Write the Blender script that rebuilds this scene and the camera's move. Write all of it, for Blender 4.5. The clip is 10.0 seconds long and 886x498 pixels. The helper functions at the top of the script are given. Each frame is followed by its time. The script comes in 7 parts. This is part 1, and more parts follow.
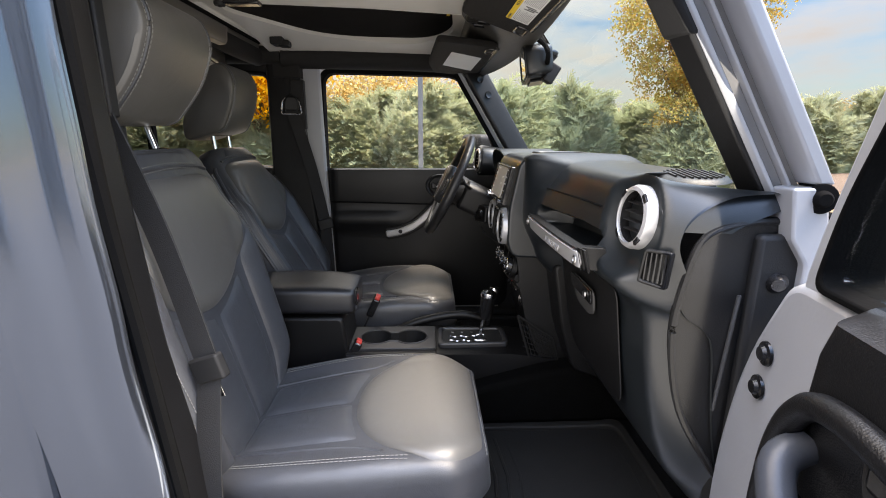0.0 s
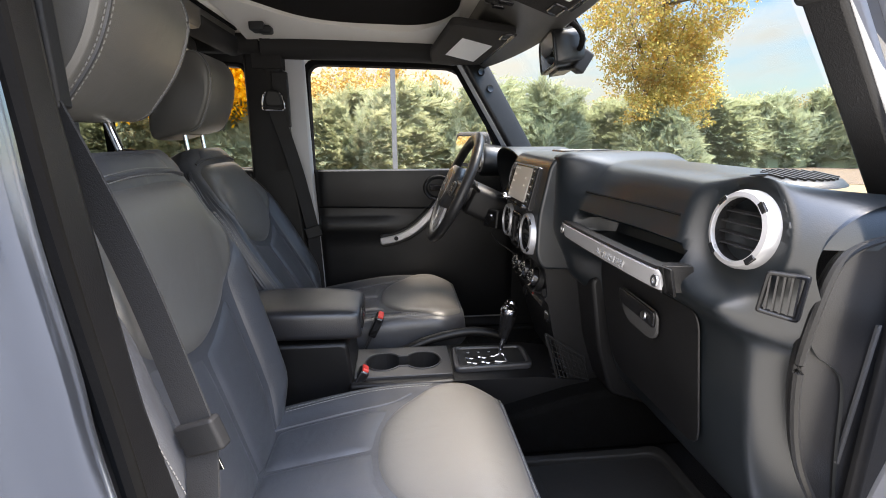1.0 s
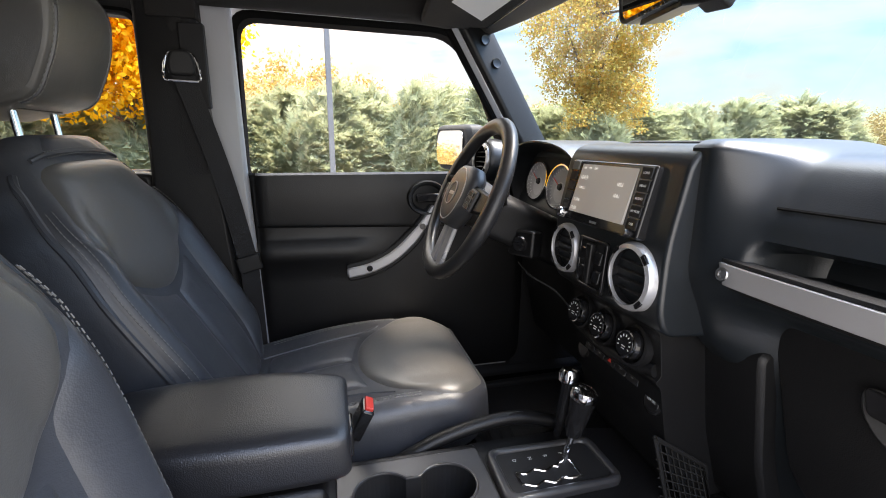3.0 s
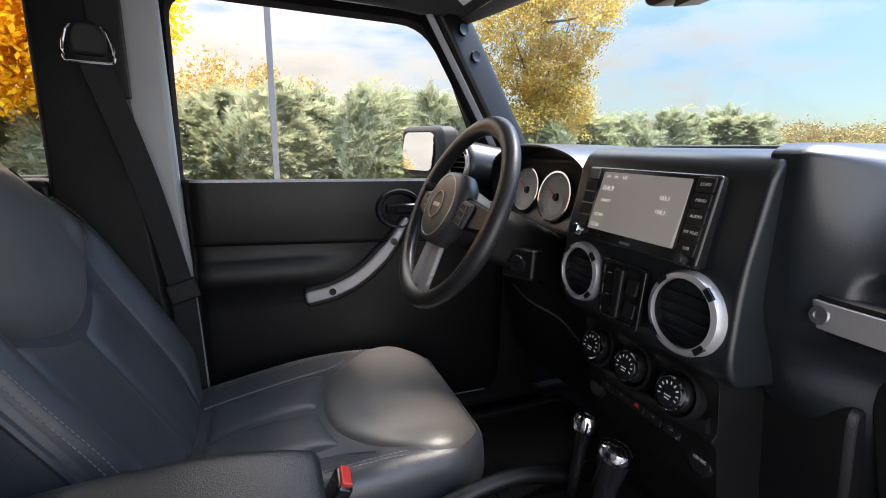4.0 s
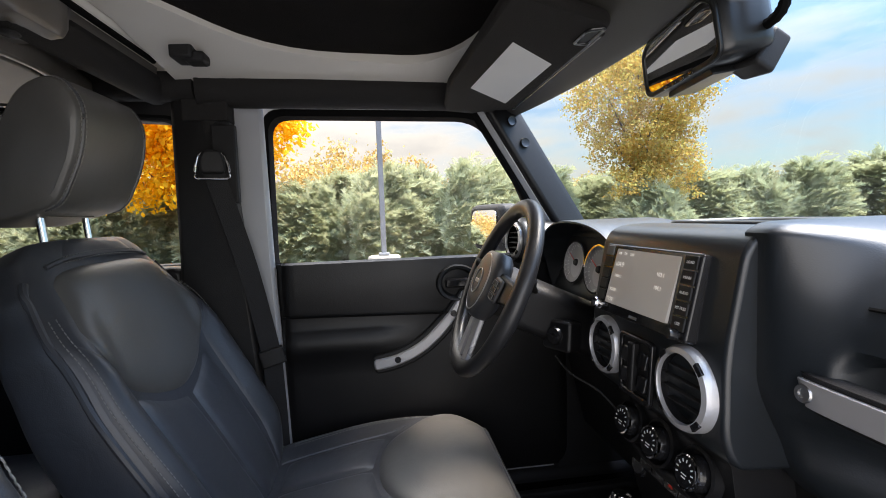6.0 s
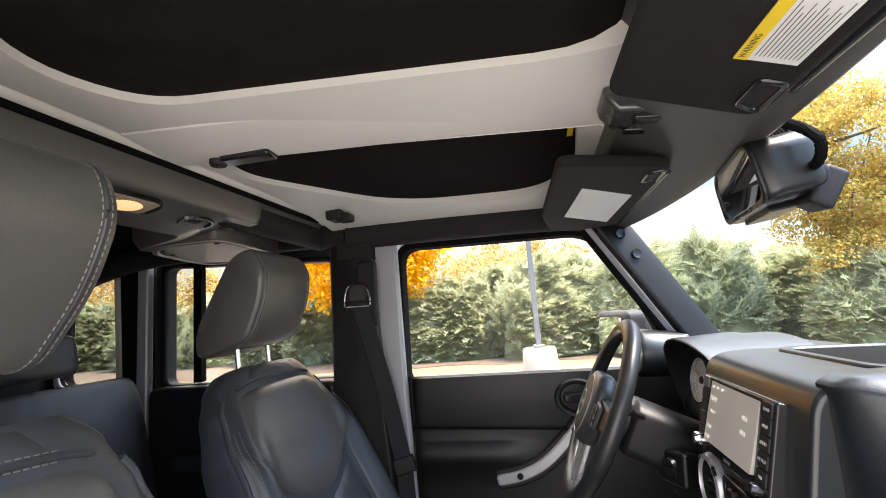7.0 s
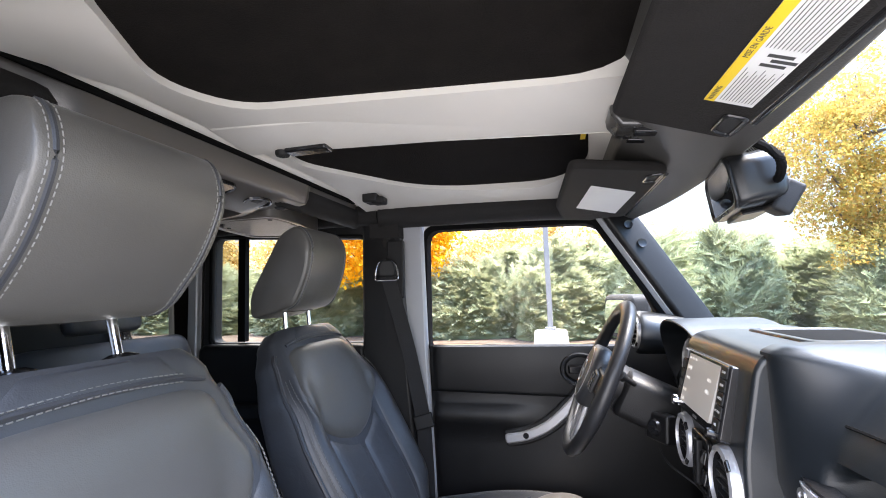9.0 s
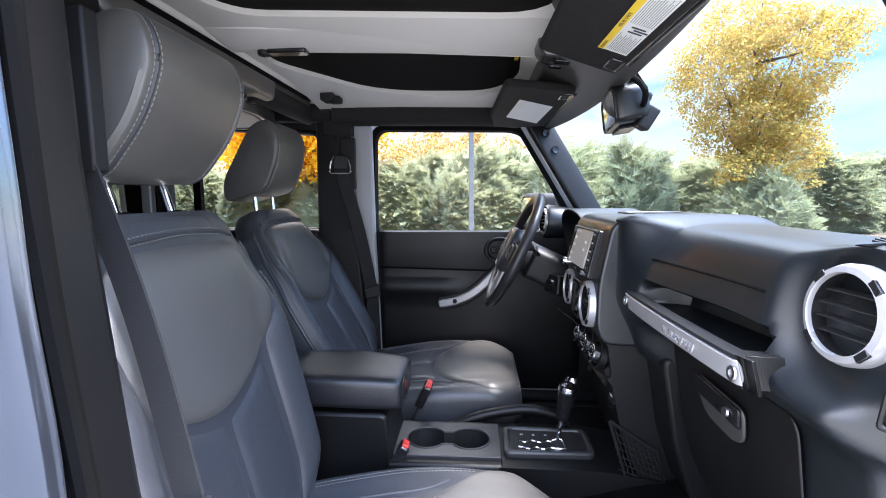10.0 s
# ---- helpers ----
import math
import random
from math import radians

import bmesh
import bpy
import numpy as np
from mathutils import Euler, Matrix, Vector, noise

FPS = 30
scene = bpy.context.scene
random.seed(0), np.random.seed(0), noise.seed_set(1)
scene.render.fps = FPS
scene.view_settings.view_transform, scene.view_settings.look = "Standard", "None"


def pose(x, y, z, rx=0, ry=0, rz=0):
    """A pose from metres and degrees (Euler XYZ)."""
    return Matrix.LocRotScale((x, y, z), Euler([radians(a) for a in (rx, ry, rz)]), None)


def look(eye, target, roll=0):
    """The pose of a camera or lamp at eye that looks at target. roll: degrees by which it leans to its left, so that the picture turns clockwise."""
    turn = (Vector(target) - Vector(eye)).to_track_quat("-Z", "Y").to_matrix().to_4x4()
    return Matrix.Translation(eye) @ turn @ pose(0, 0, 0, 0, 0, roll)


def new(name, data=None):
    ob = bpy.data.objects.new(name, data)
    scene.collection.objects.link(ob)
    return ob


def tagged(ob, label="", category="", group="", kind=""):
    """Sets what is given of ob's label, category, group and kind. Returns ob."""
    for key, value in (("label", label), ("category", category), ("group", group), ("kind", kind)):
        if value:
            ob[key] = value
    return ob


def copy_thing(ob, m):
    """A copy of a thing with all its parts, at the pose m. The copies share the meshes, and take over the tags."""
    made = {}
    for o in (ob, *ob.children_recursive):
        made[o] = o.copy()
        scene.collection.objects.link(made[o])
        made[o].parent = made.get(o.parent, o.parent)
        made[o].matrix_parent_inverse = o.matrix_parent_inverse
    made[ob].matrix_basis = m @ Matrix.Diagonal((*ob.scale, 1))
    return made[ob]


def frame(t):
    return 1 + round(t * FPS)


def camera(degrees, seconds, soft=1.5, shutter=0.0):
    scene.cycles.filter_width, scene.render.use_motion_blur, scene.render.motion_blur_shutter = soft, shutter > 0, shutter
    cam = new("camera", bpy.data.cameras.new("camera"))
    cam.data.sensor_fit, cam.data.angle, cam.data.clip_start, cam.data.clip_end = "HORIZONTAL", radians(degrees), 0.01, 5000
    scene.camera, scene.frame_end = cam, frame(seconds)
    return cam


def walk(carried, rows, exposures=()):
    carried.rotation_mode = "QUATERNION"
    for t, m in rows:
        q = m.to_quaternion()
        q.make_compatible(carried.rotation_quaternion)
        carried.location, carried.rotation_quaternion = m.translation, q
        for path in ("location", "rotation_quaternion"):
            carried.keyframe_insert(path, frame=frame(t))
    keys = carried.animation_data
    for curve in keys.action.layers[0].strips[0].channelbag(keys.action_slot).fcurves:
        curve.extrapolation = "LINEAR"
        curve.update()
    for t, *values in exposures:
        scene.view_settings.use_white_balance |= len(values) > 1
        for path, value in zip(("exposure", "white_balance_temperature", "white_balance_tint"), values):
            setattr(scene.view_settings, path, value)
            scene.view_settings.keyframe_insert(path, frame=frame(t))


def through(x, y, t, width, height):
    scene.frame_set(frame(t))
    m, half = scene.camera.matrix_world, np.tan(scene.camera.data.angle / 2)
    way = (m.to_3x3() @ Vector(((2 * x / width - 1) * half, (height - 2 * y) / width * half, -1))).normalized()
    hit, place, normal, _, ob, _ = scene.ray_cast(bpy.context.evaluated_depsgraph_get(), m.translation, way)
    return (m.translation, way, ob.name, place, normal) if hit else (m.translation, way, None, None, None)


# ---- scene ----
cam = camera(88.0, 10.0, 1.0)
PATH = [
    (0, (-0.229, -1.358, 1.303), (-0.16, 0.583, 0.828), 0.2),
    (0.5, (-0.283, -1.281, 1.307), (-0.151, 0.654, 0.82), 0.1),
    (1, (-0.338, -1.188, 1.299), (-0.145, 0.743, 0.819), -0.2),
    (1.5, (-0.369, -1.074, 1.289), (-0.13, 0.855, 0.817), -0.3),
    (2, (-0.376, -0.923, 1.278), (-0.088, 1.0, 0.808), -0.1),
    (2.5, (-0.414, -0.787, 1.261), (-0.05, 1.125, 0.799), 0.1),
    (4, (-0.472, -0.484, 1.251), (0.213, 1.344, 0.817), 1.0),
    (4.5, (-0.469, -0.438, 1.245), (0.273, 1.372, 0.831), 1.1),
    (5, (-0.458, -0.446, 1.245), (0.274, 1.377, 0.866), 1.0),
    (5.2, (-0.449, -0.471, 1.253), (0.237, 1.374, 0.896), 0.6),
    (6.5, (-0.305, -0.662, 1.307), (-0.392, 1.335, 1.367), -3.4),
    (7, (-0.246, -0.703, 1.352), (-0.635, 1.239, 1.627), -4.4),
    (7.5, (-0.216, -0.738, 1.376), (-0.819, 1.11, 1.843), -5.0),
    (8, (-0.207, -0.756, 1.384), (-0.934, 1.026, 1.928), -4.4),
    (8.5, (-0.213, -0.771, 1.374), (-0.867, 1.074, 1.787), -3.3),
    (9, (-0.237, -0.848, 1.342), (-0.7, 1.089, 1.533), -1.9),
    (9.5, (-0.267, -0.98, 1.317), (-0.538, 1.002, 1.281), -0.8),
    (10, (-0.267, -1.122, 1.298), (-0.408, 0.861, 1.075), -0.3),
]
walk(cam, [(t, look(eye, target, roll)) for t, eye, target, roll in PATH],
     [(0, 3.14, 8100, 16), (1, 3.55, 8000, 16), (2.5, 3.85, 7900, 16), (4.5, 3.35, 7500, 18), (5.2, 3.35, 7500, 18), (6.5, 3.60, 7700, 16), (7.5, 4.25, 8200, 19), (8.5, 4.45, 7700, 19), (9.5, 3.98, 6700, 18), (10, 3.80, 6600, 18)])

# ---- sky, sun, exposure ----
SUN_EL, SUN_AZ = 65.0, -6.0          # degrees; a veiled sun high ahead of the car
world = bpy.data.worlds.new("sky_world")
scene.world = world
world.use_nodes = True
wn, wl = world.node_tree.nodes, world.node_tree.links
wn.clear()
w_out = wn.new("ShaderNodeOutputWorld")
w_bg = wn.new("ShaderNodeBackground")
w_sky = wn.new("ShaderNodeTexSky")
w_sky.sky_type = "NISHITA"
w_sky.sun_disc = False
w_sky.sun_elevation = radians(SUN_EL)
w_sky.sun_rotation = radians(90.0 - SUN_AZ)
w_gain = wn.new("ShaderNodeMix")
w_gain.data_type, w_gain.blend_type = "RGBA", "MULTIPLY"
w_gain.inputs[0].default_value = 1.0
w_gain.inputs[7].default_value = (0.0120, 0.0146, 0.0168, 1)
w_tc = wn.new("ShaderNodeTexCoord")
w_map = wn.new("ShaderNodeMapping")
w_map.inputs["Scale"].default_value = (1.6, 1.6, 5.5)
w_map.inputs["Location"].default_value = (0.35, 0.1, 0.2)
w_noise = wn.new("ShaderNodeTexNoise")
w_noise.inputs["Scale"].default_value = 2.3
w_noise.inputs["Detail"].default_value = 8
w_noise.inputs["Roughness"].default_value = 0.55
w_ramp = wn.new("ShaderNodeValToRGB")
w_ramp.color_ramp.elements[0].position, w_ramp.color_ramp.elements[1].position = 0.46, 0.72
w_cloud = wn.new("ShaderNodeValToRGB")
w_cloud.color_ramp.elements[0].position, w_cloud.color_ramp.elements[1].position = 0.40, 0.75
w_cloud.color_ramp.elements[0].color = (0.094, 0.095, 0.096, 1)
w_cloud.color_ramp.elements[1].color = (0.058, 0.061, 0.067, 1)
w_mix = wn.new("ShaderNodeMix")
w_mix.data_type = "RGBA"
wl.new(w_tc.outputs["Generated"], w_map.inputs[0])
wl.new(w_map.outputs[0], w_noise.inputs["Vector"])
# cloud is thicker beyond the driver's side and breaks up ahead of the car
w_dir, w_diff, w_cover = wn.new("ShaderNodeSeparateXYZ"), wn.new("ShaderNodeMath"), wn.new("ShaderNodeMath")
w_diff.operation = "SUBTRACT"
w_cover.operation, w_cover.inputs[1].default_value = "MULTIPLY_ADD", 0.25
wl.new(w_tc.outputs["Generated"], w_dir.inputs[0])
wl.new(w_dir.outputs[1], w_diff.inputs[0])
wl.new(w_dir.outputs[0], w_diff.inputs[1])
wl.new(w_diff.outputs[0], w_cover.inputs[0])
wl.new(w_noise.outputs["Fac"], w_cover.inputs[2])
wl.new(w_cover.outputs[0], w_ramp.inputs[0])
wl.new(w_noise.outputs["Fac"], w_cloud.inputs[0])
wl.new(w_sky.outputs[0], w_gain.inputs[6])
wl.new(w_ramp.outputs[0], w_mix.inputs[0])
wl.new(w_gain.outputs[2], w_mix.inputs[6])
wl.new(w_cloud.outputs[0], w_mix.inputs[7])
# sky overhead, out of view, boosted far beyond overcast to brighten the cabin
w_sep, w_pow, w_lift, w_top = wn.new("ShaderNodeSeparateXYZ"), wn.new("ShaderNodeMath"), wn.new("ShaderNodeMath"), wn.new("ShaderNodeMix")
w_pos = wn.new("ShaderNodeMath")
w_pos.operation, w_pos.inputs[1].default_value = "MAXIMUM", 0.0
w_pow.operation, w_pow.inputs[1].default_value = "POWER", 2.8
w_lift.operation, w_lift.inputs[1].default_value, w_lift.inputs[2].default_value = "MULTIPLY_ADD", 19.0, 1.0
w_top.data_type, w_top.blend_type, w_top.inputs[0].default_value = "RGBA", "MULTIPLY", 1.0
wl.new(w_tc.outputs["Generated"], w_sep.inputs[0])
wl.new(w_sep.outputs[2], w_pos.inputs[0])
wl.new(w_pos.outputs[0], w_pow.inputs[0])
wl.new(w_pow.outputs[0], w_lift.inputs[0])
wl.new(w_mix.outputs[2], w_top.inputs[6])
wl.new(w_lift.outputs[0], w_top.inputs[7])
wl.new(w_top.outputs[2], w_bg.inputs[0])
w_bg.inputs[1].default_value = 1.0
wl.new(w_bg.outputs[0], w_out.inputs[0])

sun_data = bpy.data.lights.new("sun", "SUN")
sun_data.energy, sun_data.angle, sun_data.color = 0.9, radians(20), (1.0, 0.95, 0.88)
sun = new("sun", sun_data)
sun.matrix_basis = look((0, 0, 0), (-math.cos(radians(SUN_EL)) * math.cos(radians(SUN_AZ)),
                                    -math.cos(radians(SUN_EL)) * math.sin(radians(SUN_AZ)),
                                    -math.sin(radians(SUN_EL))))

# fill lamp added in the open passenger door, besides the sky's own light
door_light = bpy.data.lights.new("door_fill", "AREA")
door_light.shape, door_light.size, door_light.size_y = "RECTANGLE", 0.80, 0.85
door_light.energy, door_light.color = 0.54, (0.90, 0.96, 1.0)
door_lamp = new("door_fill", door_light)
door_lamp.matrix_basis = look((-0.21, -0.735, 1.17), (-0.21, 0.30, 1.10))


# ---- materials ----
def nodes_of(name):
    m = bpy.data.materials.new(name)
    m.use_nodes = True
    return m, m.node_tree.nodes, m.node_tree.links, m.node_tree.nodes["Principled BSDF"]


def surface(name, col, rough=0.5, metal=0.0, var=0.15, scale=9.0, bump=0.15, bscale=220.0, spec=0.5, coat=0.0, sheen=0.0, rvar=0.08, stretch=(1, 1, 1), kind="noise", depth=0.002, crease=0.0):
    """A painted, moulded or woven surface: large stains, fine relief, uneven gloss."""
    m, n, l, p = nodes_of(name)
    tc, mp = n.new("ShaderNodeTexCoord"), n.new("ShaderNodeMapping")
    mp.inputs["Scale"].default_value = stretch
    l.new(tc.outputs["Object"], mp.inputs[0])
    big = n.new("ShaderNodeTexNoise")
    big.inputs["Scale"].default_value, big.inputs["Detail"].default_value = scale, 5
    l.new(mp.outputs[0], big.inputs["Vector"])
    if kind == "voronoi":
        fine = n.new("ShaderNodeTexVoronoi")
        fine.feature = "F1"
        height = fine.outputs["Distance"]
    else:
        fine = n.new("ShaderNodeTexNoise")
        fine.inputs["Detail"].default_value = 3
        height = fine.outputs["Fac"]
    fine.inputs["Scale"].default_value = bscale
    l.new(mp.outputs[0], fine.inputs["Vector"])
    mix = n.new("ShaderNodeMix")
    mix.data_type = "RGBA"
    mix.inputs[6].default_value = (*[c * (1 - var) for c in col], 1)
    mix.inputs[7].default_value = (*[min(1, c * (1 + var)) for c in col], 1)
    l.new(big.outputs["Fac"], mix.inputs[0])
    l.new(mix.outputs[2], p.inputs["Base Color"])
    rr = n.new("ShaderNodeMapRange")
    rr.inputs["To Min"].default_value, rr.inputs["To Max"].default_value = max(0.02, rough - rvar), min(1, rough + rvar)
    l.new(big.outputs["Fac"], rr.inputs["Value"])
    l.new(rr.outputs[0], p.inputs["Roughness"])
    b = n.new("ShaderNodeBump")
    b.inputs["Strength"].default_value, b.inputs["Distance"].default_value = bump, depth
    l.new(height, b.inputs["Height"])
    if crease:
        soft = n.new("ShaderNodeTexNoise")
        soft.inputs["Scale"].default_value, soft.inputs["Detail"].default_value = 17.0, 3
        soft.inputs["Distortion"].default_value = 0.6
        l.new(mp.outputs[0], soft.inputs["Vector"])
        b2 = n.new("ShaderNodeBump")
        b2.inputs["Strength"].default_value, b2.inputs["Distance"].default_value = crease, 0.012
        l.new(soft.outputs["Fac"], b2.inputs["Height"])
        l.new(b2.outputs[0], b.inputs["Normal"])
    l.new(b.outputs[0], p.inputs["Normal"])
    p.inputs["Metallic"].default_value = metal
    p.inputs["Specular IOR Level"].default_value = spec
    p.inputs["Coat Weight"].default_value = coat
    p.inputs["Coat Roughness"].default_value = 0.06
    if sheen:
        p.inputs["Sheen Weight"].default_value = sheen
        p.inputs["Sheen Roughness"].default_value = 0.45
    return m


def glass(name, tint=(0.97, 0.99, 0.98), gloss=0.12):
    """Clear sheet glass: it lets light through and reflects by Fresnel."""
    m = bpy.data.materials.new(name)
    m.use_nodes = True
    n, l = m.node_tree.nodes, m.node_tree.links
    n.clear()
    out, mix = n.new("ShaderNodeOutputMaterial"), n.new("ShaderNodeMixShader")
    tr, gl, fr, k = n.new("ShaderNodeBsdfTransparent"), n.new("ShaderNodeBsdfGlossy"), n.new("ShaderNodeFresnel"), n.new("ShaderNodeMath")
    tr.inputs[0].default_value = (*tint, 1)
    gl.inputs["Roughness"].default_value = 0.02
    fr.inputs[0].default_value = 1.45
    k.operation = "MULTIPLY"
    k.inputs[1].default_value = gloss
    l.new(fr.outputs[0], k.inputs[0])
    l.new(k.outputs[0], mix.inputs[0])
    l.new(tr.outputs[0], mix.inputs[1])
    l.new(gl.outputs[0], mix.inputs[2])
    l.new(mix.outputs[0], out.inputs[0])
    return m


def leaf(name, c1, c2, through=0.35, rough=0.6, lie=None):
    """Leaves that vary from one to the next and let some light through."""
    m, n, l, p = nodes_of(name)
    geo, ramp = n.new("ShaderNodeNewGeometry"), n.new("ShaderNodeMix")
    ramp.data_type = "RGBA"
    ramp.inputs[6].default_value, ramp.inputs[7].default_value = (*c1, 1), (*c2, 1)
    l.new(geo.outputs["Random Per Island"], ramp.inputs[0])
    l.new(ramp.outputs[2], p.inputs["Base Color"])
    p.inputs["Roughness"].default_value = rough
    p.inputs["Specular IOR Level"].default_value = 0.06
    tl, ms = n.new("ShaderNodeBsdfTranslucent"), n.new("ShaderNodeMixShader")
    if lie:
        # one mean normal evens out the light, with a little of each fan's own
        own, mean, unit = n.new("ShaderNodeVectorMath"), n.new("ShaderNodeVectorMath"), n.new("ShaderNodeVectorMath")
        own.operation, mean.operation, unit.operation = "SCALE", "ADD", "NORMALIZE"
        own.inputs["Scale"].default_value = 0.35
        mean.inputs[1].default_value = lie
        l.new(geo.outputs["Normal"], own.inputs[0])
        l.new(own.outputs[0], mean.inputs[0])
        l.new(mean.outputs[0], unit.inputs[0])
        l.new(unit.outputs[0], p.inputs["Normal"])
    l.new(ramp.outputs[2], tl.inputs[0])
    ms.inputs[0].default_value = through
    l.new(p.outputs[0], ms.inputs[1])
    l.new(tl.outputs[0], ms.inputs[2])
    l.new(ms.outputs[0], n["Material Output"].inputs[0])
    return m


def glow(name, col, strength):
    m, n, l, p = nodes_of(name)
    p.inputs["Base Color"].default_value = (*col, 1)
    p.inputs["Emission Color"].default_value = (*col, 1)
    p.inputs["Emission Strength"].default_value = strength
    return m


LEATHER = surface("black_leather", (0.044, 0.047, 0.054), 0.40, var=0.22, scale=6, bump=0.16, bscale=560, kind="voronoi", depth=0.0009, sheen=0.04, spec=0.6, crease=0.17)
# paler copy of the black leather: daylight's sheen is put into the colour
LEATHER_SHEEN = surface("leather_with_lit_sheen", (0.092, 0.089, 0.083), 0.40, var=0.16, scale=5, bump=0.16, bscale=620, kind="voronoi", depth=0.0009, sheen=0.06, spec=0.75, crease=0.11)
STITCH = surface("grey_thread", (0.19, 0.187, 0.18), 0.8, bump=0.3, bscale=900)
PLASTIC = surface("grained_black_plastic", (0.0065, 0.0065, 0.007), 0.41, spec=0.38, var=0.25, scale=7, bump=0.30, bscale=620, kind="voronoi", depth=0.0008)
PLASTIC_DASH = surface("grained_dash_skin", (0.0085, 0.0112, 0.0136), 0.35, spec=0.65, var=0.25, scale=6, bump=0.13, bscale=640, kind="voronoi", depth=0.0006)
PLASTIC_SOFT = surface("matt_black_plastic", (0.013, 0.013, 0.0135), 0.58, spec=0.35, var=0.3, scale=9, bump=0.2, bscale=500)
GLOSS_BLACK = surface("gloss_black_plastic", (0.012, 0.012, 0.013), 0.16, var=0.2, bump=0.02)
RUBBER = surface("black_rubber", (0.007, 0.007, 0.007), 0.9, spec=0.04, var=0.3, bump=0.2)
SILVER_TRIM = surface("satin_silver_plastic", (0.44, 0.44, 0.45), 0.30, metal=0.45, var=0.08, bump=0.06, bscale=900)
CHROME = surface("chrome", (0.85, 0.85, 0.86), 0.08, metal=1.0, var=0.04, bump=0.0, rvar=0.03)
STEEL = surface("zinc_steel", (0.42, 0.42, 0.42), 0.35, metal=1.0, var=0.2, bump=0.1)
PAINT = surface("silver_car_paint", (0.30, 0.335, 0.38), 0.13, metal=0.92, var=0.06, scale=3, bump=0.03, bscale=1200, coat=0.6)
PAINT_INNER = surface("silver_paint_jamb", (0.44, 0.45, 0.47), 0.38, metal=0.25, var=0.12, scale=8, bump=0.10, bscale=160)
ROOF_WHITE = surface("off_white_moulded_roof", (0.70, 0.668, 0.61), 0.55, var=0.06, scale=7, bump=0.12, bscale=140)
HEADLINER = surface("black_felt_headliner", (0.010, 0.0085, 0.0075), 0.95, var=0.55, scale=26, bump=0.8, bscale=420, spec=0.08)
DARK_GREY = surface("dark_grey_plastic", (0.057, 0.055, 0.050), 0.42, var=0.15, bump=0.25, bscale=520, kind="voronoi", depth=0.0008)
SOUND_GREY = surface("grained_charcoal_moulding", (0.080, 0.073, 0.066), 0.34, spec=0.8, var=0.12, scale=5, bump=0.12, bscale=520, kind="voronoi", depth=0.0006)
SPEAKER_MESH = surface("grey_speaker_mesh", (0.15, 0.14, 0.13), 0.42, spec=0.7, var=0.12, bump=0.35, bscale=700)
LAMP_COVER = surface("beige_lamp_cover", (0.46, 0.36, 0.27), 0.25, spec=0.8, var=0.15, bump=0.4, bscale=400)
PAD = surface("black_foam_bar_cover", (0.020, 0.019, 0.0185), 0.8, var=0.25, scale=10, bump=0.4, bscale=300, spec=0.25)
VISOR = surface("charcoal_visor_cloth", (0.0150, 0.0138, 0.0130), 0.85, var=0.25, scale=30, bump=0.6, bscale=520, sheen=0.02, spec=0.1)
CARPET = surface("black_carpet", (0.004, 0.004, 0.004), 0.98, var=0.4, scale=30, bump=0.9, bscale=420, spec=0.05, depth=0.004)
MAT_RUBBER = surface("black_floor_mat", (0.004, 0.004, 0.004), 0.75, var=0.3, scale=14, bump=0.3, bscale=200)
WEBBING = surface("black_seat_belt_webbing", (0.008, 0.008, 0.009), 0.75, var=0.2, scale=12, bump=0.5, bscale=500, sheen=0.1)
RED = surface("red_plastic", (0.62, 0.04, 0.03), 0.4, var=0.1, bump=0.05)
WHITE_INK = surface("white_print", (0.75, 0.75, 0.74), 0.6, var=0.05, bump=0.0)
GREY_INK = surface("grey_print", (0.14, 0.14, 0.14), 0.6, var=0.05, bump=0.0)
DARK_INK = surface("dark_print", (0.05, 0.05, 0.05), 0.7, var=0.1, bump=0.0)
LABEL_WHITE = surface("white_paper_label", (0.72, 0.72, 0.70), 0.6, var=0.05, bump=0.05)
LABEL_YELLOW = surface("yellow_label_band", (0.80, 0.55, 0.03), 0.6, var=0.06, bump=0.05)
# lit display; sky glare on it is also put into colour and glow
SCREEN = surface("grey_lit_display", (0.40, 0.39, 0.37), 0.40, var=0.10, scale=4, bump=0.0)
SCREEN.node_tree.nodes["Principled BSDF"].inputs["Emission Color"].default_value = (0.60, 0.58, 0.54, 1)
SCREEN.node_tree.nodes["Principled BSDF"].inputs["Emission Strength"].default_value = 0.011
DIAL = surface("dial_face", (0.34, 0.34, 0.345), 0.5, var=0.2, bump=0.05)
DIAL_LIGHT = surface("silver_dial_face", (0.45, 0.45, 0.46), 0.4, var=0.08, bump=0.02)
MIRROR = surface("mirror_glass", (0.92, 0.93, 0.93), 0.015, metal=1.0, var=0.0, bump=0.0, rvar=0.005)
MIRROR_SHELL = surface("satin_black_shell", (0.010, 0.011, 0.012), 0.30, var=0.2, scale=8, bump=0.03, bscale=500)
LATCH_GREY = surface("satin_grey_latch", (0.045, 0.044, 0.042), 0.28, spec=0.8, var=0.1, bump=0.04)
NET = surface("black_net", (0.010, 0.010, 0.010), 0.8, var=0.2)
GLASS = glass("window_glass")
GLASS_FRONT = glass("windscreen_glass", (0.88, 0.97, 0.95), 0.06)
GLASS_DARK = glass("privacy_glass", (0.72, 0.75, 0.74), 0.2)
LENS = glow("lit_amber_lamp_lens", (1.0, 0.62, 0.34), 0.060)
LIT_INK = glow("lit_screen_letters", (0.7, 0.7, 0.68), 0.055)
CONCRETE = surface("pale_concrete", (0.33, 0.29, 0.24), 0.85, var=0.15, scale=2.2, bump=0.35, bscale=60)
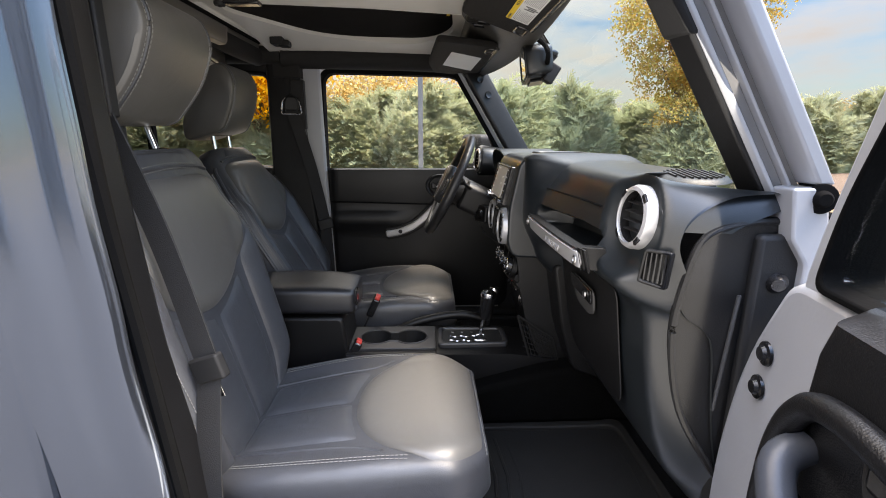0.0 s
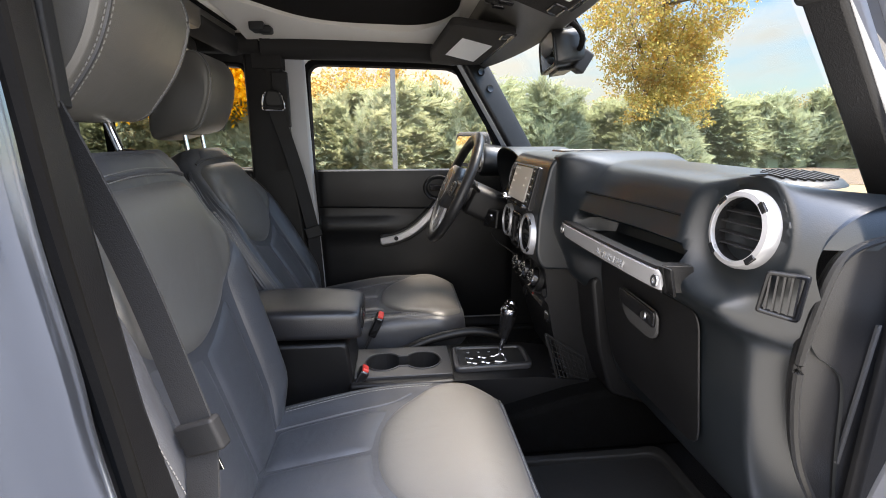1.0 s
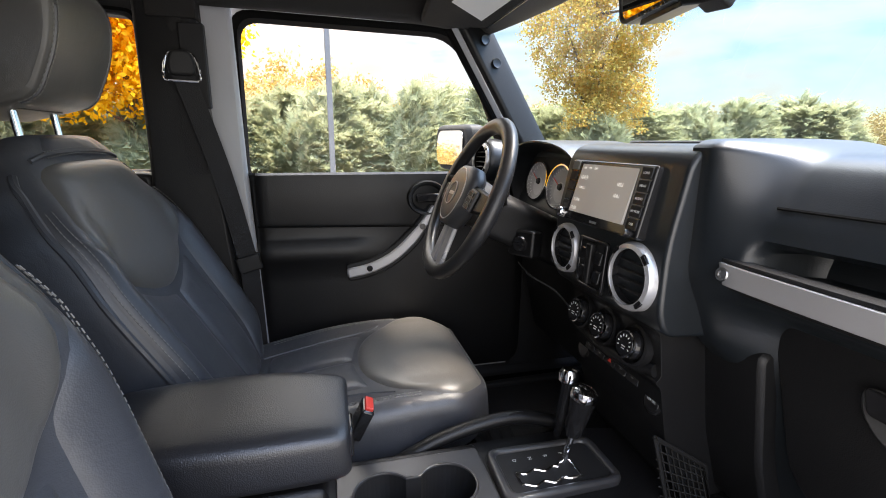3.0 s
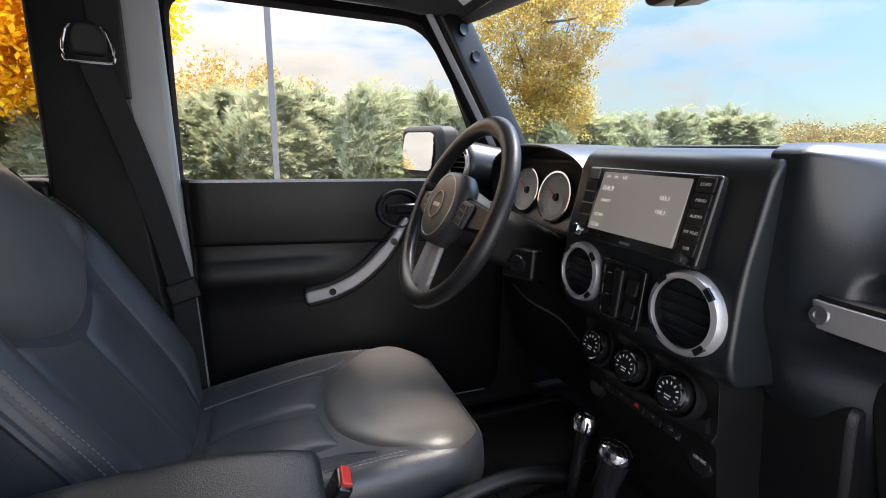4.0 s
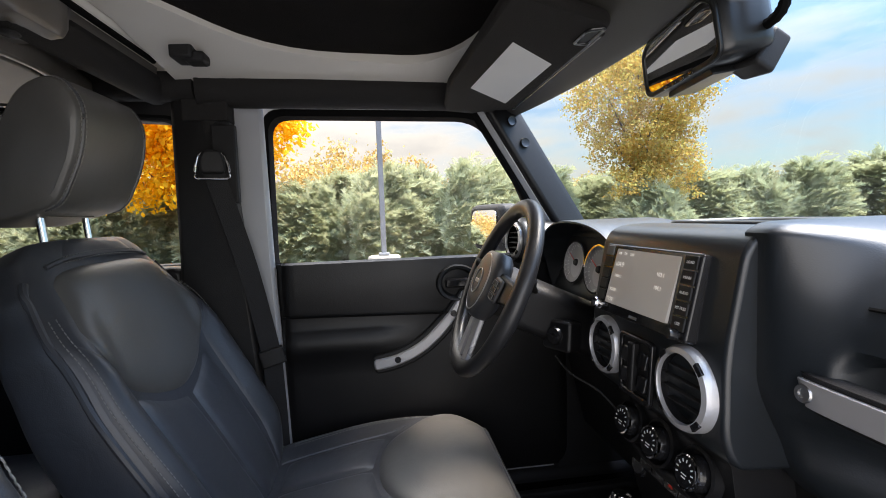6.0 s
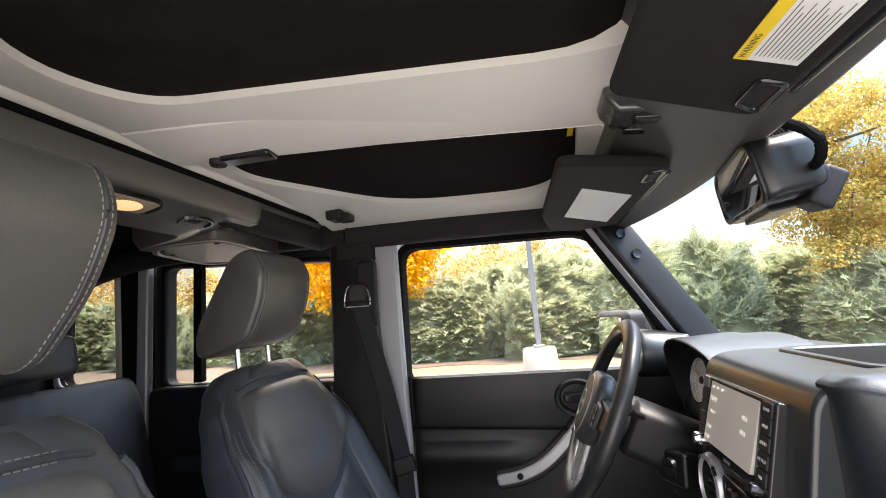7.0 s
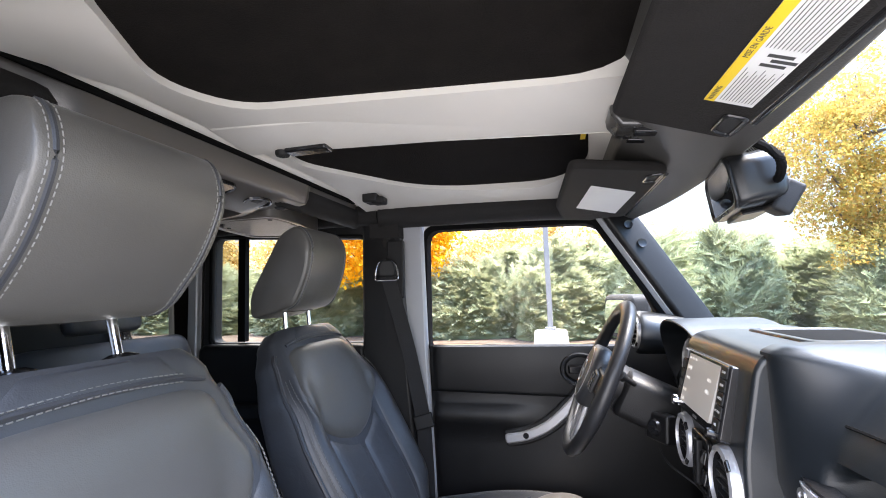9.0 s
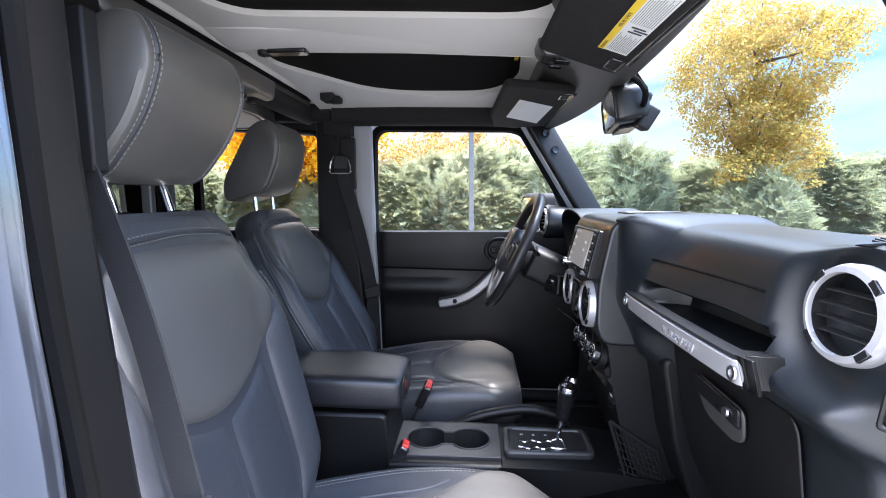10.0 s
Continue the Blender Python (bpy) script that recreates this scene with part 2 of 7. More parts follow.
GALV = surface("grey_painted_pole", (0.20, 0.20, 0.20), 0.5, metal=0.2, var=0.12, scale=3, bump=0.1)
BARK = surface("grey_brown_bark", (0.12, 0.09, 0.065), 0.9, var=0.35, scale=8, bump=0.8, bscale=40, depth=0.02)
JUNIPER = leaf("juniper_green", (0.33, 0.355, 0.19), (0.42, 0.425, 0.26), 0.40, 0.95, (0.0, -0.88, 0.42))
# duller copy of the foliage: shade between fans put into the colour
JUNIPER_FILL = leaf("juniper_fill", (0.28, 0.30, 0.16), (0.33, 0.35, 0.19), 0.3, 0.95, (0.0, -0.88, 0.42))
AUTUMN = leaf("yellow_autumn_leaf", (0.56, 0.33, 0.09), (0.47, 0.43, 0.13), 0.5)
AUTUMN_ORANGE = leaf("orange_autumn_leaf", (0.85, 0.44, 0.015), (0.88, 0.58, 0.04), 0.55)
FAR_LEAF = leaf("far_autumn_wood", (0.28, 0.20, 0.09), (0.32, 0.28, 0.13), 0.2)
FAR_ORANGE = leaf("far_orange_wood", (0.50, 0.30, 0.09), (0.42, 0.34, 0.14), 0.25)


# ---- mesh helpers ----
def part(name, bm, material, parent=None, label="", bevel=0.0, smooth=True, segments=2, sub=0):
    """Link a bmesh, given in the thing's own frame of building, as one mesh object."""
    bmesh.ops.recalc_face_normals(bm, faces=bm.faces)
    me = bpy.data.meshes.new(name)
    bm.to_mesh(me)
    bm.free()
    me.materials.append(material)
    if smooth:
        me.shade_smooth()
        me.set_sharp_from_angle(angle=radians(38))
    ob = new(name, me)
    if parent is not None:
        ob.parent = parent
        if parent.type == "EMPTY":
            ob.matrix_parent_inverse = Matrix.Translation(-parent.location)
    if label:
        ob["label"] = label
    if bevel:
        b = ob.modifiers.new("bevel", "BEVEL")
        b.width, b.segments, b.limit_method, b.angle_limit = bevel, segments, "ANGLE", radians(40)
        b.harden_normals = False
    if sub:
        s = ob.modifiers.new("soft", "SUBSURF")
        s.levels = s.render_levels = sub
    return ob


def thing(name, at, label, category, group="", kind=""):
    ob = new(name)
    ob.empty_display_size = 0.05
    ob.location = at
    return tagged(ob, label, category, group, kind)


def box(bm, lo, hi, m=None):
    vs = [bm.verts.new((x, y, z)) for x in (lo[0], hi[0]) for y in (lo[1], hi[1]) for z in (lo[2], hi[2])]
    for f in ((0, 1, 3, 2), (4, 6, 7, 5), (0, 4, 5, 1), (2, 3, 7, 6), (0, 2, 6, 4), (1, 5, 7, 3)):
        bm.faces.new([vs[i] for i in f])
    if m is not None:
        for v in vs:
            v.co = m @ v.co
    return bm


def rounded(pts, r, n=5):
    """A polygon with its corners rounded; r is one radius or one for each corner."""
    out = []
    k = len(pts)
    for i in range(k):
        p, a, b = Vector(pts[i]), Vector(pts[i - 1]), Vector(pts[(i + 1) % k])
        rr = r[i] if isinstance(r, (list, tuple)) else r
        da, db = (a - p), (b - p)
        t = min(rr, da.length * 0.48, db.length * 0.48)
        pa, pb = p + da.normalized() * t, p + db.normalized() * t
        for j in range(n + 1):
            s = j / n
            out.append(pa * (1 - s) ** 2 + p * 2 * s * (1 - s) + pb * s ** 2)
    return out


def prism(bm, pts, to3, depth):
    """Extrude a plane outline; to3(u, v, d) gives the place in space."""
    a = [bm.verts.new(to3(p[0], p[1], 0.0)) for p in pts]
    b = [bm.verts.new(to3(p[0], p[1], depth)) for p in pts]
    bm.faces.new(a)
    bm.faces.new(list(reversed(b)))
    for i in range(len(pts)):
        j = (i + 1) % len(pts)
        bm.faces.new((a[j], a[i], b[i], b[j]))
    return bm


def ring(bm, outer, inner, to3, depth):
    """A flat frame between two outlines with the same number of points."""
    rows = [[bm.verts.new(to3(p[0], p[1], d)) for p in loop] for d, loop in ((0, outer), (0, inner), (depth, inner), (depth, outer))]
    k = len(outer)
    for r in range(4):
        s = rows[(r + 1) % 4]
        for i in range(k):
            j = (i + 1) % k
            bm.faces.new((rows[r][i], rows[r][j], s[j], s[i]))
    return bm


def tube(bm, pts, r, seg=10, closed=False, flat=1.0, up=(0, 0, 1)):
    """Sweep a round or oval section along a path."""
    pts = [Vector(p) for p in pts]
    k = len(pts)
    loops = []
    for i, p in enumerate(pts):
        a = pts[(i - 1) % k] if closed or i else p
        b = pts[(i + 1) % k] if closed or i < k - 1 else p
        t = (b - a).normalized()
        side = t.cross(Vector(up))
        if side.length < 1e-4:
            side = t.cross(Vector((1, 0, 0)))
        side.normalize()
        n2 = side.cross(t)
        rr = r[i] if isinstance(r, (list, tuple)) else r
        loops.append([bm.verts.new(p + side * rr * math.cos(q) + n2 * rr * flat * math.sin(q)) for q in (2 * math.pi * j / seg for j in range(seg))])
    for i in range(k if closed else k - 1):
        a, b = loops[i], loops[(i + 1) % k]
        for j in range(seg):
            bm.faces.new((a[j], a[(j + 1) % seg], b[(j + 1) % seg], b[j]))
    if not closed:
        bm.faces.new(list(reversed(loops[0])))
        bm.faces.new(loops[-1])
    return bm


def spline(pts, n=8):
    """A smooth line through the points."""
    pts = [Vector(p) for p in pts]
    out = []
    for i in range(len(pts) - 1):
        p0, p1, p2, p3 = pts[max(i - 1, 0)], pts[i], pts[i + 1], pts[min(i + 2, len(pts) - 1)]
        for j in range(n):
            t = j / n
            out.append(0.5 * ((2 * p1) + (p2 - p0) * t + (2 * p0 - 5 * p1 + 4 * p2 - p3) * t * t + (3 * p1 - p0 - 3 * p2 + p3) * t ** 3))
    out.append(pts[-1])
    return out


def basis(at, axis, up=(0, 0, 1)):
    """A frame at a place whose z runs along axis and whose y lies towards up."""
    z = Vector(axis).normalized()
    x = Vector(up).cross(z)
    if x.length < 1e-4:
        x = Vector((0, 1, 0)).cross(z)
    x.normalize()
    y = z.cross(x)
    m = Matrix((x, y, z)).transposed().to_4x4()
    m.translation = at
    return m


def lathe(bm, prof, m, seg=32, squash=1.0):
    """Turn a profile of (radius, height) about the z axis of the frame m."""
    loops = []
    for r, h in prof:
        if r < 1e-6:
            loops.append([bm.verts.new(m @ Vector((0, 0, h)))])
        else:
            loops.append([bm.verts.new(m @ Vector((r * math.cos(q), r * squash * math.sin(q), h))) for q in (2 * math.pi * j / seg for j in range(seg))])
    for a, b in zip(loops, loops[1:]):
        for j in range(seg):
            k = (j + 1) % seg
            if len(a) == 1 and len(b) == 1:
                continue
            if len(a) == 1:
                bm.faces.new((a[0], b[k], b[j]))
            elif len(b) == 1:
                bm.faces.new((a[j], a[k], b[0]))
            else:
                bm.faces.new((a[j], a[k], b[k], b[j]))
    return bm


def grid(bm, rows, close_u=False, caps=False):
    """Faces over rows of places."""
    vs = [[bm.verts.new(p) for p in r] for r in rows]
    w = len(vs[0])
    for a, b in zip(vs, vs[1:]):
        for j in range(w if close_u else w - 1):
            k = (j + 1) % w
            bm.faces.new((a[j], a[k], b[k], b[j]))
    if caps:
        bm.faces.new(list(reversed(vs[0])))
        bm.faces.new(vs[-1])
    return bm


def smooth_step(a, b, x):
    t = min(1.0, max(0.0, (x - a) / (b - a)))
    return t * t * (3 - 2 * t)


def lerp_table(tab, v):
    """Smooth values read from a table of (v, value)."""
    if v <= tab[0][0]:
        return tab[0][1]
    for (a, x), (b, y) in zip(tab, tab[1:]):
        if v <= b:
            t = (v - a) / (b - a)
            t = t * t * (3 - 2 * t)
            return x + (y - x) * t
    return tab[-1][1]


def writing(name, text, size, m, material, parent, depth=0.0004, align="CENTER"):
    """Letters of the built-in font as a mesh part."""
    cu = bpy.data.curves.new(name, "FONT")
    cu.body, cu.size, cu.extrude, cu.align_x, cu.align_y = text, size, depth, align, "CENTER"
    cu.resolution_u = 2
    tmp = bpy.data.objects.new(name, cu)
    me = bpy.data.meshes.new_from_object(tmp)
    bpy.data.objects.remove(tmp)
    me.transform(m)
    me.materials.append(material)
    ob = new(name, me)
    ob.parent = parent
    if parent.type == "EMPTY":
        ob.matrix_parent_inverse = Matrix.Translation(-parent.location)
    return ob


class Soft:
    """An upholstered body: a spine, a half width and depths along it, and hollows or bolsters on its face."""

    def __init__(self, spine, side, face, width, front, back, power=4.0, ends=5.0, relief=None):
        self.spine, self.side, self.face = spine, side, face
        self.width, self.front, self.back, self.power, self.ends, self.relief = width, front, back, power, ends, relief

    def end(self, v):
        return max(0.0, 1 - abs(2 * v - 1) ** self.ends) ** (1 / self.ends)

    def body(self, bm, rows=26, seg=44):
        out = []
        for i in range(rows + 1):
            v = 0.5 - 0.5 * math.cos(math.pi * (0.03 + 0.94 * i / rows))
            v = min(max(v, 0.004), 0.996)
            out.append([self.turn(v, 2 * math.pi * j / seg) for j in range(seg)])
        return grid(bm, out, close_u=True, caps=True)

    def turn(self, v, q):
        e = self.end(v)
        c, s = math.cos(q), math.sin(q)
        u = math.copysign(abs(c) ** (2 / self.power), c)
        d = math.copysign(abs(s) ** (2 / self.power), s)
        depth = (self.front(v) if s >= 0 else self.back(v)) * (0.35 + 0.65 * e)
        lift = self.relief(u, v) * max(0.0, d) if (self.relief and s > 0) else 0.0
        return self.spine(v) + self.side * u * self.width(v) * (0.55 + 0.45 * e) + self.face(v) * (d * depth + lift)

    def at(self, u, v, off=0.0):
        """A place on the face, at u across (-1 to 1) and v along."""
        q = math.acos(max(-1, min(1, math.copysign(abs(u) ** (self.power / 2), u))))
        return self.turn(v, q) + self.face(v) * off

    def patch(self, bm, low, high, left, right, puff=0.008, sink=-0.004, n=16, k=16):
        """A stuffed panel laid on the face; the edges are functions of the other way."""
        rows = []
        for i in range(k + 1):
            t = i / k
            row = []
            for j in range(n + 1):
                s = j / n
                u = left(t) + (right(t) - left(t)) * s
                v = low(s) + (high(s) - low(s)) * t
                edge = (1 - abs(2 * s - 1) ** 6) * (1 - abs(2 * t - 1) ** 6)
                row.append(self.at(u, v, sink + (puff - sink) * max(0, edge) ** 0.6))
            rows.append(row)
        return grid(bm, rows)

    def line(self, uv, off=0.002, n=6):
        """Places along a line on the face."""
        pts = spline([Vector((u, v, 0)) for u, v in uv], n)
        return [self.at(p.x, p.y, off) for p in pts]


def stitches(bm, pts, length=0.0055, gap=0.0030, r=0.0009):
    """Short raised threads along a line, at even steps."""
    pts = [Vector(p) for p in pts]
    far = [0.0]
    for a, b in zip(pts, pts[1:]):
        far.append(far[-1] + (b - a).length)

    def along(d):
        for k in range(1, len(pts)):
            if d <= far[k] and far[k] > far[k - 1]:
                return pts[k - 1].lerp(pts[k], (d - far[k - 1]) / (far[k] - far[k - 1]))
        return pts[-1]

    d = 0.0
    while d + length < far[-1]:
        tube(bm, [along(d), along(d + length)], r, 4)
        d += length + gap
    return bm




# ---- the cabin shell ----
YS = 0.66                              # half the cabin's width at the glass


def xz(y, s=1.0):
    """Outlines in (x, z) on a wall at y, thick towards the outside."""
    return lambda u, v, d: Vector((u, s * (y + d), v))


floor = part("floor", box(bmesh.new(), (-2.0, -0.70, 0.46), (0.42, 0.70, 0.50)), CARPET)
tagged(floor, "black carpeted floor of the car's cabin", "floor", kind="structure")
firewall = part("wall_front", box(bmesh.new(), (0.42, -0.70, 0.46), (0.46, 0.70, 1.18)), CARPET)
tagged(firewall, "black carpeted bulkhead behind the dashboard", "bulkhead", kind="structure")
for s, nm in ((1, "wall_left"), (-1, "wall_right")):
    bm = bmesh.new()
    a, b = sorted((s * 0.64, s * 0.76))
    box(bm, (-1.95, a, 0.40), (0.40, b, 0.53))
    tagged(part(nm, bm, PAINT_INNER if s < 0 else PLASTIC_SOFT, bevel=0.02), "painted door sill along the cabin floor" if s < 0 else "black door sill along the cabin floor", "sill", kind="structure")
tail = part("wall_back", box(bmesh.new(), (-2.06, -0.72, 0.46), (-2.0, 0.72, 1.70)), PLASTIC_SOFT)
tagged(tail, "dark tailgate wall closing the back of the cabin", "tailgate", kind="structure")


def b_pillar(s, label):
    p = thing("door_pillar", (-0.74, s * 0.66, 0.5), label, "pillar")
    bm = bmesh.new()
    out = rounded([(-0.86, 0.50), (-0.58, 0.50), (-0.600, 0.68), (-0.652, 0.984), (-0.684, 1.336), (-0.69, 1.60), (-0.81, 1.60), (-0.815, 1.18), (-0.86, 0.8)] if s < 0 else
                  [(-0.89, 0.50), (-0.66, 0.50), (-0.675, 0.68), (-0.700, 0.984), (-0.728, 1.336), (-0.735, 1.60), (-0.865, 1.60), (-0.870, 1.18), (-0.89, 0.8)], 0.02)
    prism(bm, out, xz(0.595 if s > 0 else 0.648, s), 0.075 if s > 0 else 0.089)
    part("pillar_trim", bm, PLASTIC, p, "black grained plastic trim", bevel=0.012)
    bm = bmesh.new()
    if s > 0:
        prism(bm, rounded([(-0.88, 0.45), (-0.63, 0.45), (-0.642, 0.80), (-0.656, 1.15), (-0.664, 1.66), (-0.875, 1.66), (-0.875, 1.15), (-0.88, 0.8)], 0.02), xz(0.640, s), 0.025)
    else:
        # the outer skin rolls round the door opening and swells towards the rear door
        rows = []
        for i in range(31):
            z = 0.45 + 1.21 * i / 30
            x0 = lerp_table([(0.45, -0.612), (0.77, -0.630), (1.03, -0.652), (1.262, -0.666), (1.457, -0.672), (1.66, -0.678)], z)
            swell = 0.016 * math.sin(math.pi * (z - 0.45) / 1.25)
            sec = [(-0.004, 0.739), (0.0, 0.743), (-0.003, 0.752), (-0.012, 0.758), (-0.026, 0.760), (-0.040, 0.757), (-0.052, 0.757), (-0.066, 0.764), (-0.085, 0.768), (-0.110, 0.770), (-0.128, 0.769), (-0.130, 0.74)]
            rows.append([(x0 + a, -(b + swell * smooth_step(0.0, 0.12, -a)), z) for a, b in sec])
        grid(bm, rows, close_u=True, caps=True)
    part("pillar_shell", bm, PAINT_INNER if s > 0 else PAINT, p, "silver painted steel", bevel=0.01 if s > 0 else 0.0)
    if s > 0:
        bm = bmesh.new()
        tube(bm, spline([(-0.645, s * 0.69, 0.55), (-0.655, s * 0.69, 0.85), (-0.672, s * 0.69, 1.15), (-0.676, s * 0.68, 1.62)]), 0.013, 8)
        part("door_seal", bm, RUBBER, p)
    if s < 0:
        bm = bmesh.new()
        tube(bm, spline([(-0.602, -0.728, 0.55), (-0.640, -0.728, 0.95), (-0.668, -0.728, 1.25), (-0.682, -0.722, 1.62)]), 0.011, 8)
        part("edge_seal", bm, RUBBER, p, "black rubber edge seal")
    bm = bmesh.new()
    box(bm, (-0.77, s * 0.592 - 0.012, 1.33), (-0.715, s * 0.592 + 0.012, 1.52))
    part("height_rail", bm, PLASTIC_SOFT, p, bevel=0.004)
    return p


b_pillar(1, "black trimmed door pillar beside the driver's seat")
b_pillar(-1, "black trimmed pillar with silver painted edge and rubber seal")


def post_prism(bm, pts, foot, head, s):
    """A raked post: the same plan section (x, outwards) at its foot and head."""
    rows = [[Vector((q[0] + dx, s * (q[1] + dy), q[2])) for dx, dy in pts] for q in (foot, head)]
    return grid(bm, rows, close_u=True, caps=True)


def a_pillar(s, label):
    """The raked windscreen post: trim inside, painted post and gutter outside."""
    p = thing("windscreen_pillar", (0.2, s * 0.68, 1.2), label, "pillar")
    if s > 0:
        foot, head = (0.202, 0.655, 1.19), (-0.048, 0.648, 1.60)
        bm = post_prism(bmesh.new(), [(-0.058, -0.010), (-0.045, -0.018), (0.03, 0.004), (0.048, 0.016), (0.06, 0.06), (-0.05, 0.06)], foot, head, s)
        trim = part("trim_cover", bm, PLASTIC, p, "black plastic cover with two screw caps", bevel=0.006, segments=3)
        for z in (1.533, 1.474):
            t = (z - foot[2]) / (head[2] - foot[2])
            c = Vector(foot).lerp(Vector(head), t) + Vector((0.0, -0.009, 0))
            bm = bmesh.new()
            lathe(bm, [(0.0, 0.0022), (0.011, 0.0022), (0.013, 0.003), (0.0145, -0.002)], basis(c, (0.27, -0.95, 0.16)), 20)
            part("screw_cap", bm, GLOSS_BLACK, trim)
        bm = bmesh.new()
        c = Vector(foot).lerp(Vector(head), 0.565)
        tube(bm, [c + Vector((-0.06, -0.014, 0.0)), c + Vector((0.045, 0.010, -0.02))], 0.0016, 5)
        part("cover_joint", bm, RUBBER, trim)
        bm = post_prism(bmesh.new(), [(-0.078, 0.006), (-0.060, -0.004), (-0.052, 0.05), (-0.078, 0.05)], foot, head, s)
        part("post", bm, PAINT_INNER, p, "silver painted post", bevel=0.003)
        bm = bmesh.new()
        tube(bm, [Vector(foot) + Vector((-0.086, 0.012, 0)), Vector(head) + Vector((-0.086, 0.012, 0))], 0.010, 8)
        part("seal", bm, RUBBER, p)
        return p
    foot, head = (0.274, 0.677, 1.17), (-0.002, 0.68, 1.61)
    bm = post_prism(bmesh.new(), [(0, 0), (0.035, -0.012), (0.06, 0.01), (0.020, 0.037), (0.012, 0.036)], foot, head, s)
    part("trim_cover", bm, PLASTIC, p, "black plastic cover", bevel=0.006, segments=3)
    bm = post_prism(bmesh.new(), [(-0.006, -0.004), (0.035, -0.016), (0.06, 0.01), (0.022, 0.041), (0.010, 0.040)], (0.108, 0.679, 1.435), head, s)
    part("upper_cover", bm, PLASTIC_SOFT, p, "black upper cover", bevel=0.006)
    bm = post_prism(bmesh.new(), [(0.019, 0.037), (0.024, 0.043), (0.030, 0.044), (0.032, 0.038), (0.045, 0.040), (0.047, 0.050), (0.052, 0.051), (0.054, 0.043), (0.064, 0.045), (0.064, 0.02), (0.03, 0.01)], foot, head, s)
    part("post", bm, PAINT_INNER, p, "dull silver painted post with ribs", bevel=0.001)
    GREY_CHANNEL = surface("dull_grey_channel", (0.16, 0.155, 0.15), 0.6, var=0.2, scale=14, bump=0.15)
    for a, b in (((0.0325, 0.0405), (0.0445, 0.0425)), ((0.0545, 0.0455), (0.0635, 0.0475))):
        bm = post_prism(bmesh.new(), [a, b, (b[0], b[1] - 0.004), (a[0], a[1] - 0.004)], foot, head, s)
        part("channel", bm, GREY_CHANNEL, p, "dull grey gutter channel")
    bm = post_prism(bmesh.new(), [(0.063, 0.046), (0.064, 0.074), (0.070, 0.081), (0.090, 0.082), (0.098, 0.070), (0.105, 0.04), (0.075, 0.02)], (0.2287, 0.677, 1.242), head, s)
    part("windscreen_frame", bm, PAINT_INNER, p, "silver painted windscreen frame", bevel=0.003)
    bm = post_prism(bmesh.new(), [(0.065, 0.048), (0.066, 0.070), (0.088, 0.078), (0.095, 0.068), (0.10, 0.04)], (0.2315, 0.677, 1.2375), (0.2287, 0.677, 1.2425), s)
    part("frame_joint", bm, RUBBER, p)
    return p


a_pillar(1, "black plastic windscreen pillar with two screw caps, driver side")
ap = a_pillar(-1, "windscreen pillar with black trim and silver painted gutter")
bm = bmesh.new()
lathe(bm, [(0.0, 0.014), (0.008, 0.014), (0.011, 0.010), (0.012, 0.004), (0.02, 0.003), (0.021, 0.0)], basis((0.304, -0.757, 1.223), (-0.3, -1, 0)), 20)
part("tie_down_bolt", bm, RUBBER, ap, "black tie-down bolt")
bm = bmesh.new()
prism(bm, rounded([(0.264, 1.237), (0.312, 1.239), (0.338, 1.12), (0.45, 1.05), (0.45, 0.50), (0.305, 0.50), (0.300, 1.13), (0.275, 1.165)], 0.006), lambda u, v, d: Vector((u, -0.758 + d, v)), 0.05)
part("cowl_side", bm, PAINT_INNER, ap, "silver painted cowl side", bevel=0.004)
bm = bmesh.new()
box(bm, (0.24, -0.745, 0.5), (0.32, -0.70, 1.17))
part("hinge_pocket", bm, PLASTIC_SOFT, ap, bevel=0.008)
for z in (1.10,):
    bm = bmesh.new()
    lathe(bm, [(0.0, 0.012), (0.009, 0.012), (0.013, 0.006), (0.016, 0.0)], basis((0.272, -0.746, z), (-0.4, -1, 0)), 14)
    part("hinge_bolt", bm, GLOSS_BLACK, ap)
bm = bmesh.new()
box(bm, (0.10, 0.655, 0.50), (0.44, 0.70, 1.13))
tagged(part("trim", bm, PLASTIC_SOFT, bevel=0.015), "black kick panel beside the driver's footwell", "trim", kind="structure")

# ---- windscreen, header, roof ----
hd = thing("windscreen_header", (-0.05, 0, 1.6), "dark plastic header beam above the windscreen", "trim", kind="structure")
bm = bmesh.new()
rows = []
for i in range(25):
    y = -0.69 + 1.38 * i / 24
    k = 1 - (y / 0.69) ** 2
    rows.append([(-0.112, y, 1.632), (-0.104, y, 1.610), (-0.05, y, 1.582), (-0.008 + 0.035 * k, y, 1.556 - 0.018 * k), (0.010 + 0.04 * k, y, 1.552 - 0.018 * k), (0.022 + 0.04 * k, y, 1.575), (0.0, y, 1.64), (-0.13, y, 1.69)])
grid(bm, rows, close_u=True, caps=True)
part("beam", bm, DARK_GREY, hd, bevel=0.004)
ws = thing("windscreen", (0.2, 0, 1.3), "clear windscreen glass above the dashboard", "windscreen")


def ws_at(s, t):
    """A place on the curved windscreen: s across, t up."""
    y = s * (0.70 - 0.035 * t)
    x = 0.345 - 0.29 * t - 0.10 * s * s * (1 - 0.45 * t)
    return Vector((x, y, 1.195 + 0.40 * t))


bm = bmesh.new()
grid(bm, [[ws_at(-1 + 2 * i / 24, j / 8) for i in range(25)] for j in range(9)])
pane = part("pane", bm, GLASS_FRONT, ws)
pane.visible_shadow = False
bm = bmesh.new()
tube(bm, [ws_at(-1 + 2 * i / 24, 0.05) + Vector((-0.004, 0, -0.004)) for i in range(25)], 0.007, 6)
part("lower_seal", bm, RUBBER, ws)
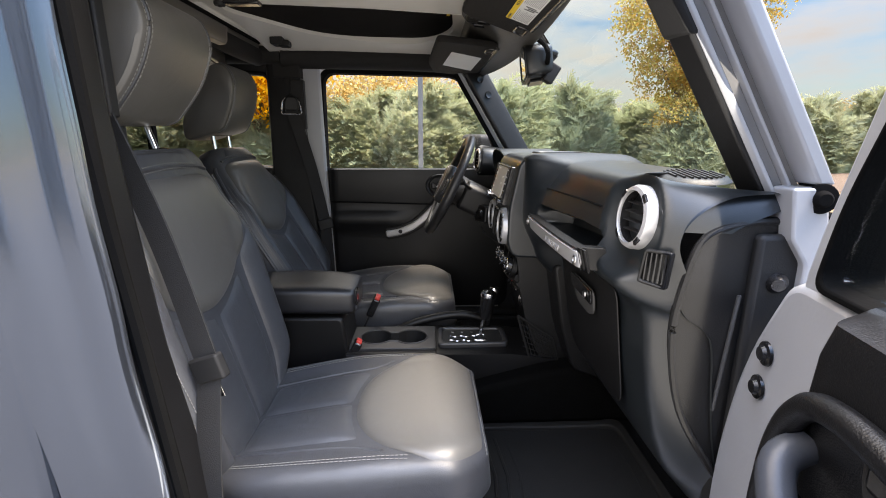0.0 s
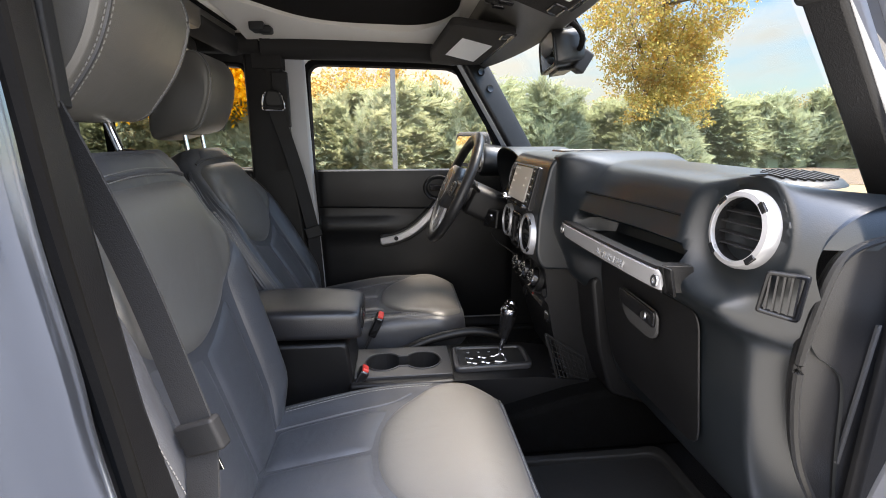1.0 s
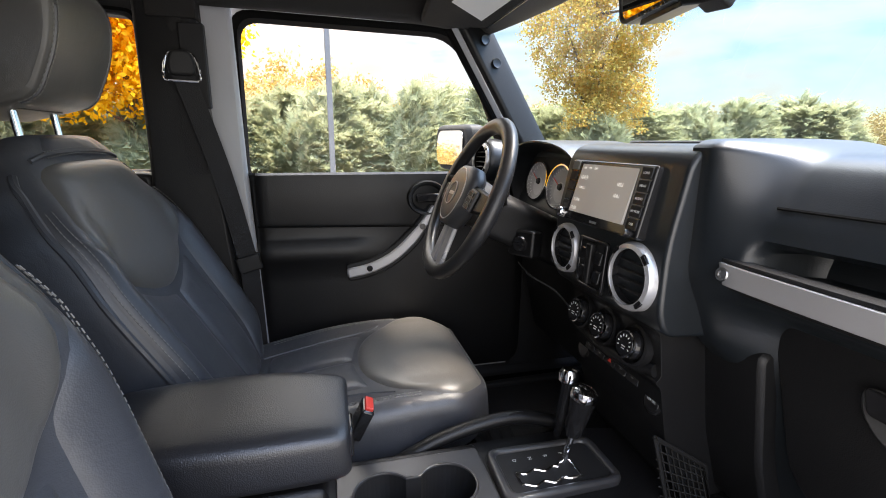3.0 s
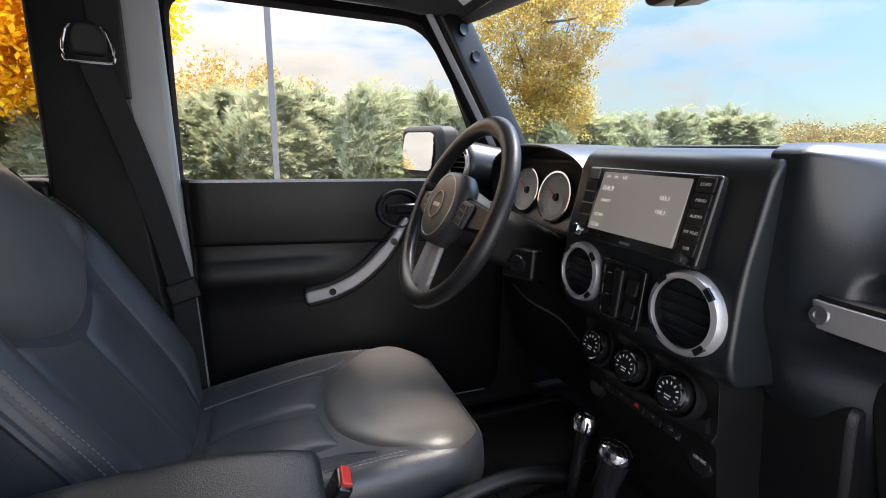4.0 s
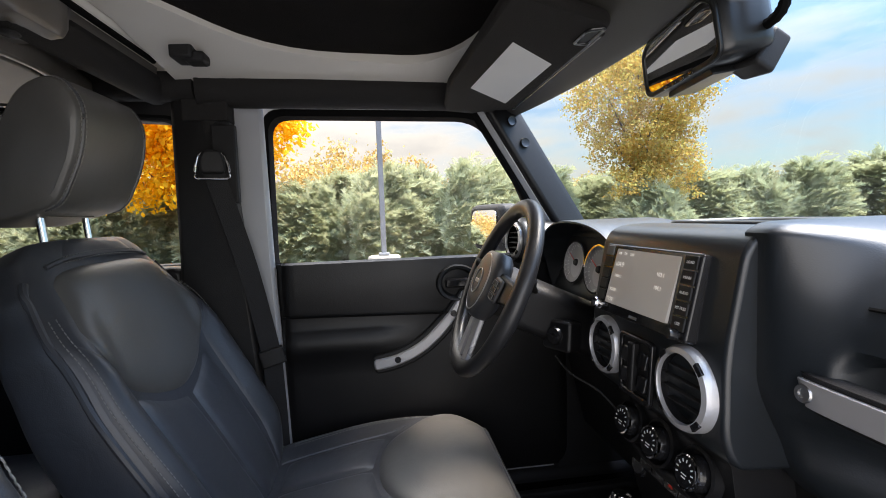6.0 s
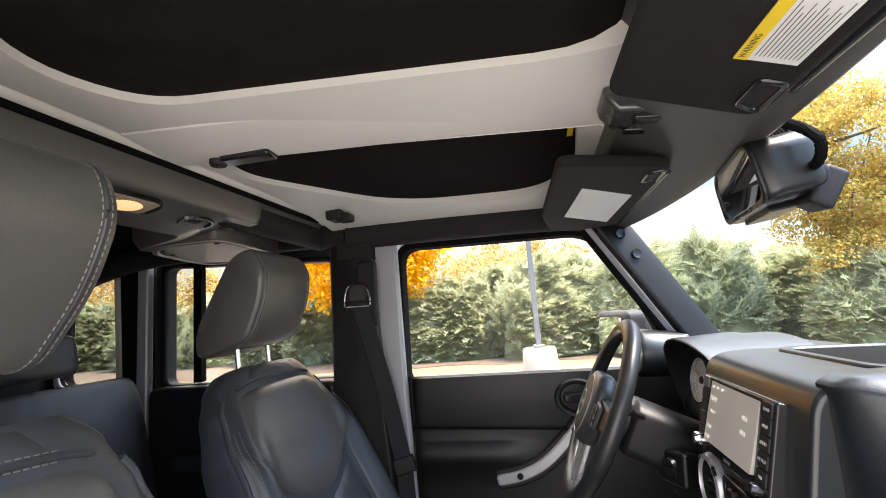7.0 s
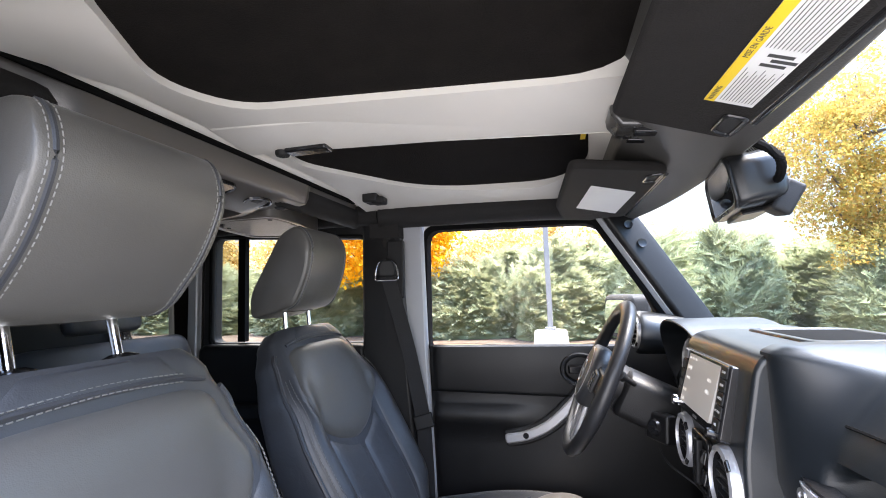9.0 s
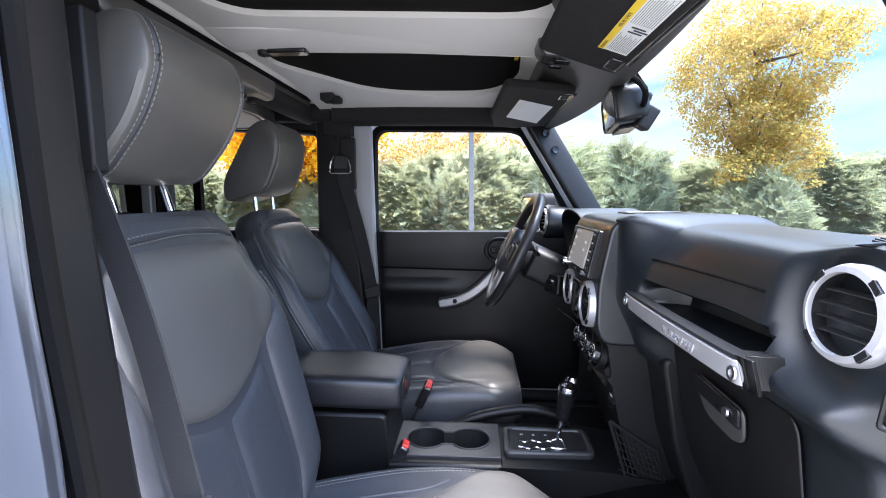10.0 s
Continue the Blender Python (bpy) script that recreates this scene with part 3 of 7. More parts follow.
# dark printed band above the mirror; daylight in its slots is painted white
bm = bmesh.new()
for a, b in ((-0.072, -0.062), (-0.056, -0.0525), (-0.049, -0.0455), (-0.042, -0.0385), (-0.035, -0.0315), (-0.028, -0.0245), (-0.018, -0.008)):
    c0, c1 = ws_at(a / 0.68, 0.872), ws_at(b / 0.68, 0.922)
    q = [Vector((c0.x - 0.003, a, c0.z)), Vector((c0.x - 0.003, b, c0.z)), Vector((c1.x - 0.003, b, c1.z)), Vector((c1.x - 0.003, a, c1.z))]
    bm.faces.new([bm.verts.new(v) for v in q])
part("white_slots", bm, LABEL_WHITE, ws, "row of slots, daylight through them painted white")
bm = bmesh.new()
rows = []
for k in (0.86, 0.96):
    rows.append([ws_at((-0.082 + 0.084 * i / 8) / 0.68, k) + Vector((-0.0015, 0, 0)) for i in range(9)])
grid(bm, rows)
part("shade_band", bm, surface("dark_printed_band", (0.05, 0.042, 0.035), 0.5, bump=0.0), ws, "dark printed band")

ZR = 1.655
roof = thing("roof_panel", (-0.45, 0.3, ZR), "off-white moulded roof panel with black felt headliner, driver side", "roof panel", "front roof panels")


def roof_panel(parent, s):
    """One removable roof panel: a white moulded shell with a recessed felt pad."""
    y0, y1 = (0.004, 0.635) if s > 0 else (-0.635, -0.002)
    skew = lambda x: 0.11 * (x + 0.65)
    outer = rounded([(-0.835, y0), (-0.835, y1), (-0.10, y1), (-0.10, y0)], 0.03)
    if s > 0:
        inner = rounded([(-0.785, y0 + 0.006 + skew(-0.785)), (-0.815, 0.12), (-0.60, 0.500), (-0.22, 0.535), (-0.135, 0.36), (-0.155, y0 + 0.006 + skew(-0.155))], [0.03, 0.16, 0.16, 0.16, 0.10, 0.02])
        outer = rounded([(-0.835, y0 + skew(-0.835)), (-0.835, 0.30), (-0.835, y1), (-0.10, y1), (-0.10, 0.3), (-0.10, y0 + skew(-0.10))], 0.02)
    else:
        inner = rounded([(-0.735, -0.205), (-0.785, -0.32), (-0.64, -0.60), (-0.20, -0.60), (-0.095, -0.40), (-0.112, -0.135)], [0.06, 0.12, 0.14, 0.12, 0.10, 0.11])
        outer = rounded([(-0.835, y1 + skew(-0.835)), (-0.835, -0.3), (-0.835, y0), (-0.10, y0), (-0.10, -0.3), (-0.10, y1 + skew(-0.10))], 0.02)

    def dome(u, v, d):
        return Vector((u, v, ZR + d - 0.05 * max(0.0, abs(v) - 0.50) / 0.14 * (abs(v) > 0.50) - 0.025 * (max(0.0, u + 0.16) / 0.06) ** 1))

    bm = bmesh.new()
    ring(bm, outer, inner, dome, 0.028)
    part("rim", bm, ROOF_WHITE, parent, "off-white smooth moulding", bevel=0.008, segments=3)
    bm = bmesh.new()
    prism(bm, [Vector(p) * 1.0 for p in inner], lambda u, v, d: Vector((u, v, ZR + 0.012 + d)), 0.02)
    part("felt_pad", bm, HEADLINER, parent, "black felt headliner pad")
    bm = bmesh.new()
    box(bm, (-0.84, 0.004 if s > 0 else y0, ZR + 0.030), (-0.06, y1 if s > 0 else 0.0, ZR + 0.06))
    part("outer_skin", bm, PAINT, parent, bevel=0.02)
    bm = bmesh.new()
    ys, xs = (0.440, -0.758) if s > 0 else (-0.585, -0.655)
    box(bm, (xs - 0.025, ys - 0.03, ZR - 0.035), (xs + 0.02, ys + 0.03, ZR + 0.0))
    box(bm, (xs, ys - 0.022, ZR - 0.040), (xs + 0.04, ys + 0.022, ZR - 0.018))
    part("turn_latch", bm, PLASTIC_SOFT, parent, "black plastic turn latch", bevel=0.006)


roof_panel(roof, 1)
roof2 = thing("roof_panel", (-0.45, -0.3, ZR), "off-white moulded roof panel with black felt headliner, passenger side", "roof panel", "front roof panels")
roof_panel(roof2, -1)
# raised lip of the passenger panel along the middle, and its latches
bm = bmesh.new()
prism(bm, rounded([(-0.135, ZR - 0.002), (-0.045, ZR - 0.012), (-0.004, ZR - 0.014), (0.002, ZR + 0.01), (-0.135, ZR + 0.01)], 0.01), lambda u, v, d: Vector((-0.838 + d, u + 0.11 * (d - 0.188), v)), 0.738)
part("middle_lip", bm, ROOF_WHITE, roof2, bevel=0.004)
bm = bmesh.new()
box(bm, (-0.752, -0.046, ZR - 0.021), (-0.660, -0.012, ZR + 0.0))
latch = part("rear_latch", bm, GLOSS_BLACK, roof2, "black latch with a round knob", bevel=0.004)
bm = bmesh.new()
lathe(bm, [(0.0, 0.006), (0.004, 0.006), (0.005, 0.003), (0.013, 0.003), (0.015, -0.001), (0.015, -0.014)], basis((-0.764, -0.030, ZR - 0.020), (0, 0, -1)), 18)
part("knob", bm, PLASTIC_SOFT, latch)
fl = thing("roof_latch", (-0.1, -0.0, 1.62), "black plastic roof latch on the windscreen header", "latch")
bm = bmesh.new()
prism(bm, [(-0.134, 1.640), (-0.082, 1.640), (-0.074, 1.606), (-0.084, 1.598), (-0.118, 1.602), (-0.132, 1.622)], lambda u, v, d: Vector((u, d - 0.080, v)), 0.075)
part("housing", bm, LATCH_GREY, fl, "satin dark grey housing", bevel=0.006, segments=3)
bm = bmesh.new()
prism(bm, rounded([(-0.096, 0.0), (-0.060, -0.004), (-0.036, -0.002), (-0.036, 0.012), (-0.062, 0.012), (-0.096, 0.020)], 0.004), lambda u, v, d: Vector((u, d - 0.070, 1.592 + v)), 0.024)
part("lever", bm, GLOSS_BLACK, fl, "gloss black lever", bevel=0.003)
bm = bmesh.new()
prism(bm, rounded([(-0.100, 0.0), (-0.046, -0.006), (-0.046, 0.006), (-0.100, 0.014)], 0.004), lambda u, v, d: Vector((u, d - 0.014, 1.596 + v)), 0.018)
part("catch", bm, GLOSS_BLACK, fl, "gloss black catch", bevel=0.003)
bm = bmesh.new()
lathe(bm, [(0.0, 0.002), (0.006, 0.002), (0.008, 0.0)], basis((-0.100, -0.020, 1.600), (0, 0, -1)), 14)
part("screw", bm, GLOSS_BLACK, fl)
# rear hardtop
bm = bmesh.new()
prism(bm, rounded([(-2.02, -0.68), (-2.02, 0.68), (-0.86, 0.68), (-0.86, -0.68)], 0.05), lambda u, v, d: Vector((u, v, 1.66 + d)), 0.05)
ceil = part("ceiling", bm, HEADLINER, bevel=0.01)
tagged(ceil, "dark ceiling of the hardtop over the rear seats", "ceiling", kind="structure")
# light rim of the hardtop beside the bar
bm = bmesh.new()
box(bm, (-0.90, -0.66, 1.645), (-0.838, 0.66, 1.70))
tagged(part("trim", bm, ROOF_WHITE, bevel=0.01), "off-white edge of the hardtop", "trim", kind="structure")

# ---- padded sport bar and sound bar ----
bar = thing("sport_bar", (-0.75, 0, 1.6), "padded black roll bar along the roof edges", "roll bar")
for s, w in ((1, 0.0), (-1, 0.014)):
    bm = bmesh.new()
    tube(bm, spline([(-0.06, s * 0.615, 1.585), (-0.20, s * (0.618 + w), 1.600), (-0.45, s * (0.618 + w), 1.606), (-0.70, s * (0.615 + w), 1.608), (-0.80, s * 0.60, 1.608)], 6), [0.032, 0.034, 0.036] + [0.043 if s > 0 else 0.036] * 22, 16)
    part("side_bar", bm, PAD, bar)
    bm = bmesh.new()
    tube(bm, spline([(-0.775, s * 0.618, 1.58), (-0.79, s * 0.64, 1.40), (-0.80, s * 0.645, 1.0), (-0.80, s * 0.645, 0.52)], 6), 0.036, 14)
    part("upright", bm, PAD, bar)
    bm = bmesh.new()
    tube(bm, spline([(-0.80, s * 0.60, 1.612), (-1.1, s * 0.60, 1.615), (-1.6, s * 0.60, 1.60), (-1.95, s * 0.60, 1.50)], 6), 0.036, 12)
    part("rear_bar", bm, PAD, bar)
    bm = bmesh.new()
    tube(bm, [(-0.83, s * 0.625, 1.545), (-0.735, s * 0.625, 1.545), (-0.735, s * 0.625, 1.63), (-0.74, s * 0.57, 1.65), (-0.81, s * 0.57, 1.65)], 0.012, 6)
    box(bm, (-0.835, min(s * 0.585, s * 0.665), 1.53), (-0.73, max(s * 0.585, s * 0.665), 1.645))
    part("corner_wrap", bm, PAD, bar, "padded corner wrap with velcro seams", bevel=0.02, segments=3)
bm = bmesh.new()
tube(bm, [(-0.90, -0.62, 1.61), (-0.90, 0.62, 1.61)], 0.036, 14)
part("cross_bar", bm, PAD, bar)

sb = thing("sound_bar", (-0.95, 0, 1.58), "dark grey overhead sound bar with speakers and a lit lamp", "sound bar")


def sb_section(y):
    """The bar's section in x and z; it is deeper over the speakers and thins out to its ends."""
    k = min(1.0, max(0.0, (0.345 - abs(y + 0.075)) / 0.05))
    k = k * k * (3 - 2 * k)
    w = smooth_step(0.09, 0.19, y) + smooth_step(0.09, 0.19, -0.15 - y)
    front, low, rear = -0.848 - 0.02 * (1 - k), 1.580 + 0.030 * (1 - k), -0.90 - k * (0.075 + 0.185 * w)
    d = front - rear
    return [(front, 1.648), (front - 0.003, 1.630), (front - 0.006, low + 0.014), (front - 0.012, low + 0.004), (front - 0.3 * d, low - 0.010 * k), (front - 0.55 * d, low - 0.024 * k), (rear + 0.02, low - 0.032 * k), (rear, low - 0.012 * k + 0.005), (rear, 1.648)]


bm = bmesh.new()
grid(bm, [[(x, y, z) for x, z in sb_section(y)] for y in (-0.56 + 1.12 * i / 80 for i in range(81))], close_u=True, caps=True)
part("housing", bm, SOUND_GREY, sb, bevel=0.003)
bm = bmesh.new()
tube(bm, [(-0.849, -0.50 + i * 0.1, 1.640) for i in range(11)], 0.006, 6)
part("top_seal", bm, RUBBER, sb)
for y0, rr in ((0.072, 0.040), (-0.300, 0.040)):
    m = basis((-0.897, y0, 1.5675), (0.20, 0, -1))
    # gloss black oval vents in the underside of the bar
    bm = bmesh.new()
    lathe(bm, [(0.0, -0.010), (rr * 0.55, -0.008), (rr * 0.84, 0.001), (rr * 0.90, 0.005), (rr, 0.005), (rr * 1.06, 0.0)], m, 32, squash=0.66)
    sp = part("oval_vent", bm, GLOSS_BLACK, sb, "gloss black oval vent")
    bm = bmesh.new()
    prism(bm, rounded([(-rr * 0.52, -0.012), (rr * 0.20, -0.014), (rr * 0.20, 0.012), (-rr * 0.52, 0.012)], 0.006), lambda u, v, d: m @ Vector((u, v, -0.008 + d)), 0.011)
    part("paddle", bm, PLASTIC_SOFT, sp, bevel=0.002)
    # chrome chip added for the glint on the vent's inner disc
    bm = bmesh.new()
    prism(bm, rounded([(rr * 0.28, -0.011), (rr * 0.66, -0.008), (rr * 0.66, 0.008), (rr * 0.28, 0.011)], 0.004), lambda u, v, d: m @ Vector((u, v, -0.006 + d)), 0.004)
    part("glint_chip", bm, CHROME, sp, "chrome chip added for the glint on the vent")
# raised black disc in place of a small hole's dark inside
bm = bmesh.new()
lathe(bm, [(0.0, 0.0015), (0.016, 0.0015), (0.0185, 0.0)], basis((-0.897, 0.165, 1.5690), (0.20, 0, -1)), 20, squash=0.62)
part("recess", bm, PLASTIC_SOFT, sb, "black disc for the dark of a small oval opening")
for s in (1, -1):
    # the pod's plan; the two sides are mirrored on the bar's middle
    plan = lambda g: [(-0.075 + s * (0.250 + yy * g + 0.175), -1.062 + xx * g) for xx, yy in ((0.136, -0.178), (0.136, -0.085), (0.077, 0.178), (-0.06, 0.205), (-0.170, 0.158), (-0.128, -0.075), (-0.03, -0.180))]
    bm = bmesh.new()
    ring(bm, rounded(plan(1.0), 0.03), rounded(plan(0.90), 0.026), lambda u, v, d: Vector((v, u, 1.600 - d)), 0.050)
    g = part("speaker_frame", bm, SOUND_GREY, sb, "grey moulded speaker frame", bevel=0.004)
    bm = bmesh.new()
    prism(bm, rounded(plan(0.91), 0.026), lambda u, v, d: Vector((v, u, 1.600 - d)), 0.040)
    part("speaker_well", bm, PLASTIC_SOFT, g, "dark gap round the grille")
    bm = bmesh.new()
    prism(bm, rounded(plan(0.82), 0.024), lambda u, v, d: Vector((v, u, 1.560 - d)), 0.0085)
    gr = part("speaker_grille", bm, SPEAKER_MESH, g, "grey mesh speaker grille", bevel=0.003)
    for u, v in (plan(0.72)[0], plan(0.72)[2], plan(0.70)[5]):
        bm = bmesh.new()
        lathe(bm, [(0.0, 0.002), (0.005, 0.002), (0.0065, 0.0)], basis((v, u, 1.5515), (0, 0, -1)), 12)
        part("screw", bm, PLASTIC_SOFT, gr)
ml = basis((-0.890, -0.135, 1.570), (0.20, 0, -1))
oval = lambda g: [(-0.086 * g, -0.030 * g), (0.086 * g, -0.030 * g), (0.098 * g, 0.0), (0.086 * g, 0.030 * g), (-0.086 * g, 0.030 * g), (-0.098 * g, 0.0)]
bm = bmesh.new()
ring(bm, rounded(oval(1.08), 0.02), rounded(oval(0.99), 0.02), lambda u, v, d: ml @ Vector((u, v, d - 0.004)), 0.009)
lampbase = part("lamp_bezel", bm, GLOSS_BLACK, sb, "dark rim of the lamp", bevel=0.002)
bm = bmesh.new()
prism(bm, rounded(oval(0.985), 0.02), lambda u, v, d: ml @ Vector((u, v, d - 0.004)), 0.008)
cover = part("lamp_cover", bm, LAMP_COVER, lampbase, "ribbed beige lamp cover", bevel=0.003)
bm = bmesh.new()
for i in range(30):
    u = -0.084 + 0.168 * i / 29
    box(bm, (u - 0.0016, -0.026, 0.003), (u + 0.0016, 0.026, 0.0062), ml)
part("rib", bm, LAMP_COVER, cover)
for x0 in (-0.042, 0.042):
    bm = bmesh.new()
    lathe(bm, [(0.0, 0.0105), (0.018, 0.0095), (0.028, 0.0070), (0.030, 0.0055)], ml @ Matrix.Translation((x0, 0.0, 0)), 24, squash=0.66)
    part("lamp_lens", bm, LENS, lampbase, "lit amber reading lamp")


# ---- doors ----
WIN = [(-0.647, 1.165), (-0.643, 1.545), (-0.105, 1.535), (-0.03, 1.43), (0.055, 1.255), (0.075, 1.165)]
WIN_R = [0.03, 0.05, 0.07, 0.05, 0.04, 0.02]


def grow(pts, d):
    c = Vector((sum(p[0] for p in pts) / len(pts), sum(p[1] for p in pts) / len(pts)))
    out = []
    for p in pts:
        v = Vector(p) - c
        out.append((p[0] + math.copysign(d, v.x) * min(1, abs(v.x) / 0.08), p[1] + math.copysign(d, v.y) * min(1, abs(v.y) / 0.08)))
    return out


def front_door(s, hinge, label):
    """A half-framed car door: shell, trim, arm rest, silver pull, latch lever, glass and seals."""
    p = thing("car_door", hinge, label, "car door", "front doors")
    t3 = xz(0.668, s)
    out = 0.050 if s > 0 else 0.0
    bm = bmesh.new()
    ring(bm, rounded(grow(WIN, 0.045), [0.05] * 6), rounded(grow(WIN, 0.020 if s > 0 else 0.006), WIN_R), t3, 0.045)
    part("window_frame", bm, PAINT_INNER, p, "silver painted frame", bevel=0.006)
    bm = bmesh.new()
    wide = [(x + (-0.026 if x < -0.5 else 0.024), z + (0.030 if z > 1.4 else (-0.01 if z < 1.2 else 0.012))) for x, z in WIN] if s > 0 else grow(WIN, 0.004)
    ring(bm, rounded(wide, WIN_R), rounded(grow(WIN, -0.012), WIN_R), xz(0.661, s), 0.058)
    part("window_seal", bm, RUBBER, p, "black rubber channel", bevel=0.003)
    bm = bmesh.new()
    prism(bm, rounded(WIN, WIN_R), xz(0.678, s), 0.004)
    pn = part("window_pane", bm, GLASS, p)
    pn.visible_shadow = False
    bm = bmesh.new()
    front = [(0.128, 1.155), (0.184, 0.98), (0.186, 0.52)] if s > 0 else [(0.128, 1.155), (0.205, 1.02), (0.238, 0.86), (0.240, 0.52)]
    prism(bm, rounded([(-0.675, 0.52), (-0.68, 1.155)] + front, [0.05, 0.02, 0.03, 0.10] + [0.06] * (len(front) - 2)), xz(0.665, s), 0.10)
    part("shell", bm, PAINT_INNER, p, "silver painted door shell", bevel=0.012)
    # trim panel, with a swell along the sill and a hollow above the arm rest
    bm = bmesh.new()
    rows = []
    prof = [(1.168, 0.655), (1.172, 0.625), (1.166, 0.606), (1.14, 0.600), (1.08, 0.602), (1.035, 0.612), (0.995, 0.622), (0.985, 0.612), (0.965, 0.588), (0.945, 0.584), (0.925, 0.592), (0.905, 0.615), (0.86, 0.618), (0.74, 0.622), (0.60, 0.632), (0.54, 0.648)]
    for i in range(61):
        row = []
        for z, y in prof:
            xf = 0.145 if s > 0 else lerp_table([(0.54, 0.075), (0.85, 0.035), (0.95, 0.012), (1.06, -0.004), (1.17, -0.016)], z)
            x = -0.655 + (xf + 0.655) * (1 - (1 - i / 60) ** 1.3)
            k = min(1.0, max(0.0, (-0.33 - x) / 0.12 + 0.5))
            end = min(1.0, (x + 0.655) / 0.025, (xf - x) / 0.030)
            base = 0.615 if 0.90 < z < 1.0 else y
            yy = base + (y - base) * k
            if s > 0:
                yy = 0.662 - (0.66 - yy) * 0.5
            row.append((x, s * (0.66 - (0.66 - yy) * max(0.0, min(1, end)) ** 0.5), z))
        rows.append(row)
    grid(bm, rows)
    part("trim_panel", bm, PLASTIC, p, "black grained plastic trim")
    bm = bmesh.new()
    tube(bm, [(-0.64 + (0.74 if s > 0 else 0.60) * i / 10, s * (0.606 + 0.4 * out), 1.030 - 0.002 * i) for i in range(11)], 0.003, 5)
    part("trim_groove", bm, RUBBER, p)
    if s < 0:
        # raised rim of the map pocket with a grey pull bar
        bm = bmesh.new()
        tube(bm, spline([(0.0, -0.600, 0.74), (-0.012, -0.598, 0.92), (-0.020, -0.596, 1.03), (-0.050, -0.594, 1.095), (-0.10, -0.592, 1.115), (-0.17, -0.594, 1.11)], 8), 0.011, 10)
        part("pocket_rim", bm, PLASTIC, p, "raised moulded rim")
        bm = bmesh.new()
        tube(bm, spline([(-0.045, -0.605, 1.06), (-0.060, -0.578, 1.045), (-0.11, -0.570, 1.00), (-0.17, -0.572, 0.95), (-0.22, -0.600, 0.91)], 6), 0.014, 12)
        part("pull_bar", bm, surface("blue_grey_pull", (0.05, 0.055, 0.065), 0.4), p, "dark blue-grey pull bar")
    # pull handle: black frame with a satin silver face
    line = spline([(-0.41, 0, 0.886), (-0.346, 0, 0.898), (-0.285, 0, 0.925), (-0.235, 0, 0.965), (-0.193, 0, 1.013), (-0.155, 0, 1.075)], 5)
    for nm, wd, dp, mat, lab, yo in (("pull_frame", 0.029, 0.05, PLASTIC_SOFT, "black moulded pull frame", 0.575), ("pull_face", 0.0165, 0.012, SILVER_TRIM, "satin silver pull face", 0.5695)):
        bm = bmesh.new()
        rws = []
        for i, q in enumerate(line):
            a, b = line[max(i - 1, 0)], line[min(i + 1, len(line) - 1)]
            t = (b - a).normalized()
            nrm = Vector((-t.z, 0, t.x))
            w = wd * (0.55 + 0.45 * min(1, (len(line) - 1 - i) / 8)) * (0.9 if i else 0.75)
            o = Vector((0, s * (yo + out), 0))
            rws.append([q + o + nrm * w, q + o - nrm * w, q + o - nrm * w + Vector((0, s * dp, 0)), q + o + nrm * w + Vector((0, s * dp, 0))])
        grid(bm, rws, close_u=True, caps=True)
        part(nm, bm, mat, p, lab, bevel=0.005)
    for x, z in ((-0.346, 0.899), (-0.190, 1.016)):
        bm = bmesh.new()
        lathe(bm, [(0.0, 0.0015), (0.0045, 0.0015), (0.005, 0.003), (0.0085, 0.003), (0.009, 0.0)], basis((x, s * (0.569 + out), z), (0, -s, 0)), 14)
        part("screw", bm, GLOSS_BLACK, p)
    # latch lever in a round cup
    c = Vector((-0.175, s * (0.605 + 0.5 * out), 1.098))
    bm = bmesh.new()
    lathe(bm, [(0.0, -0.010), (0.040, -0.006), (0.048, 0.010), (0.056, 0.012), (0.060, 0.0)], basis(c, (0, -s, 0)), 28, squash=0.85)
    cup = part("latch_cup", bm, PLASTIC_SOFT, p, "dark round latch cup")
    bm = bmesh.new()
    box(bm, (c.x - 0.035, min(c.y - s * 0.016, c.y - s * 0.004), c.z - 0.012), (c.x + 0.05, max(c.y - s * 0.016, c.y - s * 0.004), c.z + 0.014))
    part("latch_lever", bm, GLOSS_BLACK, cup, bevel=0.005)
    if s > 0:
        bm = bmesh.new()
        place = lambda u, v, d: Vector((-0.02 + d - 0.36 * u, 0.955 + 0.93 * u, 1.235 + v))
        prism(bm, rounded([(-0.10, -0.078), (0.08, -0.078), (0.105, 0.0), (0.095, 0.080), (-0.095, 0.080), (-0.108, 0.0)], 0.03), place, 0.07)
        mh = part("side_mirror", bm, PLASTIC_SOFT, p, "black door mirror housing", bevel=0.015)
        bm = bmesh.new()
        prism(bm, rounded([(-0.074, -0.058), (0.060, -0.058), (0.078, 0.0), (0.070, 0.060), (-0.072, 0.060), (-0.080, 0.0)], 0.020), lambda u, v, d: place(u, v, d - 0.008 + 0.09 * v), 0.002)
        part("mirror_glass", bm, MIRROR, mh)
        bm = bmesh.new()
        tube(bm, [(0.07, 0.70, 1.19), (0.02, 0.92, 1.20)], 0.02, 10)
        part("mirror_arm", bm, PLASTIC_SOFT, p)
    return p


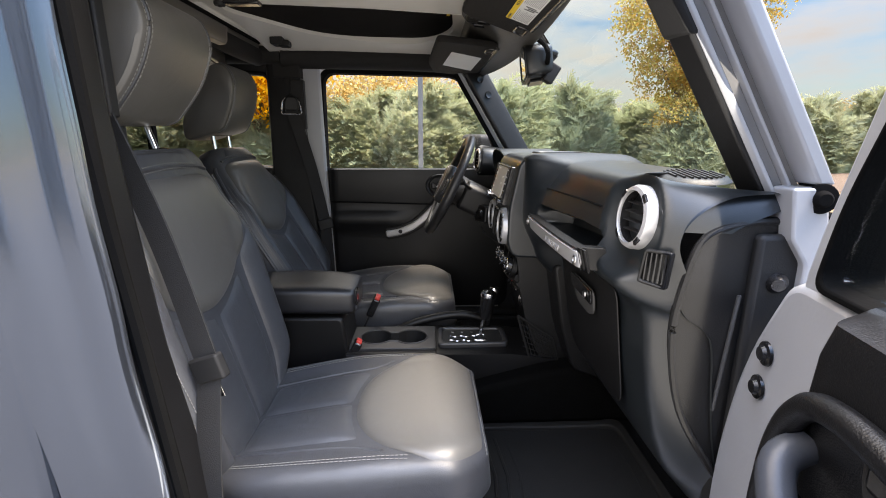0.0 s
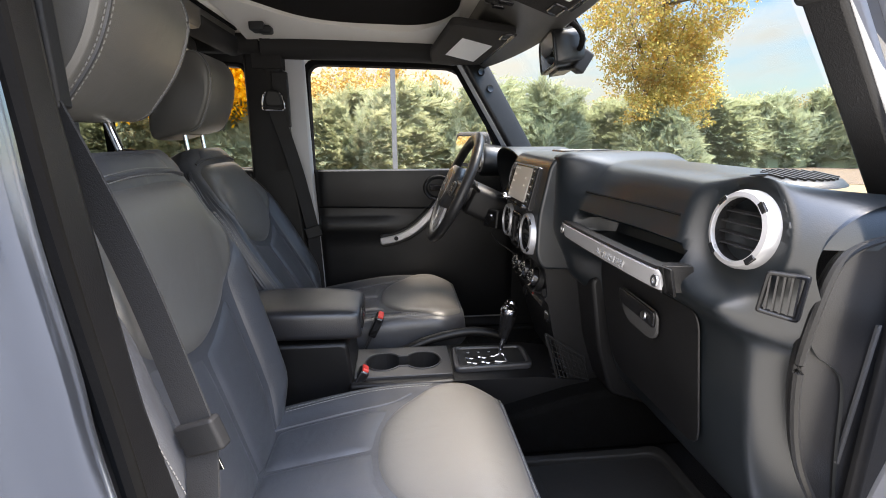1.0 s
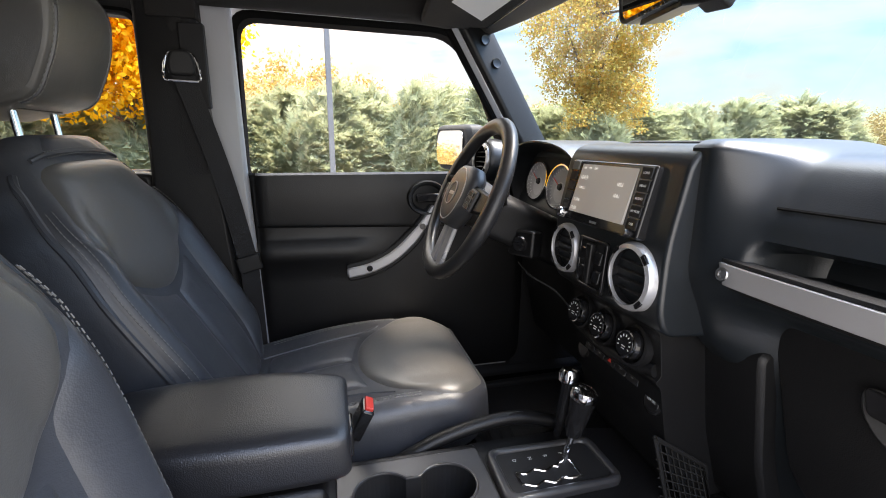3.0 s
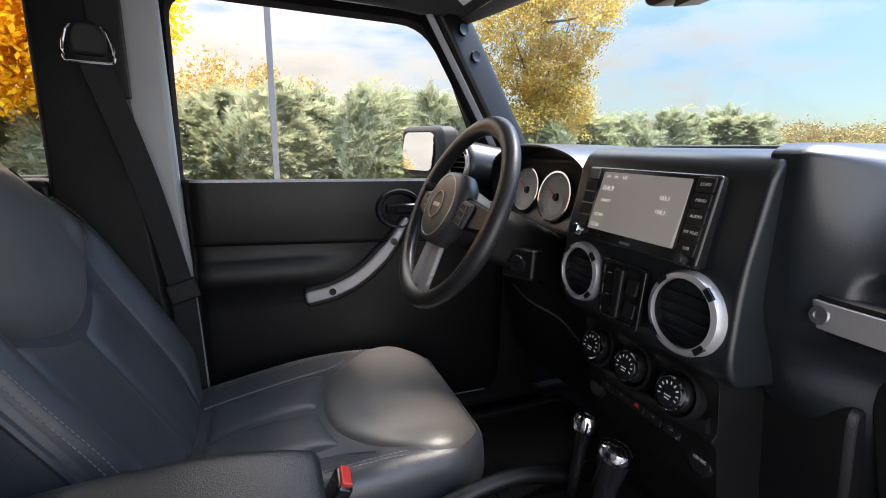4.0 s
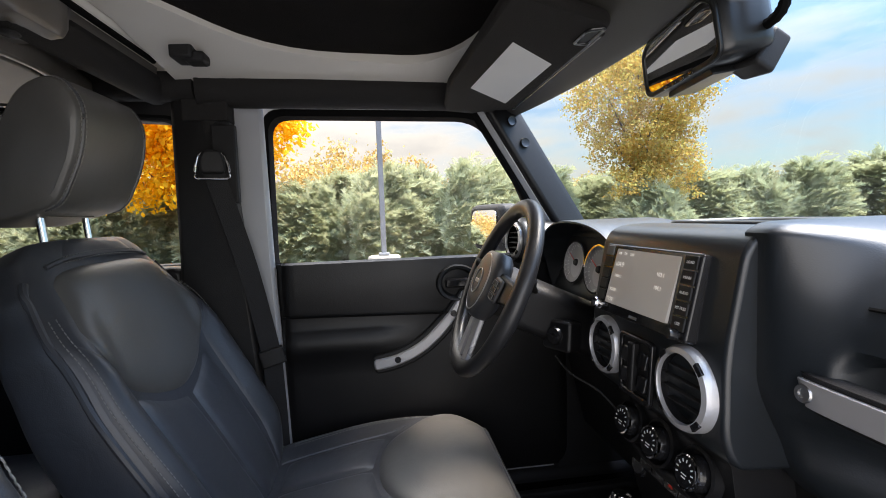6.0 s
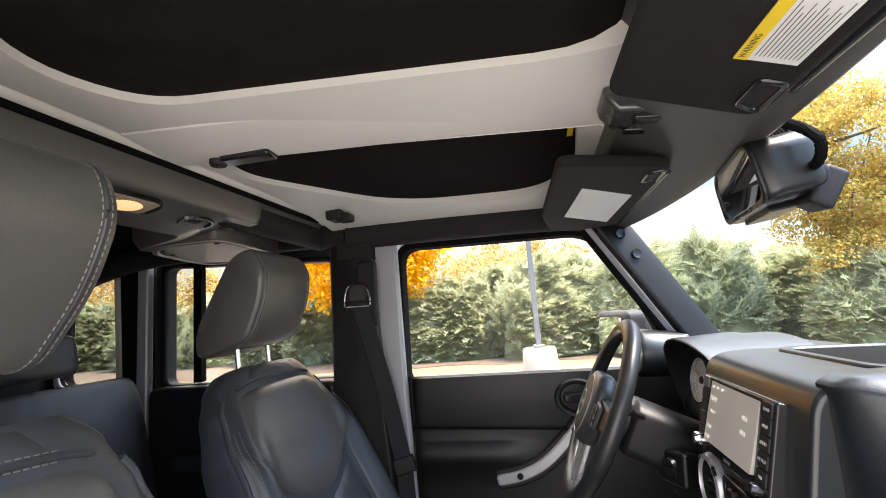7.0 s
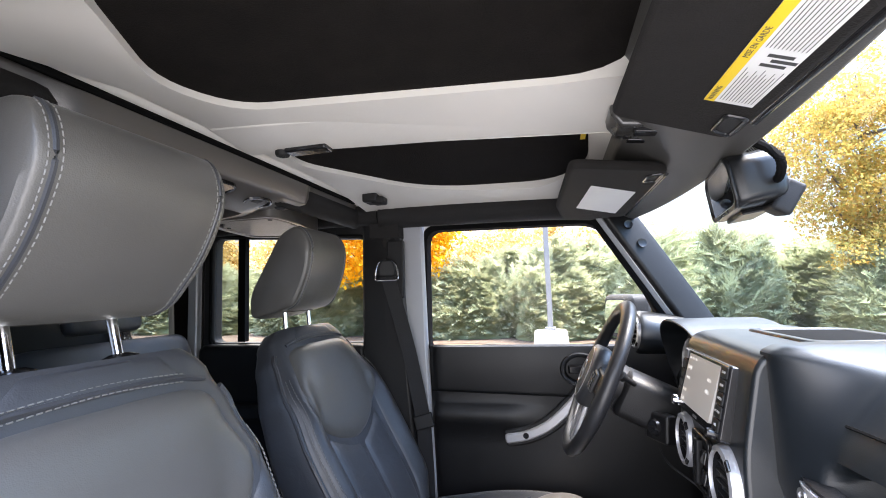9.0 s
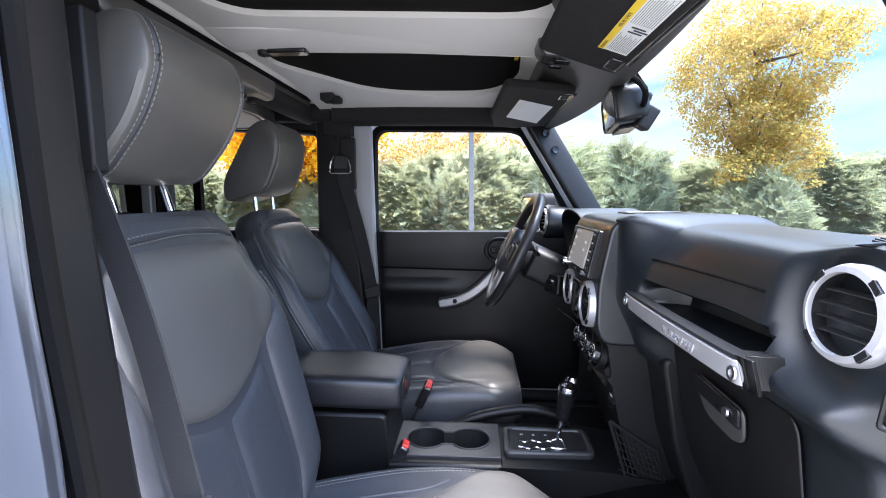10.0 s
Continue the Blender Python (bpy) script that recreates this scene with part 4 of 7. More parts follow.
front_door(1, (0.16, 0.72, 0.6), "closed driver's door with black trim and silver pull handle")
pd = front_door(-1, (0.21, -0.745, 0.6), "open silver passenger door with black trim panel")
for x, z in ((0.147, 1.052), (0.152, 1.005)):
    bm = bmesh.new()
    lathe(bm, [(0.0, 0.008), (0.008, 0.008), (0.010, 0.004), (0.0145, 0.003), (0.0155, 0.0)], basis((x, -0.664, z), (0, 1, 0)), 18)
    part("fixing_bolt", bm, GLOSS_BLACK, pd, "black fixing bolt")
for z in (0.74, 1.02):
    # two leaf hinges that reach the windscreen pillar
    bm = bmesh.new()
    prism(bm, rounded([(0.150, -0.735), (0.185, -0.700), (0.262, -0.735), (0.262, -0.775), (0.16, -0.77)], 0.006), lambda u, v, d: Vector((u, v, z + d)), 0.06)
    part("hinge", bm, PAINT, pd, "silver painted hinge", bevel=0.004)
pd.location = (0.269, -0.823, 0.6)
pd.rotation_euler = (0, 0, radians(78))


def rear_door(s, label):
    p = thing("car_door", (-0.88, s * 0.72, 0.6), label, "car door", "rear doors")
    win = [(-1.515, 1.180), (-1.515, 1.580), (-0.888, 1.545), (-0.878, 1.180)]
    outer = [(-1.56, 1.12), (-1.56, 1.63), (-0.80, 1.60), (-0.80, 1.12)]
    bm = bmesh.new()
    ring(bm, rounded(outer, 0.06), rounded(win, 0.03), xz(0.672, s), 0.05)
    part("window_frame", bm, PLASTIC_SOFT, p, "black frame", bevel=0.006)
    bm = bmesh.new()
    ring(bm, rounded(grow(win, 0.008), 0.03), rounded(grow(win, -0.014), 0.03), xz(0.664, s), 0.062)
    box(bm, (-1.402, s * 0.678 - 0.012, 1.185), (-1.372, s * 0.678 + 0.012, 1.572))
    part("window_seal", bm, RUBBER, p, "black rubber channel and divider bar")
    bm = bmesh.new()
    prism(bm, rounded([(-1.388, 1.175), (-1.388, 1.575), (-0.875, 1.55), (-0.875, 1.175)], 0.01), xz(0.682, s), 0.004)
    part("window_pane", bm, GLASS, p).visible_shadow = False
    bm = bmesh.new()
    prism(bm, rounded([(-1.515, 1.175), (-1.515, 1.58), (-1.384, 1.575), (-1.384, 1.175)], 0.01), xz(0.682, s), 0.004)
    part("quarter_pane", bm, GLASS_DARK, p, "tinted fixed pane").visible_shadow = False
    bm = bmesh.new()
    prism(bm, rounded([(-1.56, 0.52), (-1.56, 1.165), (-0.79, 1.165), (-0.79, 0.52)], 0.03), xz(0.672, s), 0.09)
    part("shell", bm, PAINT, p, "silver painted door shell", bevel=0.015)
    bm = bmesh.new()
    prism(bm, rounded([(-1.53, 0.55), (-1.53, 1.178), (-0.87, 1.178), (-0.87, 0.55)], 0.03), xz(0.612, s), 0.058)
    part("trim_panel", bm, PLASTIC, p, "black plastic trim", bevel=0.012)
    bm = bmesh.new()
    prism(bm, rounded([(-1.40, 0.93), (-1.40, 0.98), (-0.95, 0.98), (-0.95, 0.93)], 0.02), xz(0.56, s), 0.055)
    part("arm_rest", bm, PLASTIC_SOFT, p, bevel=0.01)
    return p


rear_door(1, "closed rear door with black trim and clear window")
rear_door(-1, "closed silver rear passenger door")
for s, nm in ((1, "left"), (-1, "right")):
    q = thing("rear_side_panel", (-1.75, s * 0.7, 0.6), "dark hardtop side with a tinted quarter window", "car body", kind="structure")
    win = [(-1.965, 1.19), (-1.965, 1.585), (-1.735, 1.585), (-1.715, 1.19)]
    bm = bmesh.new()
    ring(bm, rounded([(-2.02, 0.52), (-2.02, 1.69), (-1.57, 1.69), (-1.57, 0.52)], 0.01), rounded(win, 0.04), xz(0.675, s), 0.05)
    part("panel", bm, HEADLINER, q)
    bm = bmesh.new()
    ring(bm, rounded(grow(win, 0.022), 0.05), rounded(win, 0.04), xz(0.668, s), 0.012)
    part("window_frame", bm, ROOF_WHITE, q, "off-white window surround", bevel=0.004)
    bm = bmesh.new()
    prism(bm, rounded(win, 0.04), xz(0.69, s), 0.004)
    part("window_pane", bm, GLASS_DARK, q).visible_shadow = False
    bm = bmesh.new()
    prism(bm, rounded([(-1.610, 0.52), (-1.610, 1.66), (-1.568, 1.66), (-1.568, 0.52)], 0.01), xz(0.645, s), 0.03)
    part("rear_pillar", bm, PAINT_INNER, q, "silver painted pillar", bevel=0.006)


# ---- seats ----
def front_seat(y0, x_base, recline, slide, head_tip, label, outer, dz=0.0, head_len=1.0, head_at=(-0.9, 1.31), head_y=0.0, head_w=0.12):
    """A leather bucket seat: base, cushion, back, head rest, each with its panels, piping and threads."""
    p = thing("car_seat", (x_base, y0, 0.50), label, "car seat", "front seats")
    # cushion
    x_rear, x_front = x_base - 0.06, slide
    cush = Soft(lambda v: Vector((x_rear + (x_front - x_rear) * v, y0, 0.635 + dz + 0.035 * v)), Vector((0, 1, 0)), lambda v: Vector((-0.10, 0, 1)).normalized(),
                lambda v: lerp_table([(0, 0.225), (0.5, 0.245), (0.85, 0.235), (1, 0.19)], v), lambda v: lerp_table([(0, 0.050), (0.5, 0.066), (0.8, 0.066), (1, 0.045)], v), lambda v: lerp_table([(0, 0.06), (0.8, 0.085), (1, 0.085)], v), 4.5, 7.0,
                lambda u, v: 0.022 * smooth_step(0.62, 0.92, abs(u)) * (1 - 0.7 * smooth_step(0.55, 0.95, v)) - 0.010 * (1 - u * u) * (1 - v))
    bm = bmesh.new()
    cush.body(bm, 34, 56)
    cu = part("cushion", bm, LEATHER, p, "black leather cushion")
    bm = bmesh.new()
    cush.patch(bm, lambda s: 0.485 + 0.33 * abs(2 * s - 1) ** 2.6, lambda s: 0.992 - 0.01 * (2 * s - 1) ** 2, lambda t: -0.93, lambda t: 0.93, 0.014, -0.006, 44, 30)
    part("thigh_panel", bm, LEATHER_SHEEN, cu, "smooth grey-black leather panel, daylight sheen put into its colour")
    for a, b in ((-0.56, 0.0), (0.0, 0.56)):
        bm = bmesh.new()
        cush.patch(bm, lambda s: 0.08, lambda s: 0.485 + 0.06 * (s if b > 0 else 1 - s) ** 2, lambda t: a, lambda t: b, 0.009, -0.005, 16, 18)
        part("seat_panel", bm, LEATHER, cu)
    bm = bmesh.new()
    for s in (-1, 1):
        for o in (0.0, 0.035):
            stitches(bm, cush.line([(s * (0.80 + o), 0.10), (s * (0.81 + o), 0.35), (s * (0.82 + o), 0.55), (s * (0.84 + o), 0.72)], 0.0012, 10))
    stitches(bm, [cush.turn(0.985, q) + Vector((0.002, 0, 0.0)) for q in (0.25 + 2.6 * i / 40 for i in range(41))])
    tagged(part("stitching", bm, STITCH, cu, "grey double thread"), kind="stuff")
    for s in (-1, 1):
        bm = bmesh.new()
        tube(bm, cush.line([(s * 0.60, 0.06), (s * 0.61, 0.35), (s * 0.64, 0.52), (s * 0.74, 0.62)], 0.0, 8), 0.0035, 6)
        part("piping", bm, LEATHER, cu)
    bm = bmesh.new()
    box(bm, (x_rear + 0.05, y0 - 0.19, 0.505), (x_front - 0.06, y0 + 0.19, 0.60))
    part("seat_base", bm, PLASTIC_SOFT, p, bevel=0.01)
    for s in (-1, 1):
        bm = bmesh.new()
        box(bm, (x_rear, y0 + s * 0.20 - 0.02, 0.50), (x_front - 0.02, y0 + s * 0.20 + 0.02, 0.525))
        part("rail", bm, STEEL, p, bevel=0.003)
    bm = bmesh.new()
    prism(bm, rounded([(x_base - 0.12, 0.53), (x_base - 0.14, 0.66), (x_base - 0.05, 0.70), (x_base + 0.10, 0.62), (x_front - 0.06, 0.60), (x_front - 0.06, 0.53)], 0.03), lambda u, v, d: Vector((u, y0 + outer * (0.235 + d), v)), 0.025)
    part("side_shield", bm, PLASTIC_SOFT, p, "black plastic side shield", bevel=0.006)
    # back
    r = radians(recline)
    upd, fwd = Vector((-math.sin(r), 0, math.cos(r))), Vector((math.cos(r), 0, math.sin(r)))
    base = Vector((x_base - 0.075, y0, 0.60 + dz))
    ln = 0.685
    back = Soft(lambda v: base + upd * ln * v - fwd * 0.03 * math.sin(math.pi * v) * 0.4, Vector((0, 1, 0)), lambda v: fwd,
                lambda v: lerp_table([(0, 0.205), (0.25, 0.255), (0.55, 0.262), (0.72, 0.250), (0.86, 0.222), (0.94, 0.195), (1, 0.165)], v),
                lambda v: lerp_table([(0, 0.075), (0.3, 0.078), (0.7, 0.062), (1, 0.045)], v), lambda v: lerp_table([(0, 0.07), (0.5, 0.065), (1, 0.045)], v), 3.6, 8.0,
                lambda u, v: 0.050 * smooth_step(0.55, 0.90, abs(u)) * smooth_step(0.02, 0.25, v) * (1 - smooth_step(0.62, 0.92, v)) - 0.014 * (1 - u * u) * math.sin(math.pi * min(1, v * 1.1)))
    bm = bmesh.new()
    back.body(bm, 40, 60)
    bk = part("backrest", bm, LEATHER, p, "black leather backrest")
    bm = bmesh.new()
    back.patch(bm, lambda s: 0.495 + 0.16 * abs(2 * s - 1) ** 1.8 + 0.12 * abs(2 * s - 1) ** 8, lambda s: 0.925 - 0.02 * abs(2 * s - 1) ** 4, lambda t: -0.86 + 0.08 * t, lambda t: 0.86 - 0.08 * t, 0.018, -0.012, 44, 34)
    part("shoulder_panel", bm, LEATHER_SHEEN, bk, "smooth panel of grey-black leather with a curved lower seam, sheen put into its colour")
    bm = bmesh.new()
    back.patch(bm, lambda s: 0.930, lambda s: 0.992, lambda t: -0.62 + 0.06 * t, lambda t: 0.62 - 0.06 * t, 0.004, -0.003, 20, 8)
    part("top_band", bm, LEATHER, bk)
    for s in (-1, 1):
        bm = bmesh.new()
        back.patch(bm, lambda q: 0.06, lambda q: 0.487 + 0.095 * ((q if s > 0 else 1 - q)) ** 1.8, lambda t: (0.012 if s > 0 else -0.60), lambda t: (0.60 if s > 0 else -0.012), 0.008, -0.004, 16, 20)
        part("lumbar_panel", bm, LEATHER, bk)
        bm = bmesh.new()
        back.patch(bm, lambda q: 0.05, lambda q: 0.615 + 0.16 * (q if s > 0 else 1 - q), lambda t: (0.63 if s > 0 else -0.955), lambda t: (0.955 if s > 0 else -0.63), 0.007, -0.005, 16, 30)
        part("bolster", bm, LEATHER, bk)
    bm = bmesh.new()
    for s in (-1, 1):
        for o in (0.0, 0.03):
            stitches(bm, back.line([(s * (0.90 + o), 0.06), (s * (0.905 + o), 0.3), (s * (0.915 + o), 0.55), (s * (0.925 + o), 0.80)], 0.0075, 12))
    for v in (0.934, 0.950):
        stitches(bm, back.line([(-0.6, v - 0.006), (0, v + 0.004), (0.6, v - 0.006)], 0.0035, 20))
    tagged(part("stitching", bm, STITCH, bk, "grey double thread"), kind="stuff")
    for s in (-1, 1):
        bm = bmesh.new()
        tube(bm, back.line([(s * 0.968, 0.05), (s * 0.970, 0.3), (s * 0.972, 0.55), (s * 0.972, 0.80), (s * 0.955, 0.90)], 0.0, 10), 0.0062, 8)
        part("piping", bm, LEATHER, bk)
    bm = bmesh.new()
    tube(bm, back.line([(-0.80, 0.925), (-0.55, 0.938), (0, 0.943), (0.55, 0.938), (0.80, 0.925)], 0.0015, 16), 0.0042, 6)
    part("piping", bm, LEATHER, bk)
    # head rest: a padded block with a sloping underside, its side profile given as (forward, up) from the lower front edge
    rh = radians(head_tip)
    uh, fh = Vector((math.sin(rh), 0, math.cos(rh))), Vector((math.cos(rh), 0, -math.sin(rh)))
    low = Vector((head_at[0], y0 + head_y, head_at[1]))
    side = rounded([(0.0, 0.0), (0.014, 0.095), (0.000, 0.170), (-0.045, 0.205), (-0.088, 0.170), (-0.130, -0.010), (-0.110, -0.066), (-0.060, -0.036)], [0.025, 0.07, 0.04, 0.03, 0.035, 0.04, 0.02, 0.03], 6)
    mid = Vector((-0.055, 0.080))

    def head_at_uv(u, q, off=0.0):
        """A place on the block: u across, q a point of the side profile."""
        e = max(0.0, 1 - abs(u) ** 5.0) ** (1 / 5.0)
        k = 0.90 + 0.10 * e
        d = (q - mid) * k * head_len
        d += d.normalized() * off
        c = mid * head_len + d
        return low + fh * (c.x - 0.004 * u * u) + uh * c.y + Vector((0, u * head_w, 0))

    bm = bmesh.new()
    us = [math.sin(math.pi / 2 * (-1 + 2 * i / 30)) * 0.999 for i in range(31)]
    rows = [[head_at_uv(u, q) for q in side] for u in us]
    rows = [[mid_.lerp(v, 0.93) + Vector((0, -0.004, 0)) for v, mid_ in zip(rows[0], [low + fh * mid.x + uh * mid.y + Vector((0, -head_w, 0))] * len(side))]] + rows + [[mid_.lerp(v, 0.93) + Vector((0, 0.004, 0)) for v, mid_ in zip(rows[-1], [low + fh * mid.x + uh * mid.y + Vector((0, head_w, 0))] * len(side))]]
    grid(bm, rows, close_u=True, caps=True)
    hr = part("headrest", bm, LEATHER_SHEEN, p, "grey-black leather headrest with double seams, sheen put into its colour")
    run = side[0:26]
    bm = bmesh.new()
    for s in (-1, 1):
        for o in (-0.05, 0.05):
            stitches(bm, [head_at_uv(s * (0.87 + o), q, 0.0005) for q in run])
    tagged(part("stitching", bm, STITCH, hr, "grey double thread"), kind="stuff")
    for s in (-1, 1):
        bm = bmesh.new()
        tube(bm, [head_at_uv(s * 0.87, q, -0.0006) for q in run], 0.0030, 6)
        part("piping", bm, LEATHER, hr)
    bm = bmesh.new()
    prism(bm, rounded([(-0.075, -0.030), (0.075, -0.030), (0.075, 0.030), (-0.075, 0.030)], 0.02), lambda u, v, d: low + fh * (-0.07 + v) + uh * (-0.036 + 0.34 * v + d) + Vector((0, u, 0)), 0.02)
    part("underside_cap", bm, DARK_GREY, hr, "dark plastic cap")
    top = low + fh * -0.075 + uh * -0.01
    for s in (-1, 1):
        bm = bmesh.new()
        a = base + upd * (ln - 0.03) + Vector((0, head_y + s * 0.062, 0))
        b = top + uh * 0.03 + Vector((0, s * 0.062, 0))
        tube(bm, [a, b], 0.0065, 12)
        post = part("headrest_post", bm, CHROME, p, "chrome post")
        bm = bmesh.new()
        lathe(bm, [(0.0, 0.010), (0.012, 0.010), (0.021, 0.006), (0.023, 0.0)], basis(base + upd * (ln - 0.006) + Vector((0, head_y + s * 0.062, 0)), upd), 18)
        part("collar", bm, GLOSS_BLACK, post)
    return p, back, cush


drv, drv_back, drv_cush = front_seat(0.362, -0.600, 25.0, -0.125, 16.0, "black leather driver's seat with grey stitching, reclined a little", 1, 0.03, 1.06, (-0.897, 1.318), -0.018, 0.112)
pas, pas_back, pas_cush = front_seat(-0.420, -0.590, 10.5, -0.105, 31.0, "black leather passenger seat with grey stitching, set upright", -1, 0.0, 1.12, (-0.768, 1.322), 0.0, 0.124)

# rear bench, of which the top of the backs shows
rb = thing("rear_bench", (-1.55, 0, 0.5), "dark blue-grey leather rear seat bench", "car seat")
for y0, w in ((0.33, 0.30), (-0.33, 0.30)):
    rbk = Soft(lambda v: Vector((-1.50 - 0.12 * v, y0, 0.72 + 0.50 * v)), Vector((0, 1, 0)), lambda v: Vector((1, 0, 0.2)).normalized(), lambda v: w, lambda v: 0.06, lambda v: 0.06, 4.5, 7)
    bm = bmesh.new()
    rbk.body(bm, 20, 36)
    part("backrest", bm, LEATHER, rb)
    rh2 = Soft(lambda v: Vector((-1.63 - 0.02 * v, y0, 1.25 + 0.12 * v)), Vector((0, 1, 0)), lambda v: Vector((1, 0, 0.1)).normalized(), lambda v: 0.12, lambda v: 0.04, lambda v: 0.04, 4, 5)
    bm = bmesh.new()
    rh2.body(bm, 14, 28)
    part("headrest", bm, LEATHER, rb)
rcs = Soft(lambda v: Vector((-1.52 + 0.5 * v, 0, 0.70)), Vector((0, 1, 0)), lambda v: Vector((0, 0, 1)), lambda v: 0.58, lambda v: 0.08, lambda v: 0.19, 6, 7)
bm = bmesh.new()
rcs.body(bm, 18, 36)
part("cushion", bm, LEATHER, rb)

# ---- seat belts ----


def strap(bm, pts, w, wide, th=0.0016):
    """A flat band along a path; wide gives the way across it."""
    pts = [Vector(q) for q in pts]
    rows = []
    for i, q in enumerate(pts):
        t = (pts[min(i + 1, len(pts) - 1)] - pts[max(i - 1, 0)]).normalized()
        a = Vector(wide)
        a = (a - t * a.dot(t)).normalized()
        n = t.cross(a)
        rows.append([q + a * w + n * th, q - a * w + n * th, q - a * w - n * th, q + a * w - n * th])
    return grid(bm, rows, close_u=True, caps=True)


def seat_belt(s, top, waist, foot, wide, label):
    p = thing("seat_belt", foot, label, "seat belt", "front seat belts")
    bm = bmesh.new()
    strap(bm, spline([top, Vector(top).lerp(Vector(waist), 0.5) + Vector((0.01, -s * 0.004, 0)), waist], 8), 0.023, wide)
    part("shoulder_strap", bm, WEBBING, p)
    bm = bmesh.new()
    strap(bm, spline([waist, Vector(waist).lerp(Vector(foot), 0.5) + Vector((0.0, s * 0.01, 0)), foot], 6), 0.023, wide)
    part("lap_strap", bm, WEBBING, p)
    bm = bmesh.new()
    strap(bm, [Vector(top) + Vector((0, s * 0.012, 0.0)), (top[0] + 0.01, s * 0.615, 0.95), (top[0] + 0.03, s * 0.62, 0.56)], 0.022, (1, 0, 0))
    part("retractor_strap", bm, WEBBING, p)
    bm = bmesh.new()
    m = basis((top[0], top[1], top[2] + 0.012), (0.25, -s, 0.0))
    prism(bm, rounded([(-0.027, -0.022), (0.027, -0.022), (0.030, 0.008), (0.019, 0.034), (-0.019, 0.034), (-0.030, 0.008)], 0.012), lambda u, v, d: m @ Vector((u, v, d - 0.012)), 0.03)
    g = part("shoulder_guide", bm, PLASTIC_SOFT, p, "black plastic guide", bevel=0.007, segments=3)
    bm = bmesh.new()
    loop = rounded([(-0.037, -0.034), (0.037, -0.034), (0.036, -0.006), (0.027, 0.026), (-0.027, 0.026), (-0.036, -0.006)], 0.010, 4)
    tube(bm, [m @ Vector((u, v, 0.010)) for u, v in loop], 0.0028, 8, closed=True)
    part("steel_loop", bm, CHROME, g, "bright steel belt loop")
    w = Vector(waist)
    d = (Vector(waist) - Vector(top)).normalized()
    mt = basis(w, d, wide)
    bm = bmesh.new()
    prism(bm, rounded([(-0.010, -0.030), (0.010, -0.030), (0.010, 0.030), (-0.010, 0.030)], 0.006), lambda u, v, q: mt @ Vector((u, v, q - 0.02)), 0.045)
    tg = part("tongue_cover", bm, PLASTIC_SOFT, p, "black moulded tongue grip", bevel=0.005)
    bm = bmesh.new()
    prism(bm, rounded([(-0.0016, -0.012), (0.0016, -0.012), (0.0016, 0.012), (-0.0016, 0.012)], 0.001), lambda u, v, q: mt @ Vector((u + 0.006, v - 0.01, q + 0.024)), 0.034)
    part("tongue", bm, CHROME, tg, "bright steel tongue")
    return p


seat_belt(1, (-0.765, 0.565, 1.410), (-0.665, 0.60, 0.940), (-0.66, 0.61, 0.60), (1, 0.25, 0.15), "black seat belt hanging beside the driver's seat")
seat_belt(-1, (-0.762, -0.590, 1.395), (-0.598, -0.640, 0.925), (-0.60, -0.70, 0.56), (1, -0.25, 0.15), "black seat belt hanging beside the passenger seat")


def buckle(at, lean, label):
    p = thing("belt_buckle", at, label, "seat belt", "belt buckles")
    m = basis(at, lean, (0, 1, 0))
    bm = bmesh.new()
    prism(bm, rounded([(-0.012, -0.022), (0.012, -0.022), (0.012, 0.022), (-0.012, 0.022)], 0.006), lambda u, v, q: m @ Vector((u, v, q)), 0.068)
    b = part("buckle_case", bm, GLOSS_BLACK, p, bevel=0.004)
    bm = bmesh.new()
    prism(bm, rounded([(-0.008, -0.018), (0.008, -0.018), (0.008, 0.018), (-0.008, 0.018)], 0.003), lambda u, v, q: m @ Vector((u, v, q + 0.066)), 0.008)
    part("release_button", bm, RED, b, "red release button", bevel=0.002)
    bm = bmesh.new()
    strap(bm, [Vector(at), Vector(at) - Vector(lean).normalized() * 0.12], 0.02, m.to_3x3() @ Vector((0, 1, 0)), 0.003)
    part("stalk", bm, WEBBING, p)
    return p


buckle((-0.425, 0.118, 0.715), (0.42, -0.12, 0.9), "black belt buckle with red button beside the driver's seat")
buckle((-0.465, -0.108, 0.655), (0.45, 0.15, 0.8), "black belt buckle with red button beside the passenger seat")

# ---- dashboard ----
dash = thing("dashboard", (0.2, 0, 0.7), "black grained dashboard with silver-ringed vents and grab handle", "dashboard")
PROF = [(0.36, 1.190), (0.345, 1.215), (0.30, 1.240), (0.25, 1.246), (0.21, 1.247), (0.165, 1.246), (0.128, 1.242), (0.107, 1.231), (0.096, 1.212), (0.091, 1.188), (0.085, 1.160), (0.076, 1.126), (0.068, 1.098),
        (0.068, 1.080), (0.082, 1.060), (0.105, 1.045), (0.122, 1.025), (0.130, 0.99), (0.137, 0.93), (0.150, 0.85), (0.172, 0.77), (0.205, 0.71), (0.27, 0.67), (0.36, 0.655)]


